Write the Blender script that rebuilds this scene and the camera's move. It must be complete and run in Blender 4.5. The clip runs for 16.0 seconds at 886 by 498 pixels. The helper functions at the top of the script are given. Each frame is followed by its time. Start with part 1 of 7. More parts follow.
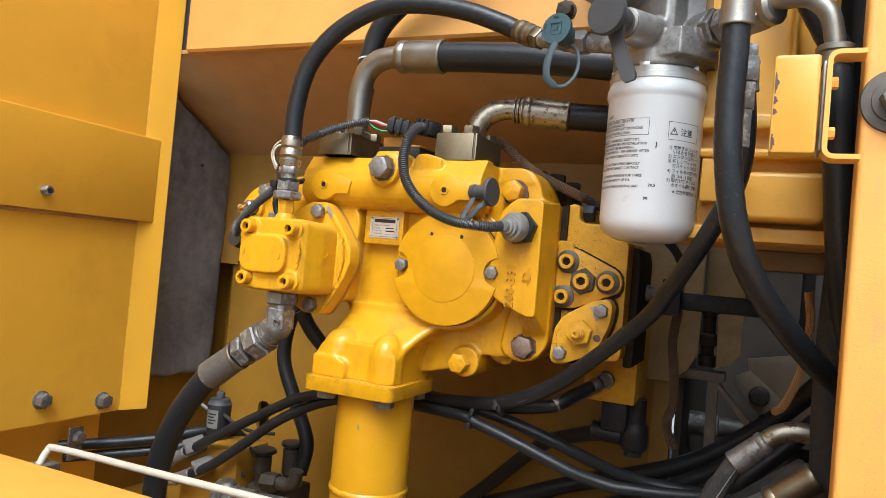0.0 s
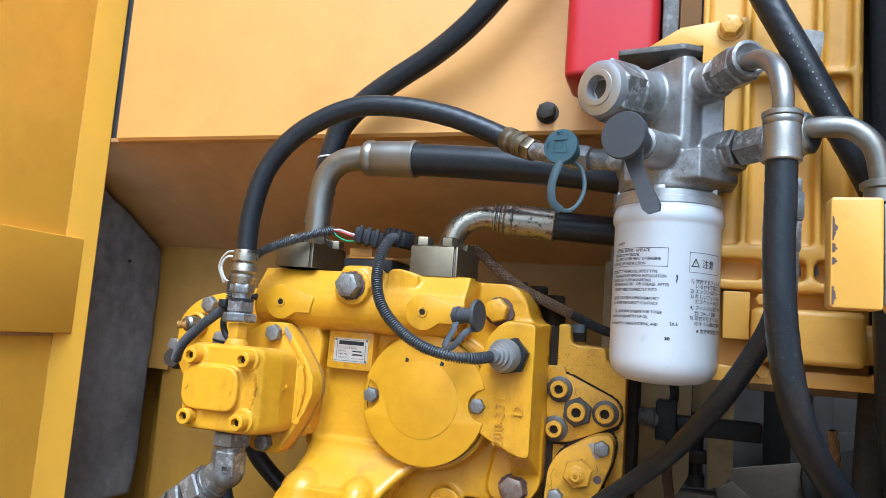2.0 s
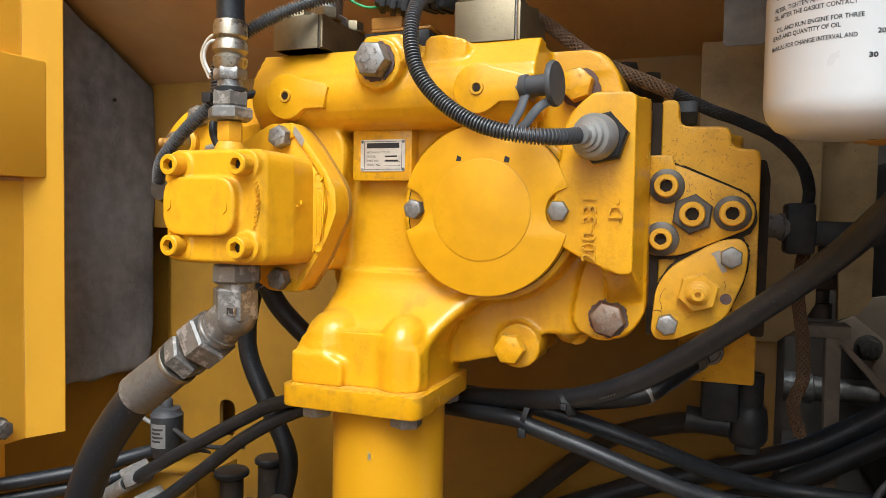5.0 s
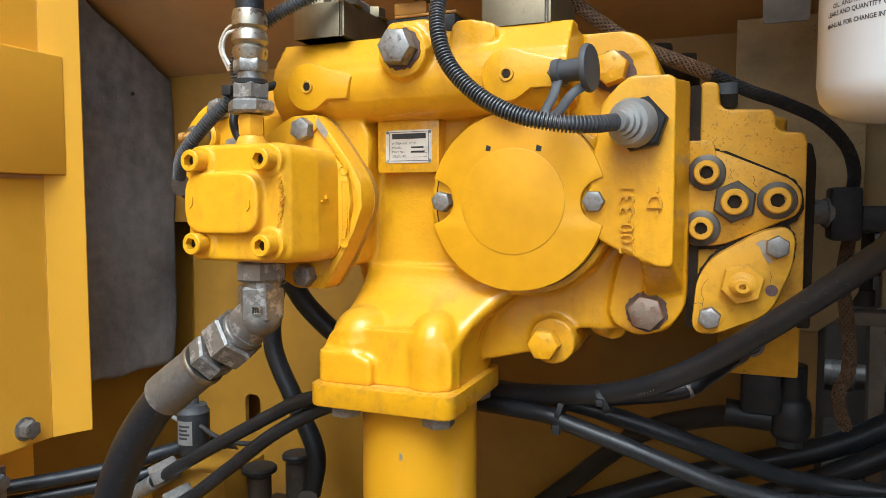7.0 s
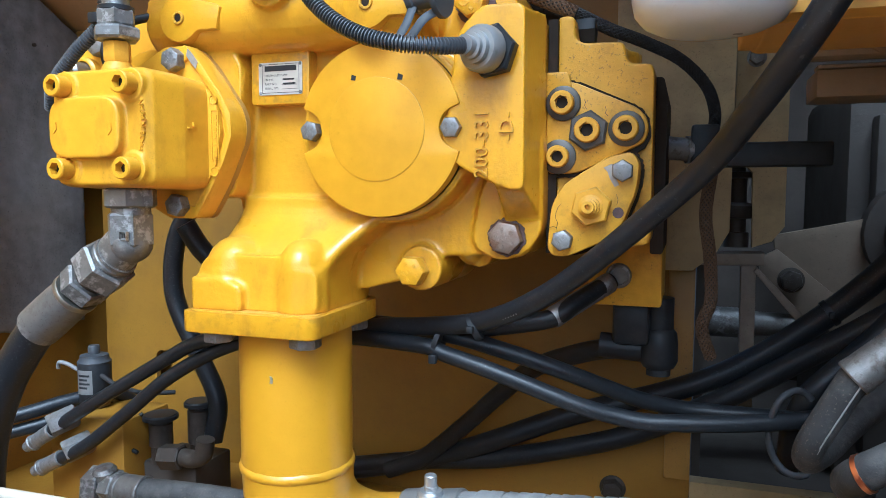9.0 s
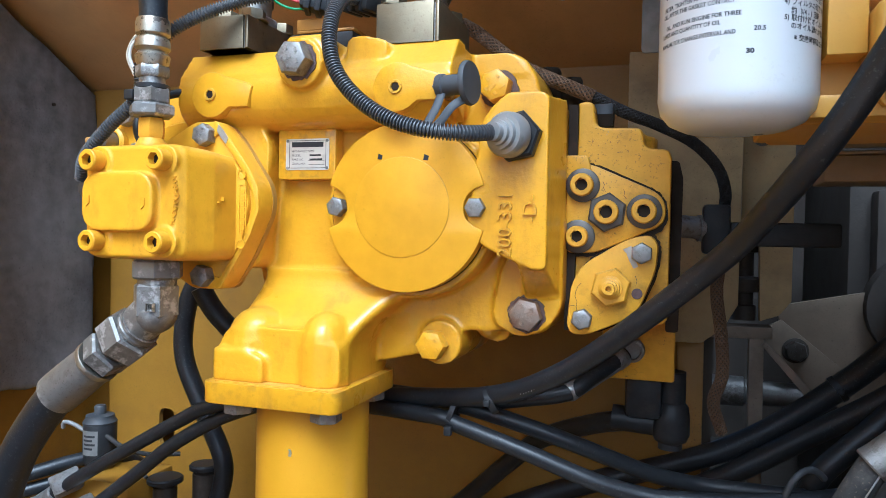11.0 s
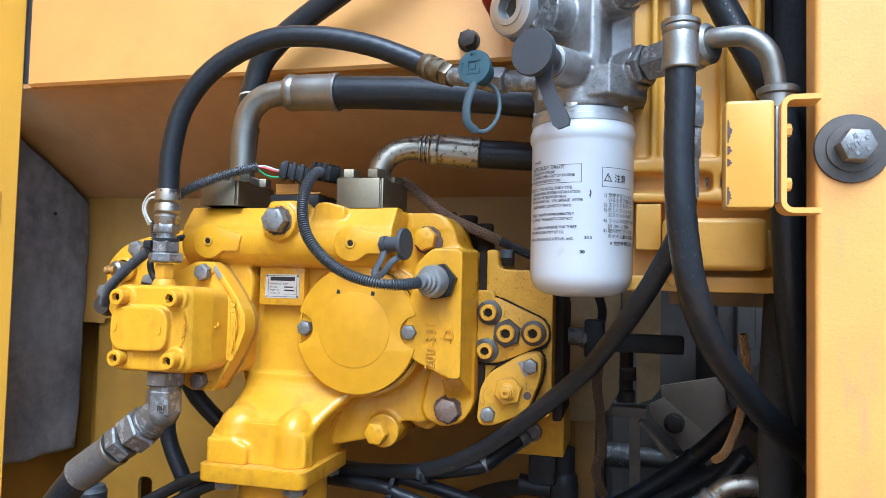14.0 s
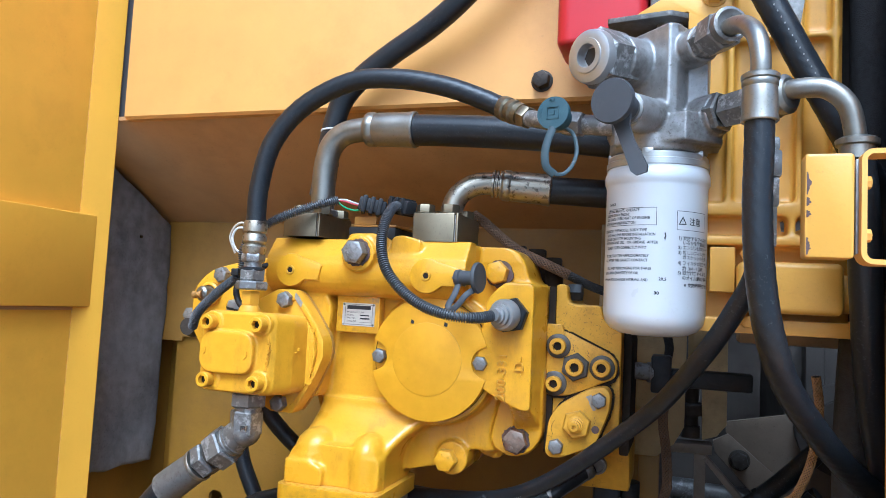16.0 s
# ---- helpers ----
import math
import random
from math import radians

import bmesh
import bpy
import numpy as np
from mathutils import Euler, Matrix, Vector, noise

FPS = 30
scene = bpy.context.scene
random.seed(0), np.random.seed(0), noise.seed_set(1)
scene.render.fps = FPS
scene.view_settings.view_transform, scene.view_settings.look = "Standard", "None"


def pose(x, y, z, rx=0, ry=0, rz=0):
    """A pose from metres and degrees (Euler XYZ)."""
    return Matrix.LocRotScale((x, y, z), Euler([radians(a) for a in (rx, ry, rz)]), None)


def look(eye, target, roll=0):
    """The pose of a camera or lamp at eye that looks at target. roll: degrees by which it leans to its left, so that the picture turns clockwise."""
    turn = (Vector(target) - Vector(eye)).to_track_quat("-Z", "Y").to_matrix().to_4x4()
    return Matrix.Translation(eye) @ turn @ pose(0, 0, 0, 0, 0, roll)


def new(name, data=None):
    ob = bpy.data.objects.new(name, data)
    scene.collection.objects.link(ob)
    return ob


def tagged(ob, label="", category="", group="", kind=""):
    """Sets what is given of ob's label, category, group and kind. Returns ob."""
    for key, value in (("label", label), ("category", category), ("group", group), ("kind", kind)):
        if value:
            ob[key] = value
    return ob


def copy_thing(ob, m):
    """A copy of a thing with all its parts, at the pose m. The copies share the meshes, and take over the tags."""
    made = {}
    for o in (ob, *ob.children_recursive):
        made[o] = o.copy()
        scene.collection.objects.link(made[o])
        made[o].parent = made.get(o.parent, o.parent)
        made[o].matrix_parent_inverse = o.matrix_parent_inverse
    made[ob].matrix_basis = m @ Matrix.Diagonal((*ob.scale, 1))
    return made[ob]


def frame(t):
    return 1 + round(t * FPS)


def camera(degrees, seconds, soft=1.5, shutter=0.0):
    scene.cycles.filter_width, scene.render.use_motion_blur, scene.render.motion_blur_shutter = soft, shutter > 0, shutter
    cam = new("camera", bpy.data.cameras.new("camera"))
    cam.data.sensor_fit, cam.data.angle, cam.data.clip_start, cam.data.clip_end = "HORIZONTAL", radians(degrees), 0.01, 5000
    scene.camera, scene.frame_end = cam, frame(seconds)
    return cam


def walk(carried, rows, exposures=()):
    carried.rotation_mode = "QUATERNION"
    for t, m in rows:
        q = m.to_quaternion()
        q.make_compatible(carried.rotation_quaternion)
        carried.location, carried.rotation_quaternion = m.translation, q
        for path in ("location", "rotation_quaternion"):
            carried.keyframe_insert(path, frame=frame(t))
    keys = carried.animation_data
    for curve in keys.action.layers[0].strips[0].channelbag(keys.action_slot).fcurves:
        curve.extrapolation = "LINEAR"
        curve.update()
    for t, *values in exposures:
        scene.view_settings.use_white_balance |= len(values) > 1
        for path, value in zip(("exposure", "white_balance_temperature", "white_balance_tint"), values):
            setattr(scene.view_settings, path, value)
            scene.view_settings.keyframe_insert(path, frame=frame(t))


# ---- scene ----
cam = camera(63.6, 16.0, soft=0.5)
PATH = [
    (0, (0.3449, -0.7835, 1.5036), (-0.0652, 0.1282, 1.5265), 5.09),
    (0.5, (0.2471, -0.6966, 1.5142), (-0.0781, 0.2488, 1.5355), 3.87),
    (1, (0.2426, -0.7136, 1.5427), (-0.0736, 0.2339, 1.5904), 3.94),
    (1.5, (0.25, -0.7244, 1.572), (-0.0706, 0.2189, 1.6578), 4.07),
    (2, (0.2494, -0.7238, 1.5754), (-0.0663, 0.2185, 1.6872), 4.30),
    (2.5, (0.2463, -0.7242, 1.5873), (-0.061, 0.221, 1.6975), 4.21),
    (3, (0.2336, -0.7024, 1.5508), (-0.0617, 0.2497, 1.6305), 3.79),
    (3.5, (0.2052, -0.6847, 1.512), (-0.0944, 0.2687, 1.5466), 3.05),
    (4, (0.1635, -0.6747, 1.4953), (-0.1332, 0.2802, 1.4906), 2.32),
    (4.5, (0.1634, -0.6032, 1.4969), (-0.1611, 0.342, 1.4606), 1.60),
    (5, (0.1667, -0.5383, 1.4943), (-0.1855, 0.3965, 1.449), 1.00),
    (5.2, (0.1552, -0.5334, 1.4899), (-0.2039, 0.3991, 1.4498), 0.88),
    (7.3, (0.1508, -0.5173, 1.5004), (-0.2257, 0.4065, 1.4309), -0.18),
    (7.5, (0.1676, -0.5063, 1.4943), (-0.2095, 0.4172, 1.4233), -0.25),
    (8, (0.2261, -0.5136, 1.4444), (-0.1284, 0.4182, 1.3665), -0.20),
    (8.5, (0.2323, -0.5133, 1.4372), (-0.1064, 0.4237, 1.3523), -0.11),
    (9, (0.2278, -0.5162, 1.4528), (-0.0959, 0.4265, 1.3708), 0.10),
    (9.5, (0.2148, -0.5212, 1.4686), (-0.1047, 0.4241, 1.4025), 0.42),
    (9.7, (0.2128, -0.5233, 1.4716), (-0.1111, 0.421, 1.4126), 0.55),
    (11.8, (0.206, -0.5389, 1.486), (-0.0756, 0.4206, 1.4863), 1.67),
    (12, (0.2159, -0.5401, 1.496), (-0.0514, 0.4235, 1.4998), 1.58),
    (12.5, (0.2533, -0.5422, 1.5386), (0.0054, 0.4265, 1.5485), 1.31),
    (13, (0.2789, -0.5606, 1.5412), (0.0413, 0.4105, 1.5633), 1.09),
    (13.5, (0.2751, -0.6559, 1.5491), (0.0397, 0.3153, 1.5857), 1.05),
    (14, (0.2779, -0.7211, 1.5525), (0.028, 0.246, 1.6002), 1.38),
    (14.5, (0.2784, -0.7265, 1.5668), (0.0038, 0.2336, 1.6203), 1.85),
    (15, (0.2773, -0.7371, 1.568), (-0.0213, 0.2155, 1.6262), 2.31),
    (15.5, (0.266, -0.749, 1.5674), (-0.0492, 0.1977, 1.6337), 2.73),
    (16, (0.2627, -0.7544, 1.5657), (-0.0566, 0.1905, 1.6379), 2.87),
]
walk(cam, [(t, look(eye, target, roll)) for t, eye, target, roll in PATH],
     exposures=[(0.0, 0.55, 5600.0, 4.0), (1.0, 0.62, 4900.0, 2.0), (2.0, 0.60, 4650.0, 1.0), (3.0, 0.45, 4950.0, 1.5), (4.5, 0.62, 5600.0, 3.0), (5.2, 0.60, 5700.0, 3.0),
                (7.3, 0.62, 5200.0, 0.0), (8.5, 0.76, 4600.0, -1.0), (9.7, 0.82, 4450.0, 0.0), (12.5, 0.72, 4800.0, 2.0), (14.5, 0.68, 4500.0, 2.5), (16.0, 0.68, 4500.0, 2.5)])

# ---- world, sun, exposure ----
world = bpy.data.worlds.new("overcast_sky")
scene.world = world
world.use_nodes = True
wn = world.node_tree
sky = wn.nodes.new("ShaderNodeTexSky")
sky.sky_type = "NISHITA"
sky.sun_disc = False
sky.sun_elevation = radians(48)
sky.sun_rotation = radians(172)
sky.air_density, sky.dust_density, sky.ozone_density = 1.0, 5.0, 1.0
wn.links.new(sky.outputs[0], wn.nodes["Background"].inputs[0])
wn.nodes["Background"].inputs[1].default_value = 0.15
sun_data = bpy.data.lights.new("sun", "SUN")
sun_data.energy, sun_data.angle, sun_data.color = 2.15, radians(30), (1.0, 0.98, 0.95)
sun = new("sun", sun_data)
sun.matrix_world = look((0.9, -3.7, 6.9), (0.0, 0.0, 1.5))
scene.view_settings.exposure = 0.45

Z0 = 1.5     # height of the pump's axis over the ground; all numbers below are relative to it


# ---- materials ----
def node(nt, kind, **inputs):
    n = nt.nodes.new(kind)
    for k, v in inputs.items():
        n.inputs[k.replace("_", " ")].default_value = v
    return n


def material(name, base, rough=0.5, metal=0.0, vary=0.15, grain=60.0, stain=0.0, stain_col=(0.05, 0.035, 0.02), stain_scale=9.0,
             stain_at=0.55, bump=0.0, bump_scale=400.0, coat=0.0, wear=0.0, wear_col=(0.3, 0.29, 0.28), wear_scale=45.0, wear_at=0.68, per_object=0.0, speck=0.0, speck_col=(0.06, 0.04, 0.025), dust=0.0, dust_col=(0.30, 0.24, 0.16), edge=0.0, edge_col=(0.10, 0.07, 0.05), wear_stretch=None, bump_rough=0.6, ior=1.5):
    """Base colour with fine grain, large stains, chips of wear and fine relief."""
    m = bpy.data.materials.new(name)
    m.use_nodes = True
    nt = m.node_tree
    b = nt.nodes["Principled BSDF"]
    co = nt.nodes.new("ShaderNodeTexCoord").outputs["Object"]

    def noise_tex(scale, detail, rough_=0.55):
        n = node(nt, "ShaderNodeTexNoise", Scale=scale, Detail=detail, Roughness=rough_)
        nt.links.new(co, n.inputs["Vector"])
        return n.outputs["Fac"]

    def ramp(src, a, c):
        r = nt.nodes.new("ShaderNodeMapRange")
        r.inputs["From Min"].default_value, r.inputs["From Max"].default_value = a, c
        nt.links.new(src, r.inputs["Value"])
        return r.outputs["Result"]

    def mix(fac, a, c, kind="MIX"):
        x = nt.nodes.new("ShaderNodeMix")
        x.data_type, x.blend_type = "RGBA", kind
        for sock, v in ((x.inputs["Factor"], fac), (x.inputs["A"], a), (x.inputs["B"], c)):
            if isinstance(v, (int, float)):
                sock.default_value = v
            elif isinstance(v, tuple):
                sock.default_value = (*v, 1.0)
            else:
                nt.links.new(v, sock)
        return x.outputs["Result"]

    lo = tuple(max(0.0, c * (1 - vary)) for c in base)
    hi = tuple(min(1.0, c * (1 + vary)) for c in base)
    col = mix(ramp(noise_tex(grain, 5), 0.3, 0.7), lo, hi)
    col = mix(ramp(noise_tex(4.0, 3), 0.35, 0.75), col, tuple(min(1, c * (1 + vary * 0.6)) for c in base))
    if per_object:
        oi = nt.nodes.new("ShaderNodeObjectInfo").outputs["Random"]
        col = mix(ramp(oi, 0.0, 1.0 / per_object), col, tuple(c * 0.5 for c in base))
    if stain:
        s = ramp(noise_tex(stain_scale, 8, 0.68), stain_at, stain_at + 0.2)
        sm = nt.nodes.new("ShaderNodeMath")
        sm.operation = "MULTIPLY"
        sm.inputs[1].default_value = stain
        nt.links.new(s, sm.inputs[0])
        col = mix(sm.outputs[0], col, stain_col)
    if wear:
        wn_ = noise_tex(wear_scale, 6, 0.7)
        if wear_stretch:
            mp = nt.nodes.new("ShaderNodeMapping")
            mp.inputs["Scale"].default_value = wear_stretch
            nt.links.new(co, mp.inputs["Vector"])
            nt.links.new(mp.outputs["Vector"], wn_.node.inputs["Vector"])
        w = ramp(wn_, wear_at, wear_at + (0.12 if wear_stretch else 0.03))
        wm = nt.nodes.new("ShaderNodeMath")
        wm.operation = "MULTIPLY"
        wm.inputs[1].default_value = wear
        nt.links.new(w, wm.inputs[0])
        col = mix(wm.outputs[0], col, wear_col)
    def times(src, k):
        q = nt.nodes.new("ShaderNodeMath")
        q.operation = "MULTIPLY"
        nt.links.new(src, q.inputs[0])
        if isinstance(k, float):
            q.inputs[1].default_value = k
        else:
            nt.links.new(k, q.inputs[1])
        return q.outputs[0]

    if speck:
        # grit: small specks, thicker in some patches than in others
        patch = ramp(noise_tex(13.0, 3), 0.40, 0.68)
        col = mix(times(times(ramp(noise_tex(420.0, 2, 0.7), 0.60, 0.68), patch), speck), col, speck_col)
        col = mix(times(ramp(noise_tex(150.0, 5, 0.7), 0.66, 0.70), speck), col, speck_col)
    if edge:
        # paint rubbed off sharp edges
        geo = nt.nodes.new("ShaderNodeNewGeometry")
        e = ramp(geo.outputs["Pointiness"], 0.53, 0.60)
        col = mix(times(times(e, ramp(noise_tex(90.0, 5, 0.7), 0.5, 0.6)), edge), col, edge_col)
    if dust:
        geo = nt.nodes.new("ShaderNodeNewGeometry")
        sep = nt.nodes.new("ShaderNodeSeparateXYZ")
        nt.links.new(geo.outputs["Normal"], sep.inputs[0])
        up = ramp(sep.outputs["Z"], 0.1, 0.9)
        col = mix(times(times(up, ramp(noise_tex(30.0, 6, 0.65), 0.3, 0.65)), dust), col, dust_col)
    nt.links.new(col, b.inputs["Base Color"])
    rr = nt.nodes.new("ShaderNodeMapRange")
    rr.inputs["To Min"].default_value, rr.inputs["To Max"].default_value = max(0.02, rough - 0.12), min(1.0, rough + 0.14)
    nt.links.new(noise_tex(22.0, 5), rr.inputs["Value"])
    nt.links.new(rr.outputs["Result"], b.inputs["Roughness"])
    b.inputs["Metallic"].default_value = metal
    b.inputs["IOR"].default_value = ior
    if coat:
        b.inputs["Coat Weight"].default_value = coat
        b.inputs["Coat Roughness"].default_value = 0.12
    if bump:
        bn = nt.nodes.new("ShaderNodeBump")
        bn.inputs["Strength"].default_value = 1.0
        bn.inputs["Distance"].default_value = bump
        nt.links.new(noise_tex(bump_scale, 4, bump_rough), bn.inputs["Height"])
        nt.links.new(bn.outputs["Normal"], b.inputs["Normal"])
    return m


PUMP = material("pump_yellow_paint", (0.60, 0.300, 0.0015), 0.30, vary=0.08, grain=35, stain=0.4, stain_col=(0.3, 0.12, 0.012), stain_scale=11,
                stain_at=0.62, bump=0.0004, bump_scale=210, coat=0.3, ior=1.36, speck=0.2, dust=0.12, edge=0.3, wear=0.4, wear_col=(0.26, 0.115, 0.02), wear_scale=16, wear_at=0.53, wear_stretch=(1.0, 1.0, 0.4))
COVER = material("cover_yellow_paint", (0.61, 0.304, 0.0015), 0.36, vary=0.08, grain=50, stain=0.35, stain_col=(0.34, 0.15, 0.015), stain_scale=16,
                 stain_at=0.62, bump=0.0001, bump_scale=500, ior=1.36, speck=0.15, dust=0.1, wear=0.2, wear_col=(0.36, 0.17, 0.02), wear_scale=14, wear_at=0.58, wear_stretch=(1.0, 1.0, 0.4))
GEAR = material("gear_pump_yellow_paint", (0.63, 0.318, 0.003), 0.40, vary=0.09, grain=60, stain=0.45, stain_col=(0.26, 0.12, 0.02), stain_scale=20,
                stain_at=0.6, bump=0.00015, bump_scale=520, coat=0.12, ior=1.38, speck=0.25, dust=0.15, wear=0.35, wear_col=(0.28, 0.13, 0.02), wear_scale=22, wear_at=0.54, wear_stretch=(1.0, 1.0, 0.4))
WORN = material("worn_yellow_paint", (0.57, 0.295, 0.012), 0.46, vary=0.14, grain=70, stain=0.8, stain_col=(0.12, 0.06, 0.018), stain_scale=22,
                stain_at=0.52, bump=0.0003, bump_scale=420, wear=0.55, wear_col=(0.30, 0.27, 0.22), wear_scale=70, wear_at=0.67, speck=0.7, dust=0.2, ior=1.38)
PANEL = material("panel_yellow_paint", (0.66, 0.340, 0.080), 0.42, vary=0.07, grain=14, stain=0.35, stain_col=(0.42, 0.2, 0.04), stain_scale=5,
                 stain_at=0.55, bump=0.0001, bump_scale=90, wear=0.25, wear_col=(0.4, 0.2, 0.05), wear_scale=30, wear_at=0.72, speck=0.08)
# ochre is darker than the panels, with the recess's shade in it
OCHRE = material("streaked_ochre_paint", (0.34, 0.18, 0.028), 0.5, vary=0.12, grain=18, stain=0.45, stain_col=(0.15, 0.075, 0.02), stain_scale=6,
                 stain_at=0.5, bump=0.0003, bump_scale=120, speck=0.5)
HOUSE = material("housing_yellow_paint", (0.62, 0.325, 0.035), 0.40, vary=0.08, grain=20, stain=0.4, stain_col=(0.36, 0.17, 0.025), stain_scale=12,
                 stain_at=0.55, bump=0.00015, bump_scale=200, speck=0.15, dust=0.15)
DOOR = material("door_yellow_paint", (0.82, 0.43, 0.03), 0.40, vary=0.06, grain=14, stain=0.3, stain_col=(0.45, 0.2, 0.02), stain_scale=5,
                stain_at=0.56, bump=0.0001, bump_scale=90, wear=0.25, wear_col=(0.4, 0.2, 0.05), wear_scale=30, wear_at=0.72, speck=0.1)
# browner and darker than the panel paint
DULLBROWN = material("dull_brown_yellow_paint", (0.46, 0.262, 0.098), 0.55, vary=0.10, grain=18, stain=0.35, stain_col=(0.15, 0.075, 0.03), stain_scale=5,
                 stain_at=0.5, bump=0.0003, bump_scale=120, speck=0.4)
BAYSTEEL = material("dull_bay_steel", (0.19, 0.142, 0.095), 0.6, vary=0.2, grain=25, stain=0.6, stain_col=(0.06, 0.046, 0.032), stain_scale=9, stain_at=0.5, bump=0.0004, bump_scale=120, speck=0.5)
OILED = material("oily_brown_steel", (0.30, 0.215, 0.135), 0.55, vary=0.2, grain=25, stain=0.6, stain_col=(0.05, 0.036, 0.024), stain_scale=9,
                 stain_at=0.5, bump=0.0004, bump_scale=120, speck=0.5)
# base colour is darkened to stand in for shade behind the pump
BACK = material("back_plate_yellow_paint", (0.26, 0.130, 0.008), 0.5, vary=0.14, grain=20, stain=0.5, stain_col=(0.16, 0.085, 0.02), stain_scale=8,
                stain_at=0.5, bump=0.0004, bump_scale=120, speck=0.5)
TAN = material("dusty_tan_paint", (0.40, 0.285, 0.125), 0.6, vary=0.16, grain=20, stain=0.6, stain_col=(0.13, 0.085, 0.04), stain_scale=9,
               stain_at=0.5, bump=0.0004, bump_scale=120, speck=0.5)
# near-black base colour holds the darkness of the unlit bay
DARKBAY = material("bay_shade_steel", (0.052, 0.042, 0.033), 0.70, vary=0.3, grain=20, stain=0.5, stain_col=(0.045, 0.039, 0.033), stain_scale=6, bump=0.0006, bump_scale=80)
CHIPPED = material("chipped_yellow_paint", (0.70, 0.355, 0.055), 0.42, vary=0.06, grain=30, stain=0.3, stain_col=(0.5, 0.22, 0.05), stain_scale=30,
                   stain_at=0.6, wear=0.9, wear_col=(0.10, 0.06, 0.06), wear_scale=38, wear_at=0.69, bump=0.0002)
STEEL = material("bare_steel", (0.265, 0.25, 0.215), 0.40, 0.9, vary=0.2, grain=90, stain=0.75, stain_col=(0.21, 0.18, 0.13), stain_scale=55, stain_at=0.56,
                 bump=6e-05, bump_scale=500, speck=0.4)
ZINC = material("yellow_zinc_steel", (0.185, 0.155, 0.10), 0.42, 0.9, vary=0.16, grain=80, stain=0.7, stain_col=(0.16, 0.12, 0.08), stain_scale=60, stain_at=0.55,
                bump=0.0001, bump_scale=500, speck=0.4)
OLDSTEEL = material("dirty_grey_steel", (0.155, 0.148, 0.136), 0.44, 0.5, vary=0.3, grain=110, stain=0.85, stain_col=(0.075, 0.062, 0.048), stain_scale=45,
                    stain_at=0.5, bump=0.0002, bump_scale=420, wear=0.3, wear_col=(0.42, 0.405, 0.38), wear_scale=90, wear_at=0.66, speck=0.6, dust=0.15, dust_col=(0.22, 0.21, 0.19), edge=0.6, edge_col=(0.5, 0.49, 0.47))
BOLTM = material("plated_bolt_steel", (0.26, 0.252, 0.238), 0.44, 0.65, vary=0.3, grain=200, stain=0.9, stain_col=(0.085, 0.058, 0.036), stain_scale=120, stain_at=0.49,
                 bump=0.0003, bump_scale=900, per_object=0.35, speck=0.5)
ALU = material("cast_aluminium", (0.30, 0.293, 0.282), 0.44, 0.65, vary=0.18, grain=120, stain=0.8, stain_col=(0.10, 0.085, 0.068), stain_scale=26, stain_at=0.48,
               bump=0.00018, bump_scale=600, speck=0.5)
RUBBER = material("black_rubber", (0.0125, 0.0138, 0.0160), 0.37, vary=0.3, grain=160, stain=0.25, stain_col=(0.05, 0.049, 0.048), stain_scale=30, stain_at=0.52,
                  bump=0.00012, bump_scale=600, speck=0.4, speck_col=(0.11, 0.108, 0.105), dust=0.05, dust_col=(0.085, 0.083, 0.080), ior=1.40)
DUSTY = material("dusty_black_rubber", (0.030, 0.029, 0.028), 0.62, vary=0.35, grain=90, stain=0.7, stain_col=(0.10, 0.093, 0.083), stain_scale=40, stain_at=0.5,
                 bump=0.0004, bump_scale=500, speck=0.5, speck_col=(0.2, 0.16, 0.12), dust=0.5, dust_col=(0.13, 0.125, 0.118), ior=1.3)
GASKET = material("black_grease", (0.020, 0.014, 0.009), 0.65, ior=1.22, vary=0.3, grain=90, stain=0.5, stain_col=(0.06, 0.035, 0.02), stain_scale=40)
PIPE = material("pipe_yellow_paint", (0.57, 0.285, 0.004), 0.34, vary=0.05, grain=30, stain=0.3, stain_col=(0.5, 0.22, 0.01), stain_scale=9, stain_at=0.6, bump=0.00012, bump_scale=300, coat=0.35, speck=0.12, dust=0.15)
PLASTIC = material("black_plastic", (0.020, 0.020, 0.021), 0.42, vary=0.3, grain=100, stain=0.4, stain_col=(0.07, 0.06, 0.05), stain_scale=40, ior=1.3)
CONDUIT = material("grey_conduit_plastic", (0.045, 0.046, 0.050), 0.40, vary=0.18, grain=150, stain=0.35, stain_col=(0.13, 0.12, 0.1), stain_scale=60, speck=0.4, speck_col=(0.2, 0.17, 0.14), dust=0.3, dust_col=(0.2, 0.2, 0.2))
FOAM = material("grey_foam_sheet", (0.19, 0.191, 0.195), 0.9, vary=0.3, grain=45, stain=0.8, stain_col=(0.075, 0.072, 0.068), stain_scale=6, stain_at=0.5,
                bump=0.0015, bump_scale=70, speck=0.6, speck_col=(0.02, 0.02, 0.02))
FILTER = material("filter_can_enamel", (0.52, 0.535, 0.545), 0.30, vary=0.03, grain=20, stain=0.25, stain_col=(0.42, 0.41, 0.38), stain_scale=7, stain_at=0.55, coat=0.3, speck=0.12, speck_col=(0.25, 0.22, 0.18))
TIN = material("filter_collar_tin", (0.44, 0.44, 0.43), 0.36, 0.7, vary=0.08, grain=60, stain=0.4, stain_col=(0.35, 0.33, 0.3), stain_scale=40)
FLAKED = material("flaking_zinc_steel", (0.36, 0.325, 0.26), 0.34, 0.9, vary=0.15, grain=60, stain=0.6, stain_col=(0.26, 0.2, 0.12), stain_scale=30, stain_at=0.5, speck=0.6,
                  wear=0.75, wear_col=(0.06, 0.045, 0.035), wear_scale=130, wear_at=0.56, bump=0.0002)
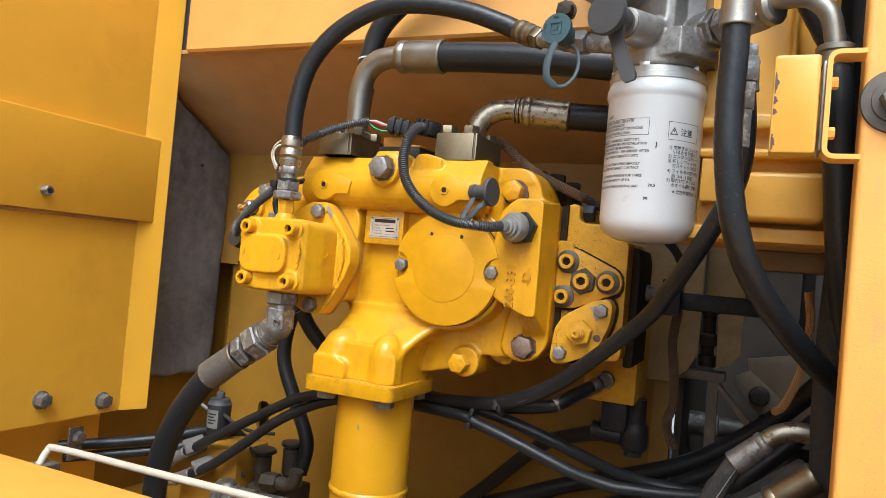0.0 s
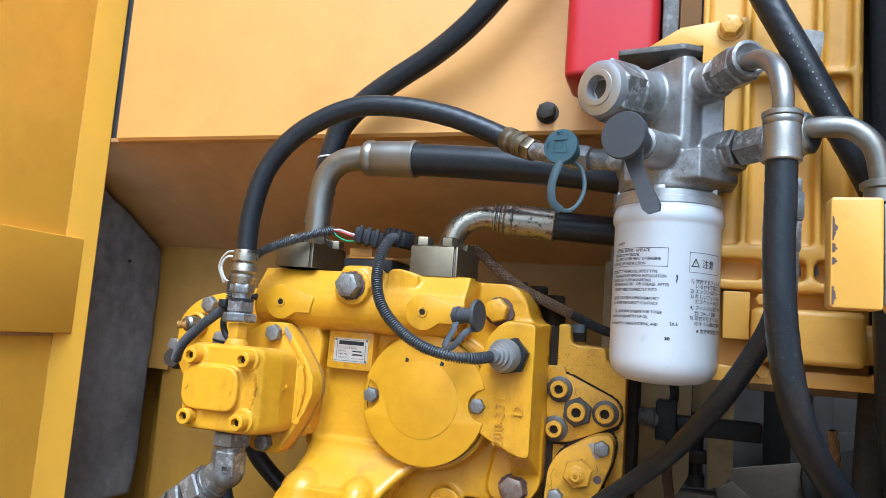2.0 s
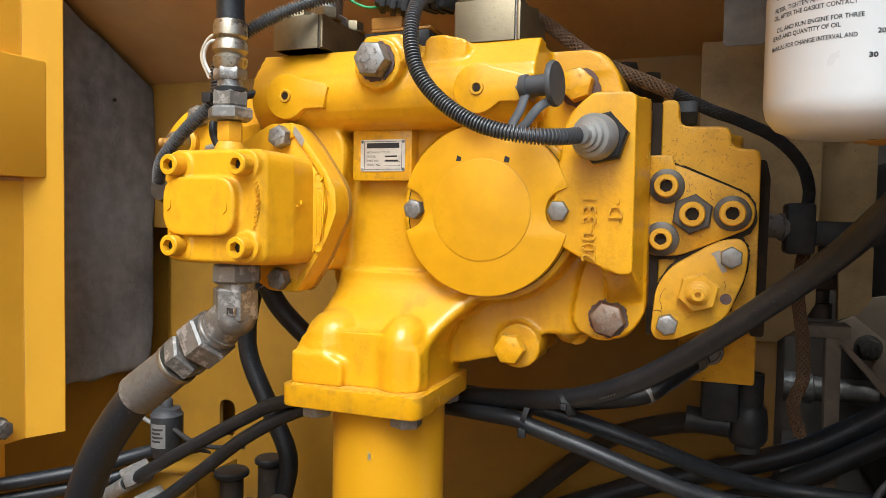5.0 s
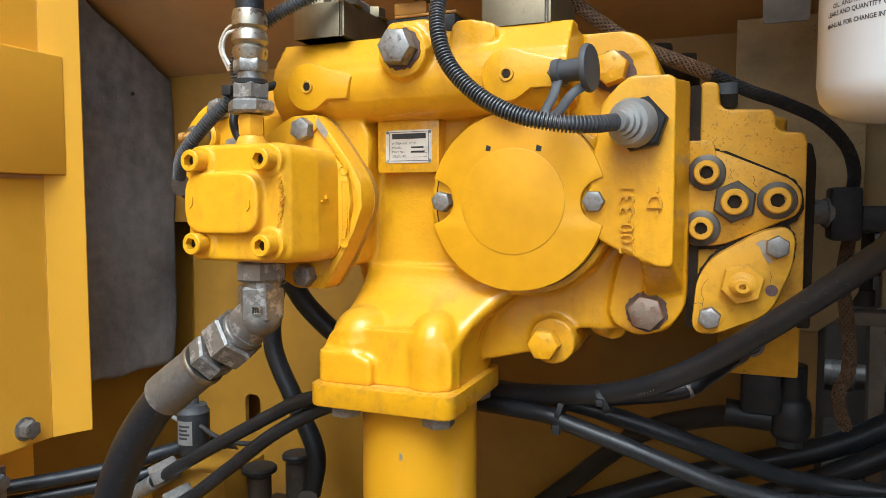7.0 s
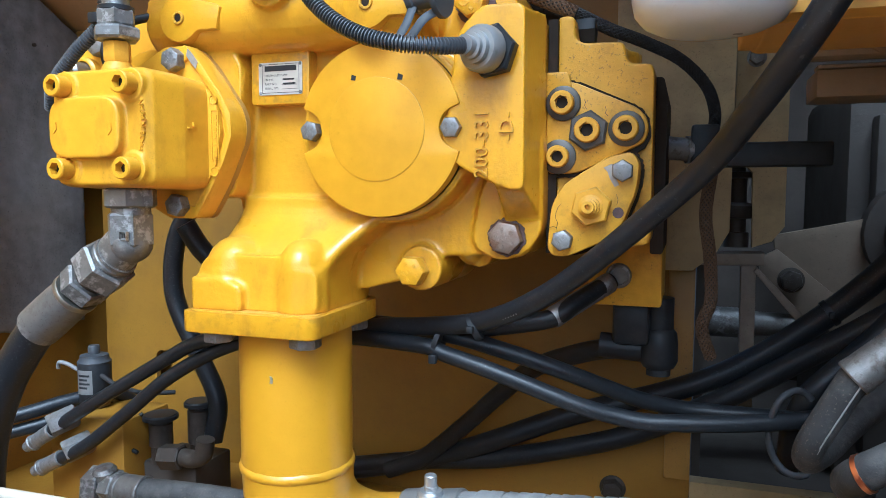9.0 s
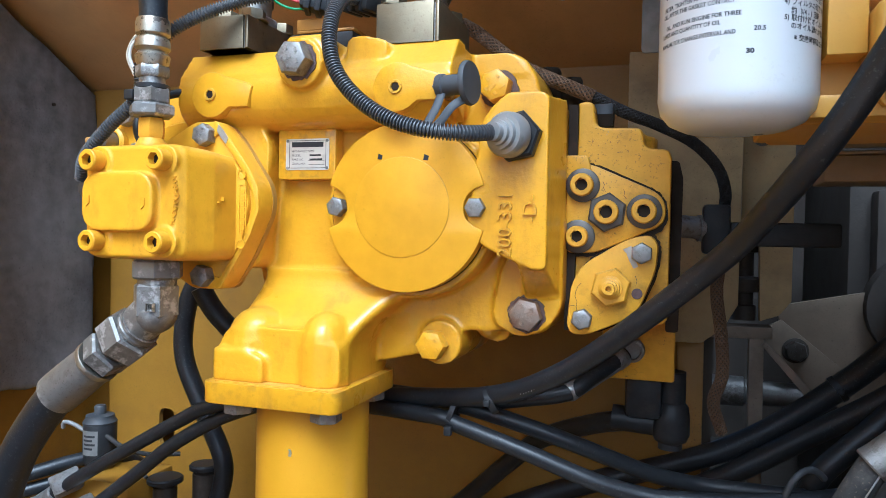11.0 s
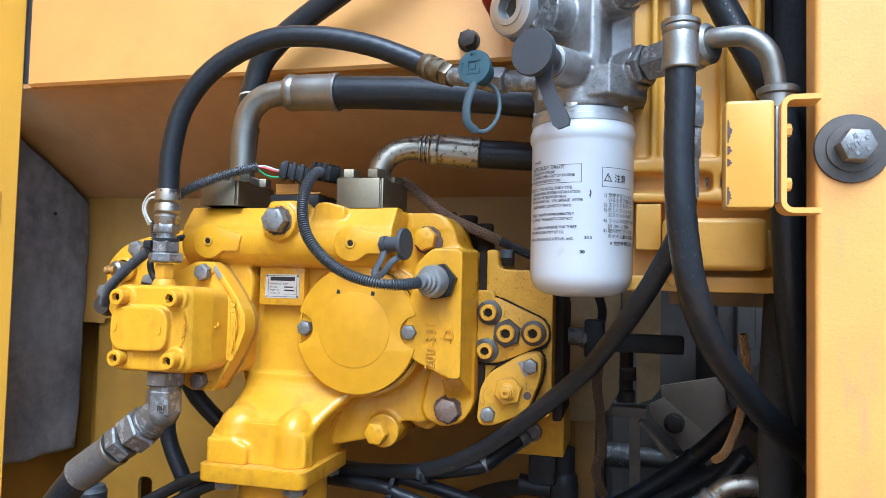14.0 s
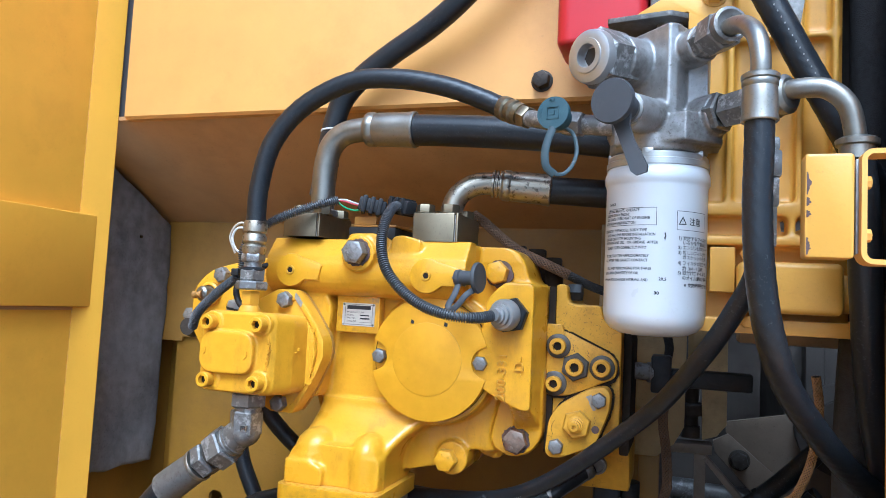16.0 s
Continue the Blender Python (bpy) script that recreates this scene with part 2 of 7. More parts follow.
DARKSTEEL = material("dark_greasy_steel", (0.050, 0.041, 0.033), 0.5, 0.15, ior=1.3, vary=0.3, grain=90, stain=0.6, stain_col=(0.12, 0.10, 0.08), stain_scale=50, speck=0.4)
BARE = material("bare_metal_patch", (0.33, 0.29, 0.24), 0.5, 0.4, vary=0.2, grain=200, stain=0.5, stain_col=(0.2, 0.13, 0.08), stain_scale=120)
RUSTBOLT = material("rusty_bolt_steel", (0.26, 0.20, 0.155), 0.45, 0.7, vary=0.3, grain=200, stain=0.9, stain_col=(0.17, 0.075, 0.035), stain_scale=90, stain_at=0.45, bump=0.0003, bump_scale=900, speck=0.5)
RUST = material("rust_spot", (0.085, 0.05, 0.045), 0.8, vary=0.4, grain=300, speck=0.5)
SCUFF = material("scuffed_yellow_paint", (0.66, 0.335, 0.065), 0.42, vary=0.08, grain=20, stain=0.4, stain_col=(0.55, 0.24, 0.06), stain_scale=9, stain_at=0.5, speck=0.3,
                 wear=0.45, wear_col=(0.30, 0.22, 0.17), wear_scale=40, wear_at=0.56, wear_stretch=(1.0, 1.0, 0.18), bump=0.0002)
WASHER = material("greasy_washer_steel", (0.075, 0.064, 0.052), 0.42, 0.35, vary=0.25, grain=120, stain=0.5, stain_col=(0.05, 0.045, 0.04), stain_scale=60, speck=0.4)
STICKER = material("faded_sticker", (0.17, 0.165, 0.155), 0.6, vary=0.15, grain=90, stain=0.5, stain_col=(0.08, 0.075, 0.07), stain_scale=60)
INK = material("black_ink", (0.012, 0.012, 0.014), 0.6, vary=0.05)
RED = material("red_plastic", (0.45, 0.015, 0.02), 0.32, vary=0.1, grain=12, stain=0.3, stain_col=(0.35, 0.03, 0.03), stain_scale=10)
BLUE = material("blue_rubber_cap", (0.026, 0.062, 0.075), 0.55, vary=0.15, grain=120, stain=0.4, stain_col=(0.10, 0.16, 0.17), stain_scale=90)
GREYCAP = material("grey_rubber_cap", (0.042, 0.044, 0.048), 0.6, vary=0.12, grain=70, stain=0.3, stain_col=(0.12, 0.11, 0.1), stain_scale=50)
TEAL = material("weathered_blue_strap", (0.028, 0.046, 0.052), 0.55, vary=0.15, grain=120, stain=0.4, stain_col=(0.10, 0.11, 0.11), stain_scale=90)
BOOT = material("grey_plastic_boot", (0.26, 0.26, 0.255), 0.36, 0.4, vary=0.12, grain=80, stain=0.7, stain_col=(0.14, 0.12, 0.09), stain_scale=70, stain_at=0.55)
BRAID = material("copper_braid", (0.125, 0.070, 0.034), 0.6, 0.2, vary=0.35, grain=220, stain=0.4, stain_col=(0.06, 0.04, 0.03), stain_scale=50, bump=0.0006, bump_scale=800)
COPPERBRAID = material("bright_copper_braid", (0.36, 0.20, 0.07), 0.5, 0.3, vary=0.25, grain=200, speck=0.3)
LOOM = material("black_woven_loom", (0.036, 0.034, 0.033), 0.7, vary=0.3, grain=200, bump=0.0006, bump_scale=800, ior=1.3)
TAPE = material("grey_wrapped_tape", (0.24, 0.23, 0.216), 0.50, vary=0.3, grain=60, stain=0.8, stain_col=(0.12, 0.114, 0.105), stain_scale=22, stain_at=0.5, bump=0.0003, bump_scale=260, per_object=0.25, speck=0.5, speck_col=(0.24, 0.235, 0.225))
CREAM = material("cream_painted_rod", (0.50, 0.45, 0.36), 0.45, vary=0.12, grain=50, stain=0.5, stain_col=(0.33, 0.24, 0.14), stain_scale=20)
TIN_PLATE = material("name_plate_aluminium", (0.62, 0.60, 0.55), 0.42, 0.6, vary=0.1, grain=90, stain=0.5, stain_col=(0.3, 0.26, 0.2), stain_scale=60)
ORANGE = material("orange_primer", (0.32, 0.155, 0.02), 0.55, vary=0.15, grain=60, stain=0.6, stain_col=(0.12, 0.06, 0.02), stain_scale=40)
COPPER = material("copper_band", (0.75, 0.34, 0.2), 0.35, 1.0, vary=0.12)
WHITE_W = material("white_wire", (0.6, 0.6, 0.57), 0.5, vary=0.1)
GREEN_W = material("green_wire", (0.03, 0.25, 0.09), 0.5, vary=0.1)
RED_W = material("red_wire", (0.45, 0.05, 0.06), 0.5, vary=0.1)
CONCRETE = material("yard_concrete", (0.33, 0.32, 0.30), 0.85, vary=0.15, grain=3, stain=0.4, stain_col=(0.25, 0.24, 0.225), stain_scale=0.5, bump=0.003, bump_scale=40)
SCREENWALL = material("screen_wall_plaster", (0.16, 0.15, 0.14), 0.85, vary=0.12, grain=3, stain=0.3, stain_col=(0.10, 0.095, 0.09), stain_scale=0.8, bump=0.002, bump_scale=40)


# ---- mesh helpers ----
def axes(d):
    d = Vector(d).normalized()
    a = Vector((0, 0, 1)) if abs(d.z) < 0.9 else Vector((1, 0, 0))
    u = d.cross(a).normalized()
    return u, d.cross(u).normalized(), d


def box(bm, lo, hi, bevel=0.0, seg=2):
    vs = [bm.verts.new((x, y, z)) for z in (lo[2], hi[2]) for y in (lo[1], hi[1]) for x in (lo[0], hi[0])]
    fs = [bm.faces.new([vs[i] for i in q]) for q in ((0, 2, 3, 1), (4, 5, 7, 6), (0, 1, 5, 4), (2, 6, 7, 3), (0, 4, 6, 2), (1, 3, 7, 5))]
    if bevel:
        es = list({e for f in fs for e in f.edges})
        bmesh.ops.bevel(bm, geom=es, offset=bevel, segments=seg, profile=0.5, affect="EDGES", clamp_overlap=True)
    return bm


def lathe(bm, p, d, prof, seg=28, turn=0.0):
    """Revolves (radius, height) pairs round the axis d through p."""
    u, v, w = axes(d)
    p = Vector(p)
    rings = []
    for r, h in prof:
        if r < 1e-6:
            rings.append([bm.verts.new(p + w * h)])
        else:
            rings.append([bm.verts.new(p + w * h + (u * math.cos(turn + 2 * math.pi * k / seg) + v * math.sin(turn + 2 * math.pi * k / seg)) * r) for k in range(seg)])
    for a, b in zip(rings, rings[1:]):
        for k in range(seg):
            q = [a[k % len(a)], a[(k + 1) % len(a)], b[(k + 1) % len(b)], b[k % len(b)]]
            q = list(dict.fromkeys(q))
            if len(q) > 2:
                bm.faces.new(q)
    if len(rings[0]) > 1:
        bm.faces.new(rings[0][::-1])
    if len(rings[-1]) > 1:
        bm.faces.new(rings[-1])
    return bm


def rod(bm, a, b, r, r2=None, seg=24, chamfer=0.0):
    a, b = Vector(a), Vector(b)
    n, r2 = (b - a).length, r if r2 is None else r2
    c = min(chamfer, n * 0.4)
    prof = [(r - c, 0), (r, c), (r2, n - c), (r2 - c, n)] if c else [(r, 0), (r2, n)]
    return lathe(bm, a, b - a, prof, seg)


def hexa(bm, a, b, af, chamfer=True, turn=0.0):
    """A hexagon prism from a to b, af across its flats, with rounded corners at both ends."""
    a, b = Vector(a), Vector(b)
    n, r = (b - a).length, af / 1.732
    c = min(0.0018, n * 0.2)
    prof = [(r * 0.9, 0), (r, c), (r, n - c), (r * 0.9, n)] if chamfer else [(r, 0), (r, n)]
    return lathe(bm, a, b - a, prof, 6, turn)


def spline(pts, n=8):
    pts = [Vector(p) for p in pts]
    ext = [2 * pts[0] - pts[1]] + pts + [2 * pts[-1] - pts[-2]]
    out = []
    for i in range(1, len(ext) - 2):
        p0, p1, p2, p3 = ext[i - 1:i + 3]
        for k in range(n):
            t = k / n
            out.append(0.5 * ((2 * p1) + (p2 - p0) * t + (2 * p0 - 5 * p1 + 4 * p2 - p3) * t * t + (3 * p1 - p0 - 3 * p2 + p3) * t * t * t))
    return out + [pts[-1]]


def resample(path, step):
    out, left = [path[0]], step
    for a, b in zip(path, path[1:]):
        d = (b - a).length
        while left < d:
            out.append(a.lerp(b, left / d))
            left += step
        left -= d
    if (out[-1] - path[-1]).length > step * 0.3:
        out.append(path[-1])
    return out


def sweep(bm, path, r, seg=16):
    """A tube along a list of points; r is a radius, or a function of the index."""
    rings, u = [], None
    for i, p in enumerate(path):
        d = (path[min(i + 1, len(path) - 1)] - path[max(i - 1, 0)]).normalized()
        u = (axes(d)[0] if u is None else (u - d * u.dot(d))).normalized()
        v = d.cross(u)
        rr = r(i) if callable(r) else r
        rings.append([bm.verts.new(p + (u * math.cos(2 * math.pi * k / seg) + v * math.sin(2 * math.pi * k / seg)) * rr) for k in range(seg)])
    for a, b in zip(rings, rings[1:]):
        for k in range(seg):
            bm.faces.new((a[k], a[(k + 1) % seg], b[(k + 1) % seg], b[k]))
    bm.faces.new(rings[0][::-1])
    bm.faces.new(rings[-1])
    return bm


def ribbon(bm, path, w, h, face=Vector((0, -1, 0))):
    """A flat strap along a list of points, its broad side turned towards face."""
    rings = []
    for i, p in enumerate(path):
        d = (path[min(i + 1, len(path) - 1)] - path[max(i - 1, 0)]).normalized()
        u = d.cross(face).normalized()
        v = u.cross(d)
        rings.append([bm.verts.new(p + u * w * math.cos(2 * math.pi * k / 10) + v * h * math.sin(2 * math.pi * k / 10)) for k in range(10)])
    for a, b in zip(rings, rings[1:]):
        for k in range(10):
            bm.faces.new((a[k], a[(k + 1) % 10], b[(k + 1) % 10], b[k]))
    bm.faces.new(rings[0][::-1])
    bm.faces.new(rings[-1])
    return bm


def rounded(pts, r, n=5):
    """Rounds the corners of a 2D outline; r is one radius or one a corner."""
    out, m = [], len(pts)
    for i, p in enumerate(pts):
        rad = r[i] if isinstance(r, (list, tuple)) else r
        a, b, c = Vector(pts[i - 1]), Vector(p), Vector(pts[(i + 1) % m])
        d1, d2 = (a - b), (c - b)
        k = min(rad, d1.length * 0.49, d2.length * 0.49)
        s, e = b + d1.normalized() * k, b + d2.normalized() * k
        if rad <= 0:
            out.append(tuple(b))
            continue
        for j in range(n + 1):
            t = j / n
            out.append(tuple((1 - t) ** 2 * s + 2 * t * (1 - t) * b + t * t * e))
    return out


def prism(bm, outline, a, b, plane="xz", bevel=0.0, seg=2):
    """An outline of (u, v) pairs, drawn out from a to b along the third axis; bevel rounds the rim of its a side."""
    put = {"xz": lambda p, h: (p[0], h, p[1]), "xy": lambda p, h: (p[0], p[1], h), "yz": lambda p, h: (h, p[0], p[1])}[plane]
    va = [bm.verts.new(put(p, a)) for p in outline]
    vb = [bm.verts.new(put(p, b)) for p in outline]
    fa, fb = bm.faces.new(va), bm.faces.new(vb[::-1])
    n = len(outline)
    for i in range(n):
        bm.faces.new((va[i], vb[i], vb[(i + 1) % n], va[(i + 1) % n]))
    bmesh.ops.recalc_face_normals(bm, faces=list({f for v in va for f in v.link_faces} | {fb}))
    if bevel:
        bmesh.ops.bevel(bm, geom=list(fa.edges), offset=bevel, segments=seg, profile=0.5, affect="EDGES", clamp_overlap=True)
    return bm


def circle(x, z, r, n=32, a0=0.0, a1=360.0):
    return [(x + r * math.cos(radians(a0 + (a1 - a0) * k / (n if a1 - a0 == 360 else n - 1))), z + r * math.sin(radians(a0 + (a1 - a0) * k / (n if a1 - a0 == 360 else n - 1)))) for k in range(n)]


def ball(bm, c, rx, ry, rz, seg=16):
    made = bmesh.ops.create_uvsphere(bm, u_segments=seg, v_segments=seg // 2 + 2, radius=1.0)
    for v in made["verts"]:
        v.co = Vector((c[0] + v.co.x * rx, c[1] + v.co.y * ry, c[2] + v.co.z * rz))
    return bm


def thing(name, origin, label, category, group="", kind=""):
    e = new(name)
    e.empty_display_size = 0.02
    e.location = (origin[0], origin[1], origin[2] + Z0)
    e["at"] = [float(c) for c in origin]
    return tagged(e, label, category, group, kind)


def root_of(ob):
    while ob.parent:
        ob = ob.parent
    return ob


def finish(me, bm, angle=35):
    bmesh.ops.recalc_face_normals(bm, faces=bm.faces[:])
    bm.to_mesh(me)
    bm.free()
    me.polygons.foreach_set("use_smooth", [True] * len(me.polygons))
    me.set_sharp_from_angle(angle=radians(angle))


def part(name, bm, mat, parent, label="", angle=35):
    """Links a bmesh, drawn in the place's own numbers, as one mesh under a thing or a part."""
    at = Vector(root_of(parent)["at"])
    for v in bm.verts:
        v.co -= at
    me = bpy.data.meshes.new(name)
    finish(me, bm, angle)
    me.materials.append(mat)
    ob = new(name, me)
    ob.parent = parent
    if label:
        ob["label"] = label
    return ob


def solid(name, bm, mat, label, category, origin=(0, 0, 0), kind="", group="", angle=35):
    """A thing that is one mesh."""
    for v in bm.verts:
        v.co -= Vector(origin)
    me = bpy.data.meshes.new(name)
    finish(me, bm, angle)
    me.materials.append(mat)
    ob = new(name, me)
    ob.location = (origin[0], origin[1], origin[2] + Z0)
    return tagged(ob, label, category, group, kind)


def cast(ob, voxel=0.0022, smooth=5):
    """Melts the overlapping solids of a casting into one skin with filleted joints."""
    m = ob.modifiers.new("skin", "REMESH")
    m.mode, m.voxel_size, m.use_smooth_shade = "VOXEL", voxel, True
    s = ob.modifiers.new("fillet", "SMOOTH")
    s.factor, s.iterations = 0.5, smooth


SHARED = {}


def shared(key, build):
    if key not in SHARED:
        bm = bmesh.new()
        build(bm)
        me = bpy.data.meshes.new(key.split("|")[0])
        finish(me, bm)
        SHARED[key] = me
    return SHARED[key]


def place(name, me, mat, parent, p, d, label="", spin=0.0):
    """A shared mesh whose own z points along d, at p."""
    key = me.name + "|" + mat.name
    if not me.materials:
        me.materials.append(mat)
    elif me.materials[0] != mat:
        if key not in SHARED:
            SHARED[key] = me.copy()
            SHARED[key].materials[0] = mat
        me = SHARED[key]
    ob = new(name, me)
    ob.parent = parent
    q = Vector(d).to_track_quat("Z", "Y")
    ob.matrix_basis = Matrix.Translation(Vector(p) - Vector(root_of(parent)["at"])) @ q.to_matrix().to_4x4() @ pose(0, 0, 0, 0, 0, spin)
    if label:
        ob["label"] = label
    return ob


def hex_bolt(parent, p, d, af, mat=None, washer=True, label="", spin=None, name="bolt", tall=0.62):
    """A hexagon head with a chamfered crown, raised grade marks and a washer under it, standing on p."""
    def build(bm):
        h, w = af * tall, af * 0.10 if washer else 0.0
        if washer:
            lathe(bm, (0, 0, 0), (0, 0, 1), [(af * 0.66, 0), (af * 0.70, w * 0.25), (af * 0.70, w * 0.75), (af * 0.66, w)], 24)
        r = af / 1.732
        lathe(bm, (0, 0, w), (0, 0, 1), [(r, 0), (r, h * 0.82), (r * 0.93, h * 0.94), (af * 0.455, h), (0, h)], 6)
        top = w + h
        for k in range(5):
            a = 2 * math.pi * k / 5 + 0.3
            c = Vector((math.cos(a), math.sin(a), 0)) * af * 0.30
            box(bm, (c.x - af * 0.05, c.y - af * 0.07, top - 0.0003), (c.x + af * 0.05, c.y + af * 0.07, top + af * 0.025))
        for k in (-1, 0, 1):
            box(bm, (-af * 0.14 + k * af * 0.12, -af * 0.06, top - 0.0003), (-af * 0.06 + k * af * 0.12, af * 0.1, top + af * 0.025))
    me = shared(f"hex_bolt|{af}|{washer}|{tall}", build)
    return place(name, me, mat or BOLTM, parent, p, d, label, random.uniform(0, 60) if spin is None else spin)


def socket_bolt(parent, p, d, dia, h, mat, label=""):
    """A cylinder head with a hexagon socket."""
    def build(bm):
        r, s = dia / 2, dia * 0.30
        lathe(bm, (0, 0, 0), (0, 0, 1), [(r, 0), (r, h - r * 0.12), (r * 0.9, h), (s * 1.25, h)], 24)
        f = max(bm.faces, key=lambda q: sum(v.co.z for v in q.verts) / len(q.verts) + len(q.verts))
        bm.faces.remove(f)
        rim = [v for v in bm.verts if abs(v.co.z - h) < 1e-6 and abs(v.co.xy.length - s * 1.25) < 1e-5]
        rim.sort(key=lambda v: math.atan2(v.co.y, v.co.x))
        hx = []
        for v in rim:
            a = math.atan2(v.co.y, v.co.x)
            k = s * math.cos(math.pi / 6) / math.cos((a % (math.pi / 3)) - math.pi / 6)
            hx.append((bm.verts.new((math.cos(a) * k, math.sin(a) * k, h)), bm.verts.new((math.cos(a) * k, math.sin(a) * k, h * 0.45))))
        n = len(rim)
        for i in range(n):
            j = (i + 1) % n
            bm.faces.new((rim[i], rim[j], hx[j][0], hx[i][0]))
            bm.faces.new((hx[i][0], hx[j][0], hx[j][1], hx[i][1]))
        bm.faces.new([v[1] for v in hx])
    me = shared(f"socket_bolt|{dia}|{h}", build)
    spin = random.uniform(0, 60)
    bolt = place("socket_bolt", me, mat, parent, p, d, label, spin)
    # dark disc at the bottom gives the socket its shade
    dirt = shared(f"socket_dirt|{dia}|{h}", lambda bm: lathe(bm, (0, 0, h * 0.44), (0, 0, 1), [(dia * 0.27, 0), (dia * 0.27, h * 0.06), (0, h * 0.05)], 6))
    place("socket_dirt", dirt, GASKET, parent, p, d, "", spin)
    return bolt


def hose(name, pts, r, mat, label, category="hose", ribs=0.0, seg=16, step=0.006, origin=None, weave=0.0):
    """A hose as an Empty with its body; ends are added by the caller."""
    o = origin or pts[0]
    t = thing(name, o, label, category)
    path = resample(spline(pts, 12), step)
    rr = (lambda i: r * (1.0 + ribs * (i % 2))) if ribs else r
    bm = sweep(bmesh.new(), path, rr, seg)
    if weave:
        bm.verts.ensure_lookup_table()
        for i, p in enumerate(path):
            for k in range(seg):
                v = bm.verts[i * seg + k]
                v.co += (v.co - p).normalized() * weave * (1 if (i // 2 + k) % 4 < 2 else 0)
    part("hose_body", bm, mat, t, angle=60)
    return t, path


def ferrule(parent, a, b, r, mat, label="crimped steel ferrule"):
    """A crimped sleeve from a to b, with a collar and a few pressed grooves."""
    a, b = Vector(a), Vector(b)
    n = (b - a).length
    prof = [(r * 0.82, 0), (r * 0.95, n * 0.03), (r, n * 0.06), (r, n * 0.16), (r * 0.93, n * 0.2), (r * 0.96, n * 0.24), (r * 0.98, n * 0.5), (r * 0.99, n * 0.8),
            (r * 1.02, n * 0.9), (r * 1.04, n * 0.97), (r * 0.98, n)]
    return part("ferrule", lathe(bmesh.new(), a, b - a, prof, 24), mat, parent, label)


def letters(text, size, bold=0.0):
    """The outline of a line of text as flat verts and faces: x to the right, y up, from its left end."""
    cu = bpy.data.curves.new("letters", "FONT")
    cu.body, cu.size, cu.offset, cu.resolution_u = text, size, bold, 2
    ob = bpy.data.objects.new("letters", cu)
    me = bpy.data.meshes.new_from_object(ob)
    vs = [tuple(v.co) for v in me.vertices]
    fs = [tuple(p.vertices) for p in me.polygons]
    bpy.data.objects.remove(ob)
    bpy.data.meshes.remove(me)
    bpy.data.curves.remove(cu)
    return vs, fs


def write(bm, text, size, put, bold=0.0, fit=None):
    """Writes text through put(x, y) -> place; fit: the width that it is squeezed to."""
    vs, fs = letters(text, size, bold)
    if not vs:
        return 0.0
    wide = max(v[0] for v in vs)
    k = fit / wide if fit else 1.0
    made = [bm.verts.new(put(v[0] * k, v[1])) for v in vs]
    for f in fs:
        try:
            bm.faces.new([made[i] for i in f])
        except ValueError:
            pass
    return wide * k


def bar(bm, put, x0, y0, x1, y1, n=1):
    lo = [bm.verts.new(put(x0 + (x1 - x0) * k / n, y0)) for k in range(n + 1)]
    hi = [bm.verts.new(put(x0 + (x1 - x0) * k / n, y1)) for k in range(n + 1)]
    for k in range(n):
        bm.faces.new((lo[k], lo[k + 1], hi[k + 1], hi[k]))


def flat_part(name, bm, mat, parent, label=""):
    """A part of flat print, kept as drawn."""
    at = Vector(root_of(parent)["at"])
    for v in bm.verts:
        v.co -= at
    me = bpy.data.meshes.new(name)
    bm.to_mesh(me)
    bm.free()
    me.materials.append(mat)
    ob = new(name, me)
    ob.parent = parent
    if label:
        ob["label"] = label
    return ob


def raised(name, texts, put, depth, mat, parent, label="", bold=0.0):
    """Raised cast letters: (text, size, x, y) lines through put(x, y, h)."""
    bm = bmesh.new()
    for text, size, x, y in texts:
        vs, fs = letters(text, size, bold)
        lo = [bm.verts.new(put(v[0] + x, v[1] + y, -0.0012)) for v in vs]
        hi = [bm.verts.new(put(v[0] + x, v[1] + y, depth)) for v in vs]
        count = {}
        for f in fs:
            for a, b in zip(f, f[1:] + f[:1]):
                count[frozenset((a, b))] = count.get(frozenset((a, b)), 0) + 1
            try:
                bm.faces.new([hi[i] for i in f])
            except ValueError:
                pass
        for f in fs:
            for a, b in zip(f, f[1:] + f[:1]):
                if count[frozenset((a, b))] == 1:
                    try:
                        bm.faces.new((lo[a], lo[b], hi[b], hi[a]))
                    except ValueError:
                        pass
    return part(name, bm, mat, parent, label)

# ---- the setting: the compartment of a machine, open towards the yard ----
def slab(name, lo, hi, mat, label, bevel=0.0):
    return solid(name, box(bmesh.new(), lo, hi, bevel), mat, label, name.split("_")[0], origin=lo, kind="structure")


solid("ground", box(bmesh.new(), (-400, -400, -1.7), (400, 400, -1.5)), CONCRETE, "pale grey concrete yard under the machine", "ground", origin=(0, 0, -1.5), kind="structure")

# unseen plain walls round the machine, added to hold back low sky light
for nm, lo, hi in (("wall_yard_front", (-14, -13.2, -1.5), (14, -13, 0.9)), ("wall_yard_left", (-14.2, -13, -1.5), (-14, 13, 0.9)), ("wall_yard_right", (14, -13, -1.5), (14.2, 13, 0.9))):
    slab(nm, lo, hi, SCREENWALL, "unseen plain grey wall, added to block low sky light")

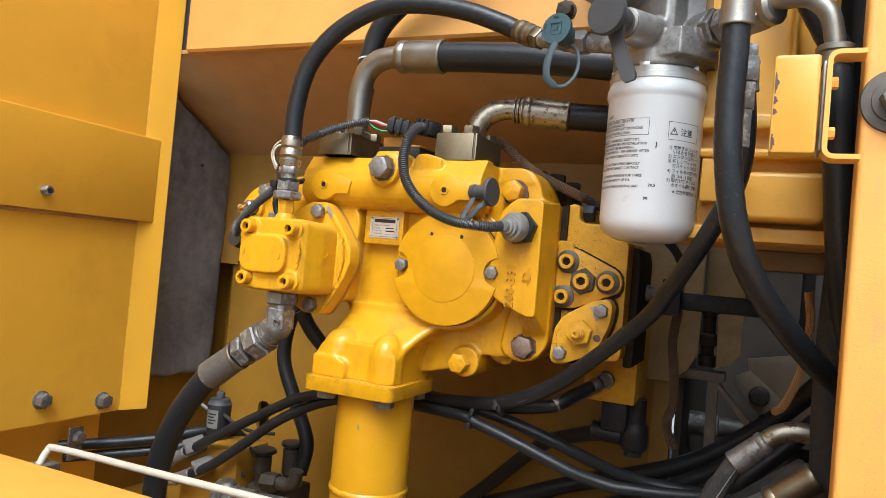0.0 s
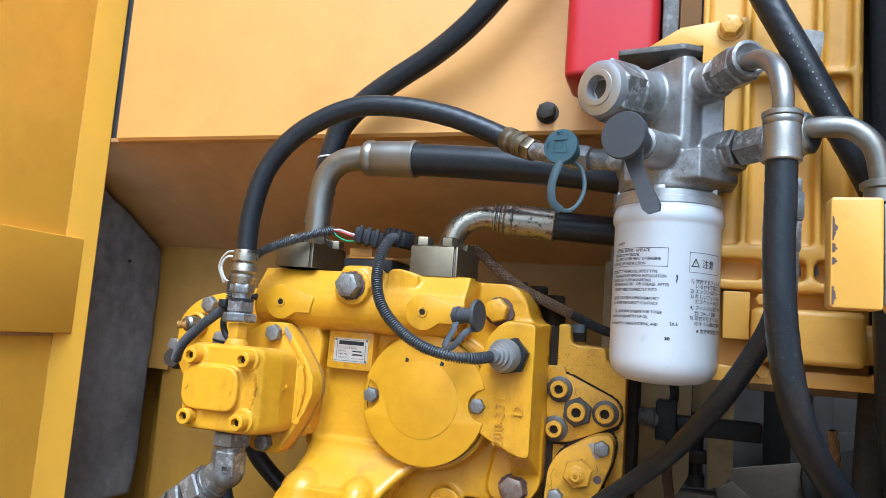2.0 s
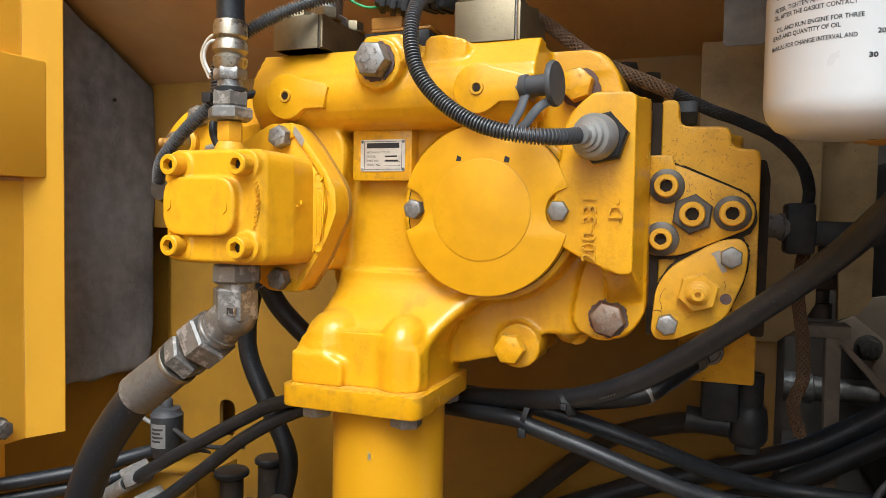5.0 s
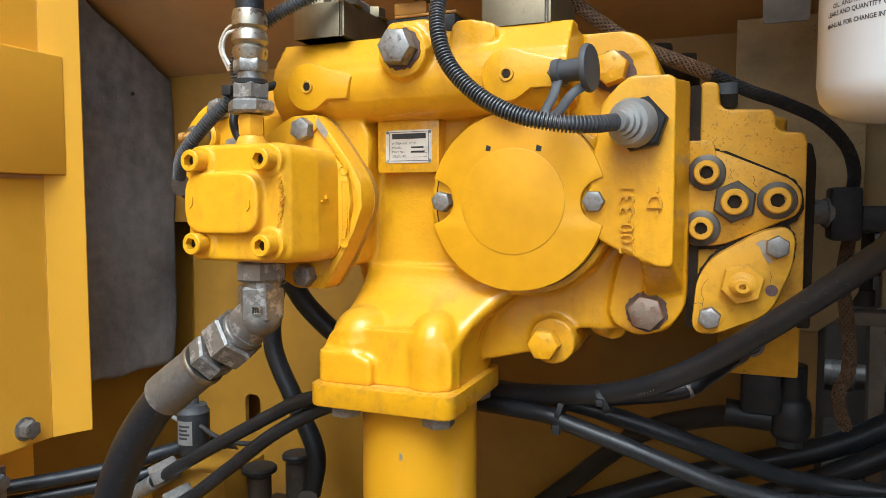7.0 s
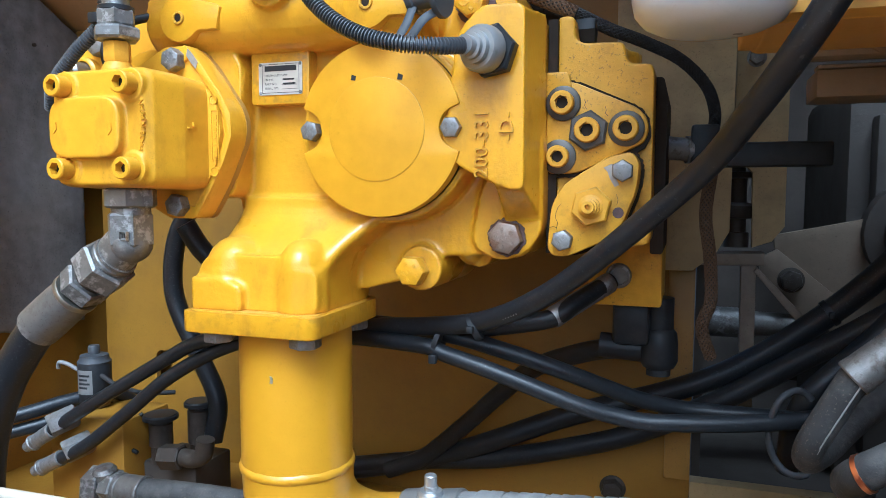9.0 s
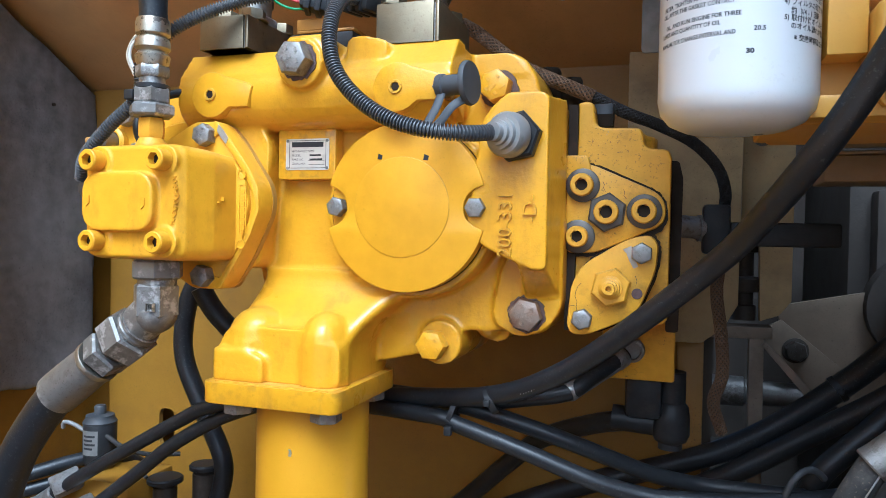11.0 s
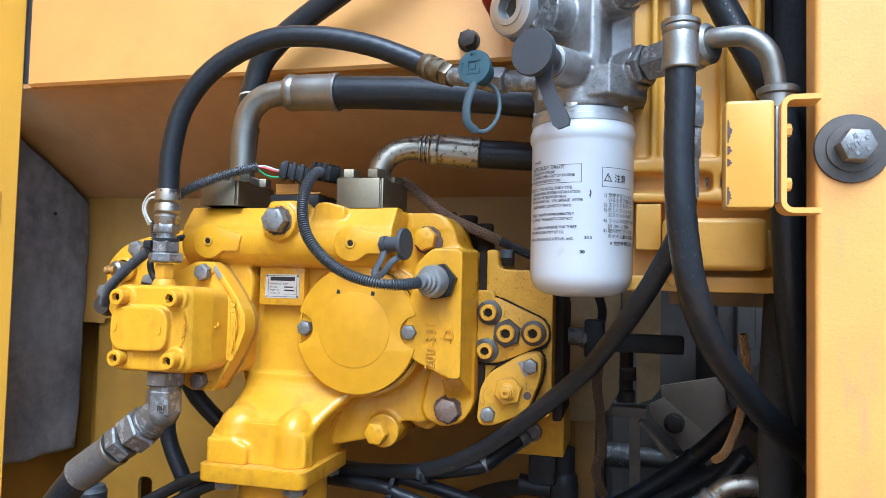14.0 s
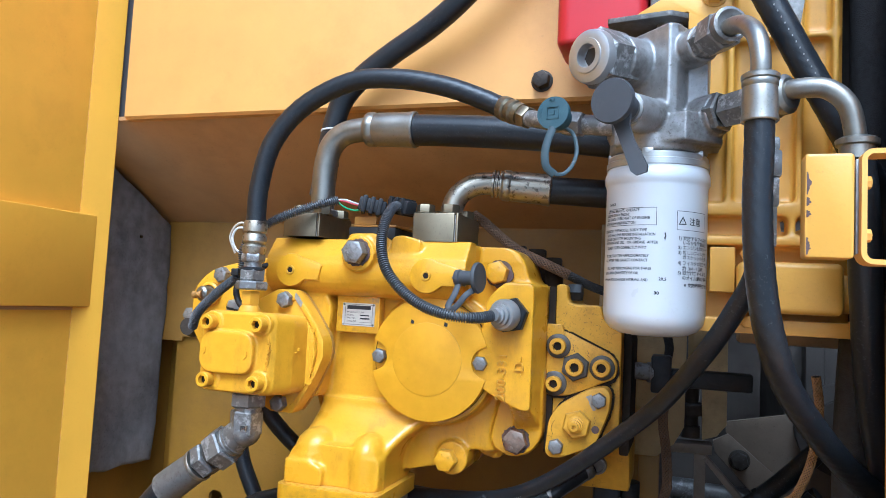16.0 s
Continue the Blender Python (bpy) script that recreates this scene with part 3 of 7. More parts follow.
# upper front panel with its folded lower lip
bm = bmesh.new()
prism(bm, [(0.086, 0.316), (0.090, 0.312), (0.108, 0.312), (0.108, 0.316), (0.092, 0.318), (0.092, 0.95), (0.086, 0.95)], -0.533, 0.262, "yz")
panel_up = solid("wall_upper", bm, PANEL, "smooth yellow painted sheet-metal panel with a folded lower edge", "panel", origin=(-0.533, 0.09, 0.312), kind="structure")
panel_up["at"] = [-0.533, 0.09, 0.312]
hex_bolt(panel_up, (0.095, 0.086, 0.337), (0, -1, 0), 0.019, DARKSTEEL, label="dark weathered flange bolt")

# sloped soffit behind the lip, and the back plate under it
bm = bmesh.new()
prism(bm, [(0.100, 0.314), (0.335, 0.184), (0.335, 0.190), (0.100, 0.320)], -0.70, 0.30, "yz")
solid("ceiling_soffit", bm, DULLBROWN, "sloping sheet-metal underside in dull yellow paint", "soffit", origin=(-0.7, 0.1, 0.31), kind="structure")
slot = rounded([(-0.515, -0.340), (-0.488, -0.340), (-0.488, -0.284), (-0.515, -0.284)], 0.012)
bm = bmesh.new()
out = [(-0.606, -0.46), (0.237, -0.46), (0.237, 0.186), (-0.606, 0.186)]
for y in (0.335, 0.343):
    ring = [bm.verts.new((x, y, z)) for x, z in out]
    hole = [bm.verts.new((x, y, z)) for x, z in slot]
    es = [bm.edges.new((r[i], r[(i + 1) % len(r)])) for r in (ring, hole) for i in range(len(r))]
    bmesh.ops.triangle_fill(bm, edges=es, use_beauty=True)
half = len(bm.verts) // 2
front, back = list(bm.verts)[:half], list(bm.verts)[half:]
for r0, n in ((0, 4), (4, len(slot))):
    for i in range(n):
        j = (i + 1) % n
        bm.faces.new((front[r0 + i], front[r0 + j], back[r0 + j], back[r0 + i]))
wall_back = solid("wall_back", bm, BACK, "dirt-streaked yellow back plate, its paint darkened for shade", "wall", origin=(-0.66, 0.335, -0.46), kind="structure")
wall_back["at"] = [-0.66, 0.335, -0.46]
hex_bolt(wall_back, (0.151, 0.335, -0.402), (0, -1, 0), 0.022, DARKSTEEL, label="dark greasy bolt")
bm = bmesh.new()
prism(bm, [(-0.637, -0.030), (-0.592, -0.030), (-0.590, -0.022), (-0.20, -0.022), (-0.20, 0.186), (-0.637, 0.186)], 0.328, 0.333, bevel=0.0008)
solid("trim_mount", bm, OCHRE, "yellow upper back plate with a stepped foot, darkened for shade", "plate", origin=(-0.637, 0.328, -0.03), kind="structure")

# left side: panel with a raised rail, the corner post, the foam-lined wall behind it
slab("wall_left", (-0.581, -1.3, -0.272), (-0.575, 0.060, 0.95), DOOR, "yellow painted side panel with a bolted lower edge")
bm = bmesh.new()
prism(bm, rounded([(-1.3, 0.031), (0.082, 0.031), (0.082, 0.166), (-1.3, 0.166)], 0.002, 2), -0.563, -0.575, "yz", 0.002)
solid("trim_rail", bm, DOOR, "raised yellow stiffening rail along the side panel", "rail", origin=(-0.575, -1.3, 0.03), kind="structure")
bm = bmesh.new()
prism(bm, [(-0.575, 0.0605), (-0.5740, 0.0600), (-0.5560, 0.0985), (-0.5570, 0.1005), (-0.5600, 0.1010), (-0.5790, 0.0620)], -0.272, 0.95, "xy")
solid("trim_post", bm, DOOR, "folded yellow corner post of the compartment", "post", origin=(-0.581, 0.09, -0.272), kind="structure")
slab("wall_lower_left", (-0.668, -1.3, -0.60), (-0.660, 0.10, -0.23), DOOR, "yellow painted lower side plate")
slab("wall_side", (-0.668, 0.10, -0.46), (-0.660, 0.40, 0.32), BACK, "yellow side wall behind the post, its paint darkened for shade")
bm = bmesh.new()
prism(bm, [(0.106, -0.240), (0.323, -0.244), (0.329, -0.18), (0.329, 0.180), (0.106, 0.298)], -0.630, -0.655, "yz", 0.005)
bmesh.ops.triangulate(bm, faces=bm.faces)
for k in range(4):
    bmesh.ops.subdivide_edges(bm, edges=[e for e in bm.edges if e.calc_length() > 0.016], cuts=1)
    bmesh.ops.triangulate(bm, faces=bm.faces)
for v in bm.verts:
    fray = 1.0 if v.co.z > -0.22 and v.co.y < 0.30 else 2.2
    v.co += Vector((noise.noise(v.co * 9) * 0.006, noise.noise(v.co * 33 + Vector((5, 0, 0))) * 0.003 * fray, noise.noise(v.co * 23 + Vector((0, 7, 0))) * 0.0035 * fray))
foam = solid("foam_lining", bm, FOAM, "dark grey sound-proofing foam sheet, frayed along its lower edge", "insulation", origin=(-0.655, 0.105, -0.24), angle=60)
foam["at"] = [-0.655, 0.105, -0.24]
bm = bmesh.new()
lathe(bm, (-0.632, 0.245, 0.150), (1, 0, 0), [(0.0085, 0), (0.0085, 0.002), (0.0065, 0.0042), (0.0025, 0.005), (0.0025, 0.008), (0, 0.0085)], 16)
part("retaining_pin", bm, DARKSTEEL, foam, "small dark retaining pin")
slab("wall_corner", (-0.660, 0.39, -0.46), (-0.50, 0.40, 0.19), BACK, "yellow plate behind the corner gap, its paint darkened for shade")

# dark sheet added where the gap shows only shade
slab("wall_gap", (-0.66, 0.108, 0.32), (-0.50, 0.112, 0.95), DARKBAY, "added dark sheet for the shade in the gap beside the upper panel")

# floor, roofs, and the bay to the right with its shade in dark paint
slab("floor", (-0.66, -0.46, -0.452), (1.3, 0.345, -0.44), BACK, "yellow floor plate of the compartment, its paint darkened for shade")
slab("floor_bay", (-0.66, 0.345, -0.452), (1.3, 1.4, -0.44), DARKBAY, "floor of the engine bay, its shade put into dark paint")
# both roofs are unseen and added to shut out the sky
slab("ceiling_hood", (-0.70, -0.02, 0.95), (0.27, 0.40, 0.96), PANEL, "unseen yellow sheet-metal roof, added to close off the sky")
slab("ceiling_bay", (0.27, 0.30, 0.95), (1.32, 1.1, 0.96), DARKBAY, "unseen dark roof, added to keep sky light off the engine bay")
slab("wall_bay_back", (0.18, 1.1, -0.45), (1.32, 1.12, 1.35), DARKBAY, "closing rear wall of the engine bay, coloured dark for shade")
slab("wall_bay_right", (1.30, -0.172, -0.45), (1.32, 1.1, 1.35), DARKBAY, "closing side wall of the engine bay, coloured dark for shade")
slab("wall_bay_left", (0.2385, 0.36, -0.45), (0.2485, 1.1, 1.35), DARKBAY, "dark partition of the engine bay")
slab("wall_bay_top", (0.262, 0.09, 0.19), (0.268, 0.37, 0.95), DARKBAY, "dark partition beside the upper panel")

# strip drawn for the rail's shadow line and the dirt in it
slab("trim_joint", (-0.575, -1.3, 0.026), (-0.571, 0.058, 0.0305), DULLBROWN, "strip under the rail, coloured for its shadow and dirt")

slab("trim_ledge", (0.2375, 0.325, -0.44), (1.2, 0.345, -0.379), TAN, "dull yellow cross member along the floor")

# right-hand post with its big washer bolt, and the panel beyond
bm = bmesh.new()
prism(bm, rounded([(0.4015, -0.190), (0.75, -0.190), (0.75, -0.180), (0.4065, -0.180), (0.4065, -0.164), (0.4015, -0.164)], [0.004, 0.002, 0, 0, 0, 0], 3), -0.8, 0.95, "xy")
post = solid("trim_post_right", bm, SCUFF, "yellow painted door post, scuffed and scratched", "post", origin=(0.397, -0.190, -0.8), kind="structure")
post["at"] = [0.397, -0.190, -0.8]
bm = bmesh.new()
lathe(bm, (0.4232, -0.190, 0.1495), (0, -1, 0), [(0.0230, 0), (0.0236, 0.001), (0.0230, 0.0028), (0.0165, 0.0034), (0.0163, 0.0052), (0.0135, 0.0056)], 36)
part("washer", bm, WASHER, post, "broad dark steel washer")
hex_bolt(post, (0.4232, -0.1956, 0.1495), (0, -1, 0), 0.0205, BOLTM, washer=False, label="large grey hexagon bolt")
slab("wall_right", (0.75, -0.190, -0.8), (1.35, -0.173, 0.95), PANEL, "yellow painted outer panel beside the door post")

# the sill in front, with a cream stay rod lying behind it
bm = bmesh.new()
prism(bm, rounded([(-0.46, -0.285), (-0.335, -0.285), (-0.335, -0.205), (-0.46, -0.205)], 0.006, 3), -0.66, 0.75, "yz")
solid("trim_sill", bm, CHIPPED, "yellow painted sill of the door opening, rusty along its front", "sill", origin=(-0.66, -0.4, -0.285), kind="structure")
slab("wall_skirt", (-0.66, -0.46, -0.80), (0.75, -0.45, -0.285), PANEL, "yellow painted skirt below the sill")
stay = thing("stay_rod", (-0.4495, -0.15, -0.2673), "cream painted steel door stay rod with bent ends above the sill", "rod")
path = resample(spline([(-0.4535, -0.166, -0.2873), (-0.4555, -0.153, -0.2713), (-0.4395, -0.15, -0.2673), (-0.2733, -0.15, -0.2651), (-0.1011, -0.15, -0.2629), (-0.0901, -0.1505, -0.2659), (-0.0856, -0.151, -0.2769), (-0.0851, -0.152, -0.34), (-0.0851, -0.152, -0.441)], 10), 0.004)
part("rod_body", sweep(bmesh.new(), path, 0.0044, 16), CREAM, stay)
bm = bmesh.new()
box(bm, (-0.4695, -0.25, -0.3013), (-0.4395, -0.145, -0.2853), 0.002)
part("clip", bm, OLDSTEEL, stay, "rusty steel clip")


# ---- the hydraulic pump ----
pump = thing("hydraulic_pump", (-0.02, 0.06, -0.16), "yellow painted cast-iron hydraulic piston pump with a round bolted cover", "pump")
bm = bmesh.new()
# main barrel, end plate and the boss behind the round cover
prism(bm, circle(-0.003, 0.0, 0.074, 48), 0.014, 0.13)
prism(bm, rounded([(-0.158, -0.075), (-0.115, -0.112), (0.10, -0.098), (0.118, -0.085), (0.118, 0.089), (0.098, 0.091), (0.094, 0.112), (0.080, 0.130), (-0.17, 0.132), (-0.17, -0.02)], 0.012), 0.045, 0.18)
prism(bm, rounded([(-0.145, -0.06), (-0.06, -0.075), (0.0, -0.07), (0.0, 0.085), (-0.13, 0.085)], 0.02), 0.023, 0.08)
# the upper rail with its two bosses and the ridge along the top
rod(bm, (-0.208, 0.0105, 0.0945), (0.034, 0.0105, 0.0935), 0.0285)
prism(bm, [(0.020, 0.070), (0.020, 0.132), (0.002, 0.132), (-0.0145, 0.110), (-0.0165, 0.100), (0.0, 0.080)], -0.208, 0.040, "yz")
prism(bm, rounded([(-0.205, 0.078), (0.036, 0.078), (0.040, 0.131), (-0.210, 0.133)], 0.004), 0.012, 0.14)
prism(bm, rounded([(0.0, 0.112), (0.088, 0.112), (0.074, 0.130), (0.0, 0.131)], 0.003), 0.044, 0.14)
rod(bm, (-0.0845, -0.026, 0.114), (-0.0845, 0.06, 0.114), 0.0205)
prism(bm, rounded([(-0.101, 0.112), (-0.062, 0.112), (-0.056, 0.128), (-0.065, 0.138), (-0.10, 0.137)], 0.007), -0.022, 0.06)
prism(bm, rounded([(-0.050, 0.11), (-0.015, 0.12), (-0.015, 0.132), (-0.04, 0.138), (-0.052, 0.134)], 0.006), -0.010, 0.06)
prism(bm, rounded([(0.035, 0.075), (0.098, 0.075), (0.096, 0.105), (0.074, 0.130), (0.035, 0.130)], 0.006), 0.046, 0.10)
# end block with the cast number
prism(bm, rounded([(0.048, -0.020), (0.070, -0.034), (0.104, -0.048), (0.1125, -0.046), (0.1125, 0.088), (0.080, 0.090), (0.06, 0.070), (0.055, 0.03)], 0.007), 0.002, 0.10)
prism(bm, rounded([(0.060, -0.092), (0.085, -0.106), (0.108, -0.096), (0.1195, -0.080), (0.1195, 0.0), (0.07, -0.04)], 0.012), 0.040, 0.12)
# slanting flank of the end block
flank = bmesh.new()
for q in ((0.09, 0.004, -0.044), (0.1115, 0.004, -0.044), (0.1115, 0.004, 0.086), (0.09, 0.004, 0.086), (0.09, 0.05, -0.080), (0.1195, 0.05, -0.075), (0.1195, 0.05, 0.090), (0.09, 0.05, 0.090)):
    flank.verts.new(q)
bmesh.ops.convex_hull(flank, input=flank.verts[:])
tmp = bpy.data.meshes.new("flank")
flank.to_mesh(tmp)
bm.from_mesh(tmp)
bpy.data.meshes.remove(tmp)
# lower right edge with the bolt bosses
rod(bm, (0.094, 0.044, -0.082), (0.094, 0.14, -0.082), 0.020)
rod(bm, (0.018, 0.036, -0.112), (0.018, 0.14, -0.112), 0.019)
ball(bm, (0.055, 0.075, -0.098), 0.014, 0.03, 0.014)
rod(bm, (0.062, 0.06, -0.10), (0.062, 0.12, -0.10), 0.012)
# suction foot with two humps, sweeping up into the barrel
prism(bm, rounded([(-0.155, -0.145), (-0.043, -0.145), (-0.043, -0.112), (-0.055, -0.100), (-0.145, -0.100), (-0.155, -0.115)], 0.008), -0.028, 0.070)
ball(bm, (-0.129, -0.006, -0.1100), 0.0262, 0.0265, 0.0250)
rod(bm, (-0.130, -0.008, -0.145), (-0.130, -0.008, -0.112), 0.0255)
ball(bm, (-0.063, -0.010, -0.1100), 0.0205, 0.0255, 0.0245)
rod(bm, (-0.063, -0.014, -0.145), (-0.063, -0.014, -0.110), 0.0212)
prism(bm, rounded([(-0.1555, -0.145), (-0.108, -0.145), (-0.108, -0.124), (-0.122, -0.1190), (-0.1555, -0.117)], 0.004), -0.0358, 0.0)
prism(bm, rounded([(-0.045, -0.135), (-0.01, -0.126), (0.03, -0.118), (0.03, -0.07), (-0.04, -0.07)], 0.012), 0.045, 0.12)
rings = []
for k in range(13):
    z = -0.145 + 0.0076 * k
    u = max(0.0, min(1.0, (z + 0.122) / 0.066))
    e = u * u * (3 - 2 * u)
    x0, x1, y0, y1 = -0.152 + 0.006 * e, -0.043 + 0.066 * u * u, -0.025 + 0.043 * e, 0.070 + 0.03 * e
    rings.append([bm.verts.new((x, y, z)) for x, y in rounded([(x0, y0), (x1, y0), (x1, y1), (x0, y1)], 0.010 + 0.010 * e, 4)])
for a, b in zip(rings, rings[1:]):
    for k in range(len(a)):
        bm.faces.new((a[k], a[(k + 1) % len(a)], b[(k + 1) % len(b)], b[k]))
bm.faces.new(rings[0][::-1])
bm.faces.new(rings[-1])
# seat of the gear pump on the left
prism(bm, rounded([(-0.245, -0.05), (-0.135, -0.055), (-0.125, 0.06), (-0.16, 0.085), (-0.245, 0.07)], 0.015), 0.0, 0.12)
housing = part("housing", bm, PUMP, pump)
cast(housing, 0.002, 4)

cover = bmesh.new()
prof = []
for p in circle(-0.003, 0.0, 0.0685, 144):
    side = 1 if p[0] > 0 else -1
    if abs(p[1]) < 0.0165 and abs(p[0] + 0.003) > 0.05:
        # a flat-bottomed bay round each of the two bolts
        ang = math.acos(max(-1, min(1, p[1] / 0.0165)))
        p = (-0.003 + side * (0.0665 - 0.0165 * math.sin(ang)), p[1])
    prof.append(p)
prism(cover, prof, 0.0, 0.012, bevel=0.0012)
cover = part("cover", cover, COVER, pump, "round yellow cover plate with a raised disc")
bm = bmesh.new()
lathe(bm, (-0.003, 0.0145, 0), (0, -1, 0), [(0.0655, 0), (0.0655, 0.0093), (0.05, 0.0095)], 64)
part("bay", bm, COVER, cover)
bm = bmesh.new()
lathe(bm, (-0.005, 0.0005, 0), (0, -1, 0), [(0.0404, 0), (0.0402, 0.0012), (0.0396, 0.0014), (0, 0.0014)], 80)
part("raised_disc", bm, COVER, cover)
# darker ring drawn for the shading along the disc's step
bm = bmesh.new()
lathe(bm, (-0.005, 0.0002, 0), (0, -1, 0), [(0.0401, 0), (0.0408, 0.0003), (0.0401, 0.0005)], 80)
part("scribed_ring", bm, WORN, cover, "thin darker ring for the shading at the raised disc's step")
for x, z, s in ((-0.024, 0.041, 0.0022), (0.0155, 0.040, 0.0024)):
    bm = bmesh.new()
    prism(bm, [(x - s, z - s), (x + s * 0.7, z - s * 1.2), (x + s, z + s * 0.3), (x - s * 0.6, z + s)], -0.0004, 0.001)
    part("paint_chip", bm, INK, cover, "small dark paint chip")
for x in (-0.0625, 0.0565):
    hex_bolt(cover, (x, 0.0052, 0.0), (0, -1, 0), 0.0145, BOLTM, washer=False, label="grey hexagon bolt marked on its head")
raised("cast_number", [("200-331", 0.0155, 0, 0), ("-D-", 0.0155, 0.027, -0.019)], lambda x, y, h: (0.0855 - y, 0.0015 - h, -0.038 + x), 0.0022, PUMP, pump, "raised cast number")

# black ring stands in for the shadow gap under the cover's rim
part("cover_joint", lathe(bmesh.new(), (-0.003, 0.0150, 0), (0, -1, 0), [(0.0690, 0), (0.0690, 0.0035), (0.0600, 0.0036)], 72), GASKET, pump, "black ring for the shadow gap round the cover")
bm = bmesh.new()
prism(bm, rounded([(-0.1565, -0.0385), (-0.0425, -0.0385), (-0.0425, 0.074), (-0.1565, 0.074)], 0.010), -0.1452, -0.1440, "xy")
part("foot_joint", bm, WORN, pump, "brown dirt along the joint of the foot")

# name plate on its pad
bm = bmesh.new()
prism(bm, rounded([(-0.1235, 0.0235), (-0.0685, 0.0235), (-0.0685, 0.0670), (-0.1235, 0.0670)], 0.003), 0.0090, 0.03, bevel=0.0015)
part("plate_pad", bm, PUMP, pump)
bm = bmesh.new()
prism(bm, rounded([(-0.1155, 0.0315), (-0.0745, 0.0315), (-0.0745, 0.0580), (-0.1155, 0.0580)], 0.0015, 2), 0.0082, 0.010)
plate = part("name_plate", bm, TIN_PLATE, pump, "small aluminium name plate, riveted and stained")
def on_plate(x, y):
    return (-0.1125 + x, 0.0079, 0.0340 + y)
bm = bmesh.new()
bar(bm, on_plate, 0.003, 0.0168, 0.033, 0.0212)
for k, t in enumerate(("HYDRAULIC PUMP", "MODEL", "PART NO.", "SERIAL NO.")):
    write(bm, t, 0.0026, lambda x, y, q=k: on_plate(0.003 + x, 0.0125 - 0.0035 * q + y))
for k, w in ((1, 0.011), (2, 0.012)):
    bar(bm, on_plate, 0.020, 0.0127 - 0.0035 * k, 0.020 + w, 0.0141 - 0.0035 * k)
for y in (0.0050, 0.0016, -0.0012):
    bar(bm, on_plate, 0.019, y + 0.0003, 0.034, y + 0.0006)
for a, b, c, d in ((0.0005, -0.0010, 0.0355, -0.0006), (0.0005, 0.0222, 0.0355, 0.0226), (0.0005, -0.001, 0.0009, 0.0226), (0.0351, -0.001, 0.0355, 0.0226)):
    bar(bm, on_plate, a, b, c, d)
flat_part("print", bm, INK, plate, "black print")
for x in (-0.1138, -0.0762):
    for z in (0.0332, 0.0563):
        bm = bmesh.new()
        lathe(bm, (x, 0.0084, z), (0, -1, 0), [(0.0015, 0), (0.0013, 0.0006), (0, 0.0009)], 10)
        part("rivet", bm, OLDSTEEL, plate)

# bolts of the housing
def grease_ring(x, y, z, r, seed):
    """A ragged dark ring round a bolt, painted for its shade as well as rust."""
    rng = random.Random(seed)
    bm = bmesh.new()
    prism(bm, [(x + r * rng.uniform(0.93, 1.07) * math.cos(2 * math.pi * k / 40), z + r * rng.uniform(0.93, 1.07) * math.sin(2 * math.pi * k / 40)) for k in range(40)], y, y + 0.004)
    part("grease_ring", bm, RUST, pump, "dark ring for the shade and rust round a bolt")


grease_ring(-0.0845, -0.0272, 0.115, 0.0155, 3)
grease_ring(0.091, 0.0388, -0.0845, 0.0155, 4)
grease_ring(0.0635, 0.0400, 0.0995, 0.0158, 6)
hex_bolt(pump, (-0.0845, -0.0265, 0.115), (0, -1, 0), 0.0245, BOLTM, washer=False, label="big grey hexagon bolt marked on its head")
hex_bolt(pump, (0.0625, 0.041, 0.1005), (0, -1, 0), 0.0235, PUMP, washer=False, label="yellow painted hexagon bolt")
hex_bolt(pump, (0.091, 0.044, -0.0845), (0, -1, 0), 0.0245, RUSTBOLT, washer=False, label="rust-flecked hexagon bolt")
hex_bolt(pump, (0.0135, 0.036, -0.1135), (0, -1, 0), 0.0225, PUMP, washer=False, label="yellow painted hexagon bolt")
# round bosses with socket plugs, on flat tongues
for x, z, w in ((-0.172, 0.093, 0.030), (-0.0035, 0.092, 0.034)):
    bm = bmesh.new()
    o = circle(x, z, 0.0195, 20, 55, 305) + [(x + 0.018, z - 0.011), (x + 0.036, z - 0.011), (x + 0.040, z + 0.006), (x + 0.036, z + 0.009)]
    prism(bm, o, -0.0205, 0.0, bevel=0.002)
    boss = part("boss", bm, PUMP, pump)
    bm = bmesh.new()
    lathe(bm, (x, -0.0195, z), (0, -1, 0), [(0.0056, 0), (0.0056, 0.0020), (0.0052, 0.0026), (0.0036, 0.0026), (0.0030, 0.0004), (0, 0.0003)], 18)
    plug = part("socket_plug", bm, WORN, boss, "small socket plug worn at its rim")
    # black disc set into the plug in place of the hole's shade
    part("socket_dirt", lathe(bmesh.new(), (x, -0.0192, z), (0, -1, 0), [(0.0033, 0), (0.0033, 0.0021), (0, 0.0021)], 6), GASKET, boss, "dirt-filled socket")
# flange and bolts under the foot
bm = bmesh.new()
prism(bm, rounded([(-0.160, -0.045), (-0.037, -0.045), (-0.037, 0.078), (-0.160, 0.078)], 0.012), -0.162, -0.1445, "xy", 0.002)
part("suction_flange", bm, PUMP, pump, "square yellow flange")
for x, y in ((-0.134, -0.028), (-0.054, -0.028), (-0.134, 0.058), (-0.054, 0.058)):
    hex_bolt(pump, (x, y, -0.162), (0, 0, -1), 0.022, BOLTM, washer=False, tall=0.42, label="grey flange bolt")

# regulator block on the right end
bm = bmesh.new()
prism(bm, rounded([(0.1245, -0.100), (0.200, -0.09), (0.200, 0.051), (0.179, 0.052), (0.1775, 0.069), (0.140, 0.070), (0.1385, 0.0915), (0.1245, 0.092)], 0.006), 0.066, 0.19)
rod(bm, (0.158, 0.10, 0.064), (0.158, 0.10, -0.02), 0.030)
gk = bmesh.new()
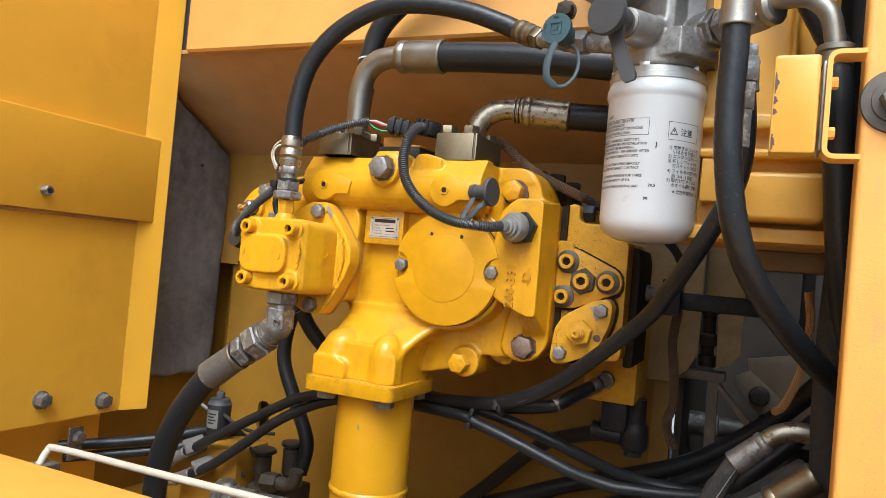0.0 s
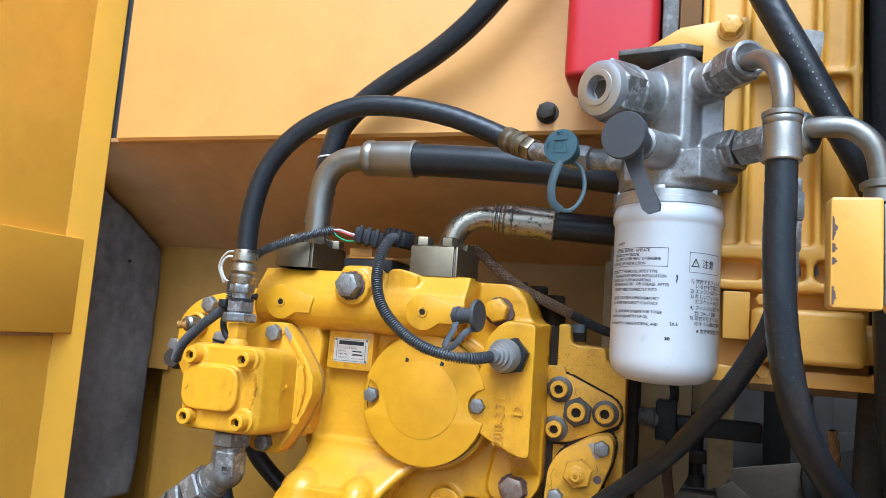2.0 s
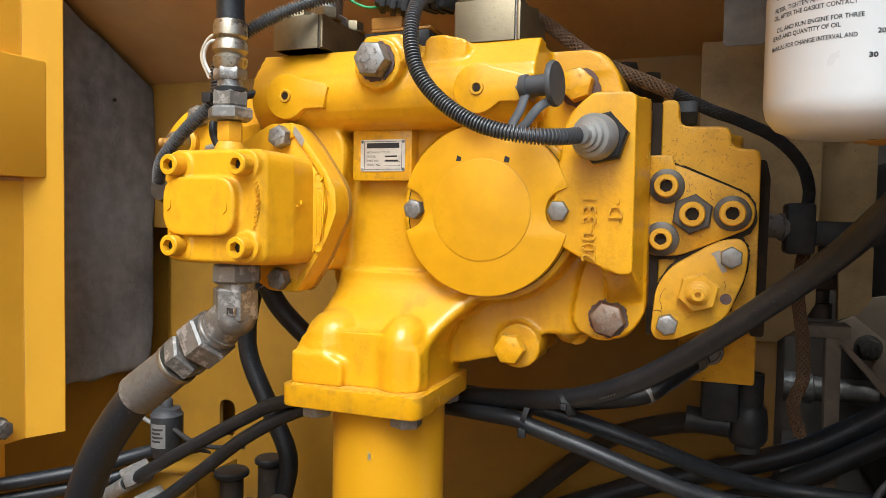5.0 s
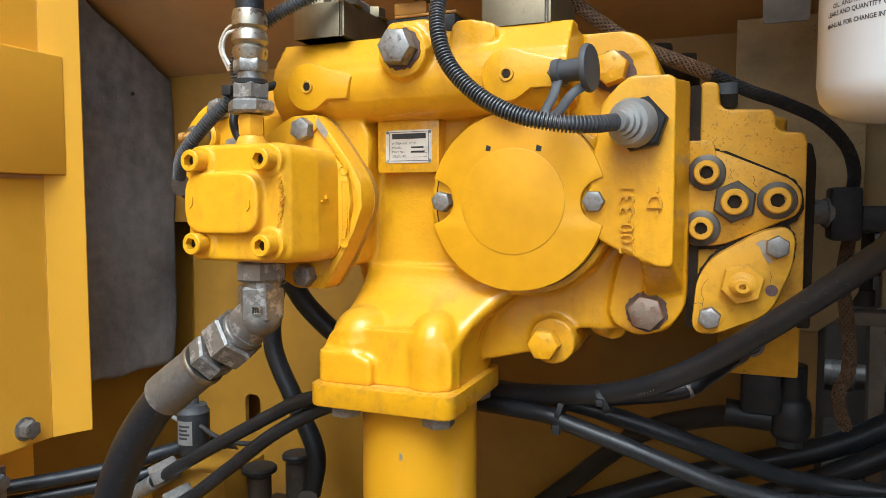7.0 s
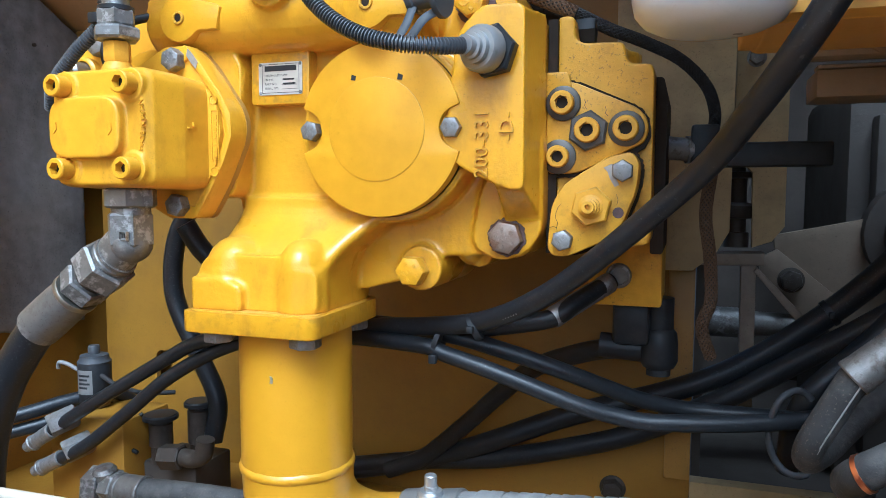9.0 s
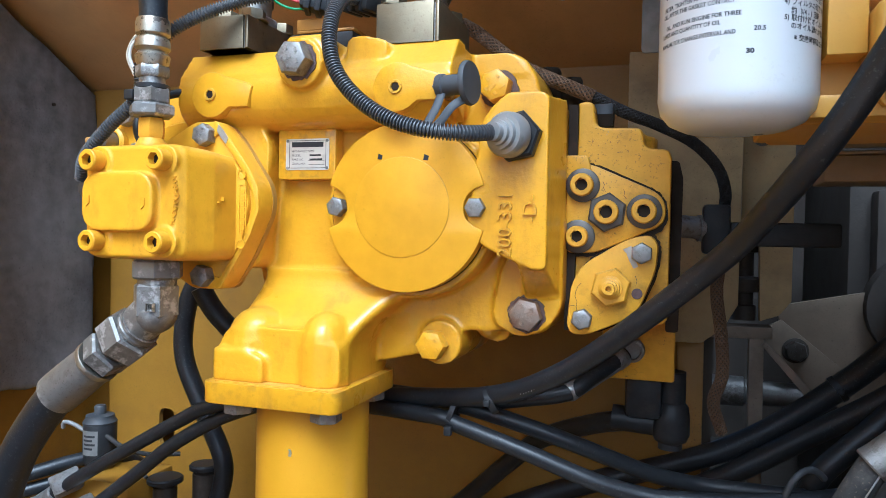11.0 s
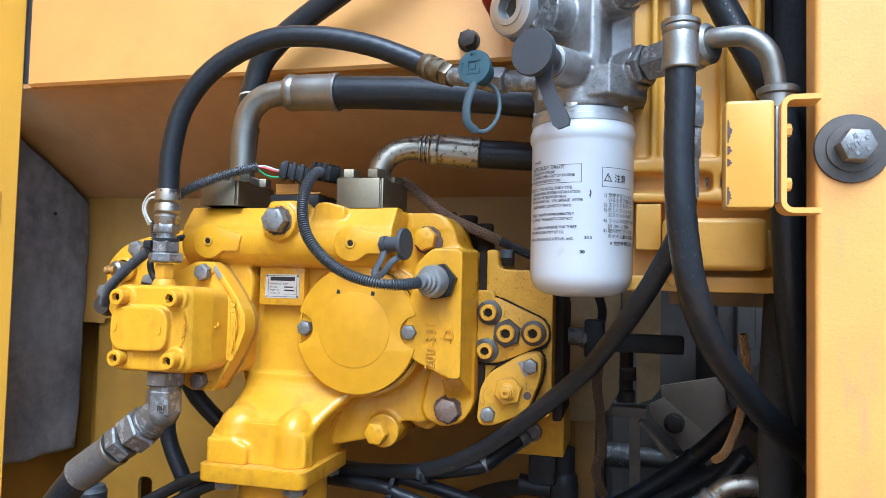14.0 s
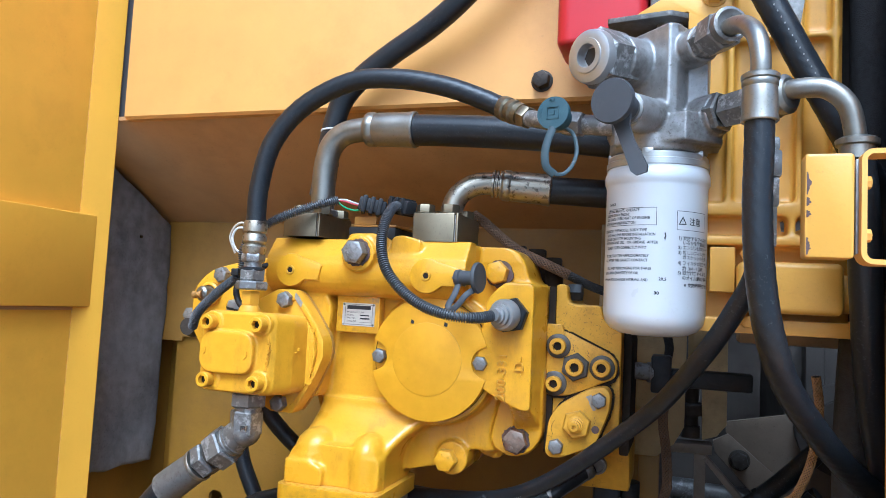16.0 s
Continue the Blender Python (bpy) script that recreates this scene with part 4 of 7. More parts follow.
prism(gk, rounded([(0.1185, -0.098), (0.1260, -0.098), (0.1260, 0.088), (0.1185, 0.088)], 0.001), 0.0605, 0.16)
part("gasket", gk, GASKET, pump, "black greasy joint")
reg = part("regulator_block", bm, WORN, pump, "yellow cast regulator block, paint worn and greasy")
cast(reg, 0.002, 4)
bm = bmesh.new()
prism(bm, rounded([(0.1185, 0.034), (0.128, 0.040), (0.140, 0.038), (0.190, 0.016), (0.1975, 0.006), (0.196, -0.010), (0.142, -0.034), (0.120, -0.034), (0.117, -0.026)], 0.008), 0.058, 0.075, bevel=0.002)
part("cover_plate", bm, WORN, pump, "yellow plate with greasy worn edges")
bm = bmesh.new()
prism(bm, rounded([(0.1165, 0.046), (0.135, 0.046), (0.139, 0.031), (0.1165, 0.026)], 0.003), 0.0565, 0.075, bevel=0.001)
part("cover_step", bm, WORN, pump)
# black outlines stand for grease and for shading at the plate edges
rng = random.Random(8)
for outline, y0, y1 in (([(0.1170, 0.0365), (0.128, 0.0425), (0.141, 0.0400), (0.191, 0.0180), (0.2000, 0.007), (0.1985, -0.0125), (0.186, -0.0205), (0.172, -0.0205), (0.141, -0.0375), (0.119, -0.0375), (0.1155, -0.027)], 0.0615, 0.072),
                        ([(0.1215, -0.093), (0.1245, -0.057), (0.1345, -0.0400), (0.169, -0.0188), (0.188, -0.0155), (0.1950, -0.025), (0.1935, -0.0465), (0.182, -0.077), (0.173, -0.0865), (0.141, -0.1008), (0.127, -0.1008)], 0.0600, 0.071)):
    cx, cz = sum(q[0] for q in outline) / len(outline), sum(q[1] for q in outline) / len(outline)
    outline = [(x + (cx - x) * 0.02, z + (cz - z) * 0.02) for x, z in outline]
    ragged = [(x + rng.uniform(-0.0007, 0.0007), z + rng.uniform(-0.0007, 0.0007)) for x, z in rounded(outline, 0.008, 6)]
    bm = bmesh.new()
    prism(bm, ragged, y0, y1)
    part("grease", bm, GASKET, pump, "black outline of grease and edge shading round a plate")
for x, z, d in ((0.1315, 0.0215, 0.0185), (0.1515, -0.0005, 0.0195), (0.1805, 0.0005, 0.0195), (0.1285, -0.0205, 0.0175)):
    bm = bmesh.new()
    if abs(x - 0.1515) < 1e-6:
        hexa(bm, (x, 0.0585, z), (x, 0.0525, z), 0.028, turn=0.4)
    else:
        lathe(bm, (x, 0.0585, z), (0, -1, 0), [(0.0138, 0), (0.0138, 0.0022), (0.0125, 0.003)], 28)
    w = part("washer", bm, WASHER, pump, "dark steel washer")
    socket_bolt(pump, (x, 0.0555 if abs(x - 0.1515) > 1e-6 else 0.0525, z), (0, -1, 0), d, 0.0085, WORN, "yellow socket-head bolt")
bm = bmesh.new()
prism(bm, rounded([(0.1235, -0.092), (0.1265, -0.058), (0.136, -0.042), (0.170, -0.021), (0.187, -0.018), (0.1925, -0.026), (0.191, -0.046), (0.180, -0.075), (0.172, -0.084), (0.140, -0.0985), (0.128, -0.0985)], 0.008), 0.037, 0.0715, bevel=0.002)
dia = part("adjuster_plate", bm, WORN, pump, "diamond-shaped yellow plate with cracked paint")
hex_bolt(pump, (0.1805, 0.037, -0.0325), (0, -1, 0), 0.0145, BOLTM, washer=False, label="grey hexagon bolt")
hex_bolt(pump, (0.1362, 0.037, -0.0855), (0, -1, 0), 0.0145, BOLTM, washer=False, label="grey hexagon bolt")
bm = bmesh.new()
hexa(bm, (0.158, 0.037, -0.0595), (0.158, 0.027, -0.0595), 0.027, turn=0.3)
nut = part("lock_nut", bm, WORN, dia, "yellow lock nut")
bm = bmesh.new()
lathe(bm, (0.158, 0.028, -0.0595), (0, -1, 0), [(0.0092, 0), (0.0092, 0.0025), (0.0075, 0.003), (0.0075, 0.0065), (0.006, 0.007), (0.006, 0.012), (0.0045, 0.0125), (0.0045, 0.0165), (0.0022, 0.0165), (0.0020, 0.0125), (0, 0.0125)], 20)
part("adjuster_screw", bm, WORN, dia, "stepped adjuster screw")
def crack(pts, y, parent):
    bm = bmesh.new()
    for (a, b), (c, d) in zip(pts, pts[1:]):
        n = Vector((d - b, a - c)).normalized() * 0.00016
        prism(bm, [(a - n.x, b - n.y), (a + n.x, b + n.y), (c + n.x, d + n.y), (c - n.x, d - n.y)], y - 0.0004, y + 0.001)
    part("paint_crack", bm, INK, parent)


crack([(0.1318, -0.0805), (0.1312, -0.0760), (0.1318, -0.0720), (0.1300, -0.0680), (0.1306, -0.0640), (0.1322, -0.0600), (0.1345, -0.0575)], 0.037, dia)
crack([(0.1255, -0.0760), (0.1285, -0.0752), (0.1312, -0.0760)], 0.037, dia)
crack([(0.1760, -0.0500), (0.1772, -0.0540), (0.1765, -0.0580)], 0.037, dia)
crack([(0.1475, 0.0245), (0.1488, 0.0220), (0.1480, 0.0195), (0.1500, 0.0160)], 0.058, pump)
crack([(0.1640, 0.0185), (0.1650, 0.0150), (0.1642, 0.0130), (0.1665, 0.0105)], 0.058, pump)
bm = bmesh.new()
prism(bm, [(0.1660, -0.0300), (0.1725, -0.0270), (0.1735, -0.0335), (0.1780, -0.0430), (0.1745, -0.0445), (0.1710, -0.0385), (0.1690, -0.0330)], 0.0366, 0.0385)
part("paint_loss", bm, BARE, dia, "bare patch where the paint is gone")
bm = bmesh.new()
prism(bm, circle(0.1775, -0.0640, 0.0042, 14), 0.0366, 0.0385)
part("rust_spot", bm, RUST, dia, "dark rusty hole")
# lower block behind the regulator
bm = bmesh.new()
prism(bm, rounded([(0.140, -0.1545), (0.2065, -0.1545), (0.2065, -0.06), (0.140, -0.06)], 0.003), 0.162, 0.26, bevel=0.002)
part("port_block", bm, WORN, pump, "square yellow port block")
bm = bmesh.new()
prism(bm, rounded([(0.198, -0.10), (0.2085, -0.10), (0.2095, 0.03), (0.206, 0.045), (0.198, 0.045)], 0.003), 0.10, 0.20)
part("end_cap", bm, GASKET, pump, "dark greasy end cap")
bm = bmesh.new()
lathe(bm, (0.168, 0.162, -0.126), (0, -1, 0), [(0.0115, 0), (0.0120, 0.002), (0.0110, 0.008), (0.0085, 0.009), (0.0080, 0.004), (0, 0.004)], 20)
part("port_fitting", bm, OLDSTEEL, pump, "dark port fitting")

bm = bmesh.new()
hexa(bm, (0.136, 0.09, 0.083), (0.152, 0.09, 0.083), 0.019)
part("end_plug", bm, PLASTIC, pump, "black plug on the regulator's post")
# sensor boot, test port cap
bm = bmesh.new()
hexa(bm, (0.0885, 0.004, 0.054), (0.0885, -0.010, 0.054), 0.034, turn=0.2)
part("sensor_base", bm, PLASTIC, pump, "dark sensor base")
bm = bmesh.new()
lathe(bm, (0.0865, -0.008, 0.054), (-0.35, -1, -0.02), [(0.0165, 0), (0.0172, 0.003), (0.0168, 0.010), (0.0150, 0.013), (0.0118, 0.0135), (0.0120, 0.018), (0.0095, 0.0185), (0.0095, 0.022), (0.0072, 0.0225), (0.0072, 0.028), (0, 0.028)], 28)
part("sensor_boot", bm, BOOT, pump, "stepped grey plastic sensor boot")
tp = Vector((0.036, -0.012, 0.091))
bm = bmesh.new()
hexa(bm, tp + Vector((-0.004, 0.01, 0)), tp + Vector((0.000, -0.008, 0)), 0.017)
part("test_port", bm, OLDSTEEL, pump, "small steel test port")
bm = bmesh.new()
ax = Vector((0.985, -0.17, 0.03)).normalized()
base = Vector((0.031, -0.018, 0.091))
lathe(bm, base, ax, [(0.0088, 0), (0.0092, 0.002), (0.0092, 0.005), (0.0078, 0.006), (0.0078, 0.022), (0.0085, 0.0225), (0.0165, 0.024), (0.0168, 0.026), (0.0158, 0.028), (0, 0.0285)], 26)
cap = part("dust_cap", bm, GREYCAP, pump, "grey rubber dust cap with its strap")
bm = bmesh.new()
ribbon(bm, resample(spline([base + ax * 0.004 + Vector((0, -0.004, -0.006)), (0.0325, -0.028, 0.073), (0.0275, -0.032, 0.061), (0.0305, -0.034, 0.0565), (0.038, -0.035, 0.061), (0.047, -0.033, 0.073), base + ax * 0.0255 + Vector((-0.001, -0.004, -0.012))], 8), 0.0025), 0.0034, 0.0012)
part("strap", bm, GREYCAP, cap)

# split flanges on the top with their bolts
def split_flange(x0, x1, y0, y1, z0, z1, bolts, label):
    t = thing("split_flange", ((x0 + x1) / 2, (y0 + y1) / 2, z0), label, "flange", group="split flanges on the pump")
    mid = x1 - 0.004
    for a, b in ((x0, mid - 0.0006), (mid + 0.0006, x1)):
        bm = bmesh.new()
        prism(bm, rounded([(a, y0), (b, y0), (b, y1), (a, y1)], 0.0015, 2), z1, z0, "xy", 0.0012)
        part("clamp_half", bm, ZINC, t)
    bm = bmesh.new()
    box(bm, (x0 + 0.002, y0 + 0.002, z0), (x1 - 0.002, y1 - 0.002, z1 - 0.002))
    part("seal_plate", bm, OLDSTEEL, t)
    for x, y in bolts:
        hex_bolt(t, (x, y, z1), (0, 0, 1), 0.0185, ZINC, tall=0.5, label="yellow-zinc flange bolt")
    return t


split_flange(-0.190, -0.142, -0.012, 0.072, 0.1335, 0.1615, ((-0.180, 0.012), (-0.152, 0.012), (-0.180, 0.058), (-0.152, 0.058)), "zinc-plated split flange block on the pump, dulled by dirt")
split_flange(-0.030, 0.024, 0.000, 0.086, 0.1315, 0.1640, ((-0.020, 0.014), (0.010, 0.014), (-0.020, 0.074), (0.010, 0.074)), "zinc-plated split flange block on the pump with bright bolts")

# bracket, connectors and wires between the flanges
br = thing("sensor_bracket", (-0.085, 0.04, 0.134), "small orange bracket on the pump carrying two black plugs", "bracket")
bm = bmesh.new()
box(bm, (-0.115, 0.010, 0.1335), (-0.055, 0.075, 0.148), 0.002)
part("base", bm, PLASTIC, br, "black rubber base")
bm = bmesh.new()
box(bm, (-0.108, 0.010, 0.148), (-0.054, 0.060, 0.1505), 0.0008)
box(bm, (-0.108, 0.010, 0.1505), (-0.080, 0.0125, 0.160), 0.0008)
part("angle", bm, ORANGE, br)
for i, (c, yaw) in enumerate((((-0.085, 0.008, 0.172), 24), ((-0.052, 0.018, 0.173), -20))):
    t = thing("plug_connector", c, "black plastic electrical plug with ribbed grips", "connector", group="plugs on the pump")
    m = pose(*c, 0, 10, yaw)
    bm = bmesh.new()
    box(bm, (-0.016, -0.009, -0.008), (0.016, 0.009, 0.008), 0.002)
    bmesh.ops.transform(bm, matrix=m, verts=bm.verts)
    part("shell", bm, PLASTIC, t)
    bm = bmesh.new()
    for k in range(3):
        box(bm, (-0.012 + 0.009 * k, -0.0115, -0.010), (-0.007 + 0.009 * k, 0.0115, 0.0102), 0.001)
    bmesh.ops.transform(bm, matrix=m, verts=bm.verts)
    part("grip", bm, PLASTIC, t)
for k, (mat, off) in enumerate(((GREEN_W, -0.004), (RED_W, 0.003), (WHITE_W, 0.005))):
    hose("wire", [(-0.123, -0.006, 0.176 + off * 0.3), (-0.115, -0.004, 0.173 + off), (-0.105, 0.0, 0.170 + off), (-0.095, 0.006, 0.170 + off * 0.5)], 0.0011, mat,
         ("thin green wire into a plug", "thin red wire into a plug", "thin white wire into a plug")[k], "wire", seg=8, step=0.003)

# ---- the gear pump on the pump's left end ----
gear = thing("gear_pump", (-0.193, -0.06, -0.05), "small yellow gear pump with cast letters, bolted to the large pump", "pump")
bm = bmesh.new()
rings = []
for y, x0, x1, z0, z1, r in ((-0.0865, -0.2375, -0.1530, -0.0435, 0.0415, 0.011), (-0.080, -0.2390, -0.1480, -0.0455, 0.0435, 0.012), (-0.055, -0.2385, -0.1410, -0.0465, 0.0425, 0.014), (-0.028, -0.236, -0.1395, -0.0470, 0.0405, 0.015), (0.0, -0.234, -0.1395, -0.0465, 0.0400, 0.015)):
    rings.append([bm.verts.new((x, y, z)) for x, z in rounded([(x0, z0), (x1, z0), (x1, z1), (x0, z1)], r)])
for a, b in zip(rings, rings[1:]):
    for k in range(len(a)):
        bm.faces.new((a[k], a[(k + 1) % len(a)], b[(k + 1) % len(b)], b[k]))
bm.faces.new(rings[0][::-1])
bm.faces.new(rings[-1])
prism(bm, rounded([(-0.2345, -0.0235), (-0.168, -0.0235), (-0.168, 0.0215), (-0.2345, 0.0215)], 0.017, 6), -0.0945, -0.06)
for x in (-0.2245, -0.1625):
    for z in (0.0305, -0.0315):
        rod(bm, (x, -0.088, z), (x, -0.05, z), 0.0120)
body = part("body", bm, GEAR, gear)
cast(body, 0.0014, 2)
for x in (-0.2245, -0.1625):
    for z in (0.0305, -0.0315):
        socket_bolt(gear, (x, -0.0885, z), (0, -1, 0), 0.0165, 0.0115, GEAR, "yellow painted socket-head bolt")
raised("cast_letters", [("MADE IN JAPAN", 0.0052, 0, 0)], lambda x, y, h: (-0.1555 + 0.0045 * math.cos((x - 0.021) / 0.021 * 1.2) - y, -0.0862 - h, -0.0185 + x * 1.0), 0.0010, GEAR, gear, "raised cast letters")
bm = bmesh.new()
prism(bm, rounded([(-0.185, 0.070), (-0.162, 0.070), (-0.146, 0.053), (-0.1205, 0.016), (-0.1185, -0.004), (-0.136, -0.042), (-0.155, -0.071), (-0.185, -0.071), (-0.26, -0.03), (-0.26, 0.03)], [0.004, 0.006, 0.014, 0.03, 0.03, 0.014, 0.006, 0.004, 0.02, 0.02]), -0.0235, -0.004, bevel=0.002)
flange = part("mounting_flange", bm, GEAR, gear, "yellow two-bolt mounting flange")
RIM = [(-0.1640, 0.0700), (-0.1600, 0.0690), (-0.1460, 0.0525), (-0.1290, 0.0300), (-0.1205, 0.0140), (-0.1195, -0.0040), (-0.1270, -0.0240), (-0.1370, -0.0420), (-0.1550, -0.0700), (-0.1600, -0.0710)]
INN = [(-0.1640, 0.0560), (-0.1600, 0.0585), (-0.1500, 0.0465), (-0.1370, 0.0290), (-0.1275, 0.0120), (-0.1265, -0.0040), (-0.1335, -0.0230), (-0.1430, -0.0400), (-0.1570, -0.0610), (-0.1620, -0.0600)]
bm = bmesh.new()
prism(bm, RIM + INN[::-1], -0.0262, -0.012, bevel=0.0015)
part("rim", bm, GEAR, flange)
bm = bmesh.new()
prism(bm, rounded([(-0.143, 0.036), (-0.132, 0.022), (-0.128, 0.0), (-0.134, -0.03), (-0.143, -0.042)], 0.004), -0.0285, -0.02, bevel=0.001)
part("web", bm, GEAR, flange)
bm = bmesh.new()
for k in range(7):
    box(bm, (-0.1345, -0.0292, -0.021 + 0.0050 * k), (-0.1312, -0.0284, -0.0178 + 0.0050 * k))
for x0, x1, z0, z1 in ((-0.1362, -0.1295, -0.0235, -0.0230), (-0.1362, -0.1295, 0.0158, 0.0163), (-0.1362, -0.1357, -0.0230, 0.0158), (-0.1300, -0.1295, -0.0230, 0.0158)):
    box(bm, (x0, -0.0292, z0), (x1, -0.0284, z1))
part("maker_mark", bm, GEAR, flange, "worn raised maker's mark")
bm = bmesh.new()
prism(bm, [(-0.1592, 0.0668), (-0.1545, 0.0620), (-0.1495, 0.0555), (-0.1515, 0.0500), (-0.1560, 0.0548), (-0.1605, 0.0610)], -0.0267, -0.0255)
part("paint_loss", bm, BARE, flange, "bare grey patch without paint")
for z in (0.0245, -0.0325):
    bm = bmesh.new()
    lathe(bm, (-0.1345, -0.0284, z), (0, -1, 0), [(0.0040, -0.0005), (0.0040, 0.0006), (0.0032, 0.0006), (0.0030, -0.0002)], 20)
    part("cast_ring", bm, GEAR, flange)
gk = bmesh.new()
prism(gk, rounded([(-0.185, 0.0702), (-0.1616, 0.0704), (-0.1456, 0.0534), (-0.1201, 0.0162), (-0.1181, -0.0042), (-0.1356, -0.0424), (-0.1546, -0.0714), (-0.185, -0.0712), (-0.26, -0.03), (-0.26, 0.03)], [0.004, 0.006, 0.014, 0.03, 0.03, 0.014, 0.006, 0.004, 0.02, 0.02]), -0.005, 0.001)
part("flange_joint", gk, OCHRE, gear, "dark joint behind the flange")
for x, z in ((-0.2275, -0.001), (-0.1755, -0.003)):
    bm = bmesh.new()
    prism(bm, [(x - 0.0015, z - 0.004), (x + 0.0015, z - 0.001), (x + 0.0013, z + 0.0045), (x - 0.0007, z + 0.003)], -0.0955, -0.0940)
    part("cast_mark", bm, GEAR, gear)
bm = bmesh.new()
for k in range(5):
    box(bm, (-0.2362, -0.0876, -0.012 + 0.0052 * k), (-0.2335, -0.0860, -0.0085 + 0.0052 * k))
part("cast_mark", bm, GEAR, gear)
bm = bmesh.new()
for k, (x, w) in enumerate(((-0.0525, 0.0045), (-0.0470, 0.003))):
    box(bm, (-0.1405, x, 0.0 + 0.002 * k), (-0.1385, x + w, 0.0012 + 0.004 * k))
part("cast_mark", bm, GEAR, gear)
for z in (0.058, -0.060):
    hex_bolt(gear, (-0.172, -0.0235, z), (0, -1, 0), 0.0165, BOLTM, washer=False, label="chipped mounting bolt, half bare")

# ear of the pump behind the gear pump
ear = thing("pump_bracket", (-0.27, 0.0, 0.0), "yellow bracket casting beside the gear pump with small bolts", "bracket")
bm = bmesh.new()
prism(bm, rounded([(-0.337, 0.020), (-0.334, 0.068), (-0.312, 0.090), (-0.282, 0.099), (-0.235, 0.108), (-0.20, 0.108), (-0.20, -0.02), (-0.31, -0.02)], 0.012), 0.018, 0.055, bevel=0.004)
part("plate", bm, GEAR, ear)
hex_bolt(ear, (-0.2890, 0.018, 0.0845), (0, -1, 0), 0.0175, BOLTM, washer=False, label="pitted grey bolt")
hex_bolt(ear, (-0.3400, 0.030, 0.0315), (0, -1, 0), 0.018, BOLTM, washer=False, label="pale grey bolt")
bm = bmesh.new()
lathe(bm, (-0.3390, 0.045, 0.0165), (0, -1, 0), [(0.014, 0), (0.014, 0.018), (0.011, 0.022), (0.011, 0.028), (0, 0.028)], 20)
part("plug", bm, DARKSTEEL, ear, "dark greasy plug")
bm = bmesh.new()
lathe(bm, (-0.3060, 0.020, 0.0600), (0, -1, 0), [(0.0150, 0), (0.0150, 0.008), (0.0125, 0.010), (0.0110, 0.010), (0.0110, 0.004), (0, 0.004)], 26)
part("boss", bm, GEAR, ear)
bm = bmesh.new()
lathe(bm, (-0.3050, 0.016, 0.0600), (-0.2, -1, 0), [(0.0095, 0), (0.0100, 0.004), (0.0095, 0.016), (0.0070, 0.019), (0, 0.020)], 20)
part("plug", bm, STEEL, ear, "bright steel plug")
bm = bmesh.new()
lathe(bm, (-0.3050, -0.004, 0.0585), (-1, -0.25, -0.06), [(0.0050, 0), (0.0050, 0.003), (0.0036, 0.004), (0.0036, 0.006), (0.0048, 0.007), (0.0048, 0.011), (0.0025, 0.012), (0.002, 0.008), (0, 0.008)], 14)
part("grease_nipple", bm, ORANGE, ear, "small copper-coloured nipple")
bm = bmesh.new()
lathe(bm, (-0.240, -0.012, 0.030), (0.15, 0, 1), [(0.0190, 0), (0.0195, 0.010), (0.0180, 0.013), (0.0195, 0.015), (0.0185, 0.021), (0.012, 0.024), (0, 0.025)], 24)
part("sensor_body", bm, BOOT, ear, "round grey sensor top")
bm = bmesh.new()
lathe(bm, (-0.2384, -0.012, 0.0415), (0.15, 0, 1), [(0.0188, 0), (0.0197, 0.0006), (0.0197, 0.0022), (0.0188, 0.0028)], 24)
part("seal_ring", bm, RUBBER, ear, "black seal ring")

# suction pipe: a straight pipe with a weld bead, then a bend to the right with clamps and a wrapped hose
sp = thing("suction_pipe", (-0.0975, 0.02, -0.44), "thick yellow suction pipe under the pump with a weld bead", "pipe")
PX, PY = -0.0921, 0.0225
bm = bmesh.new()
lathe(bm, (PX, PY, -0.162), (0, 0, -1), [(0.0483, 0), (0.0483, 0.128)], 56)
part("riser", bm, PIPE, sp)
bm = bmesh.new()
prism(bm, [(-0.0885, -0.2030), (-0.0862, -0.2035), (-0.0855, -0.2010), (-0.0862, -0.1975), (-0.0884, -0.1972), (-0.0878, -0.2000)], -0.0262, -0.0240)
part("paint_chip", bm, BARE, sp, "small chip in the paint")
bm = bmesh.new()
lathe(bm, (PX, PY, -0.2805), (0, 0, -1), [(0.0483, 0), (0.0499, 0.0018), (0.0503, 0.0040), (0.0498, 0.0062), (0.0483, 0.0080)], 96)
for v in bm.verts:
    v.co += Vector((noise.noise(v.co * 260) * 0.0007, noise.noise(v.co * 260 + Vector((9, 0, 0))) * 0.0007, noise.noise(v.co * 150) * 0.0012))
part("weld_bead", bm, PIPE, sp, "rough weld bead under paint")
bm = bmesh.new()
bend = spline([(PX, PY, -0.285), (-0.0895, 0.0245, -0.318), (-0.076, 0.037, -0.350), (-0.050, 0.062, -0.374), (-0.022, 0.083, -0.381), (0.01, 0.094, -0.379)], 10)
sweep(bm, bend, lambda i: 0.0483, 44)
part("bend", bm, PIPE, sp)
wh, _ = hose("wrapped_hose", [(-0.012, 0.088, -0.381), (0.03, 0.092, -0.3752), (0.075, 0.092, -0.3705), (0.171, 0.092, -0.3620), (0.296, 0.092, -0.3505), (0.42, 0.09, -0.339)], 0.0470, TAPE,
             "thick hose wrapped in overlapping grey tape, held by a clamp", step=0.02, seg=36)
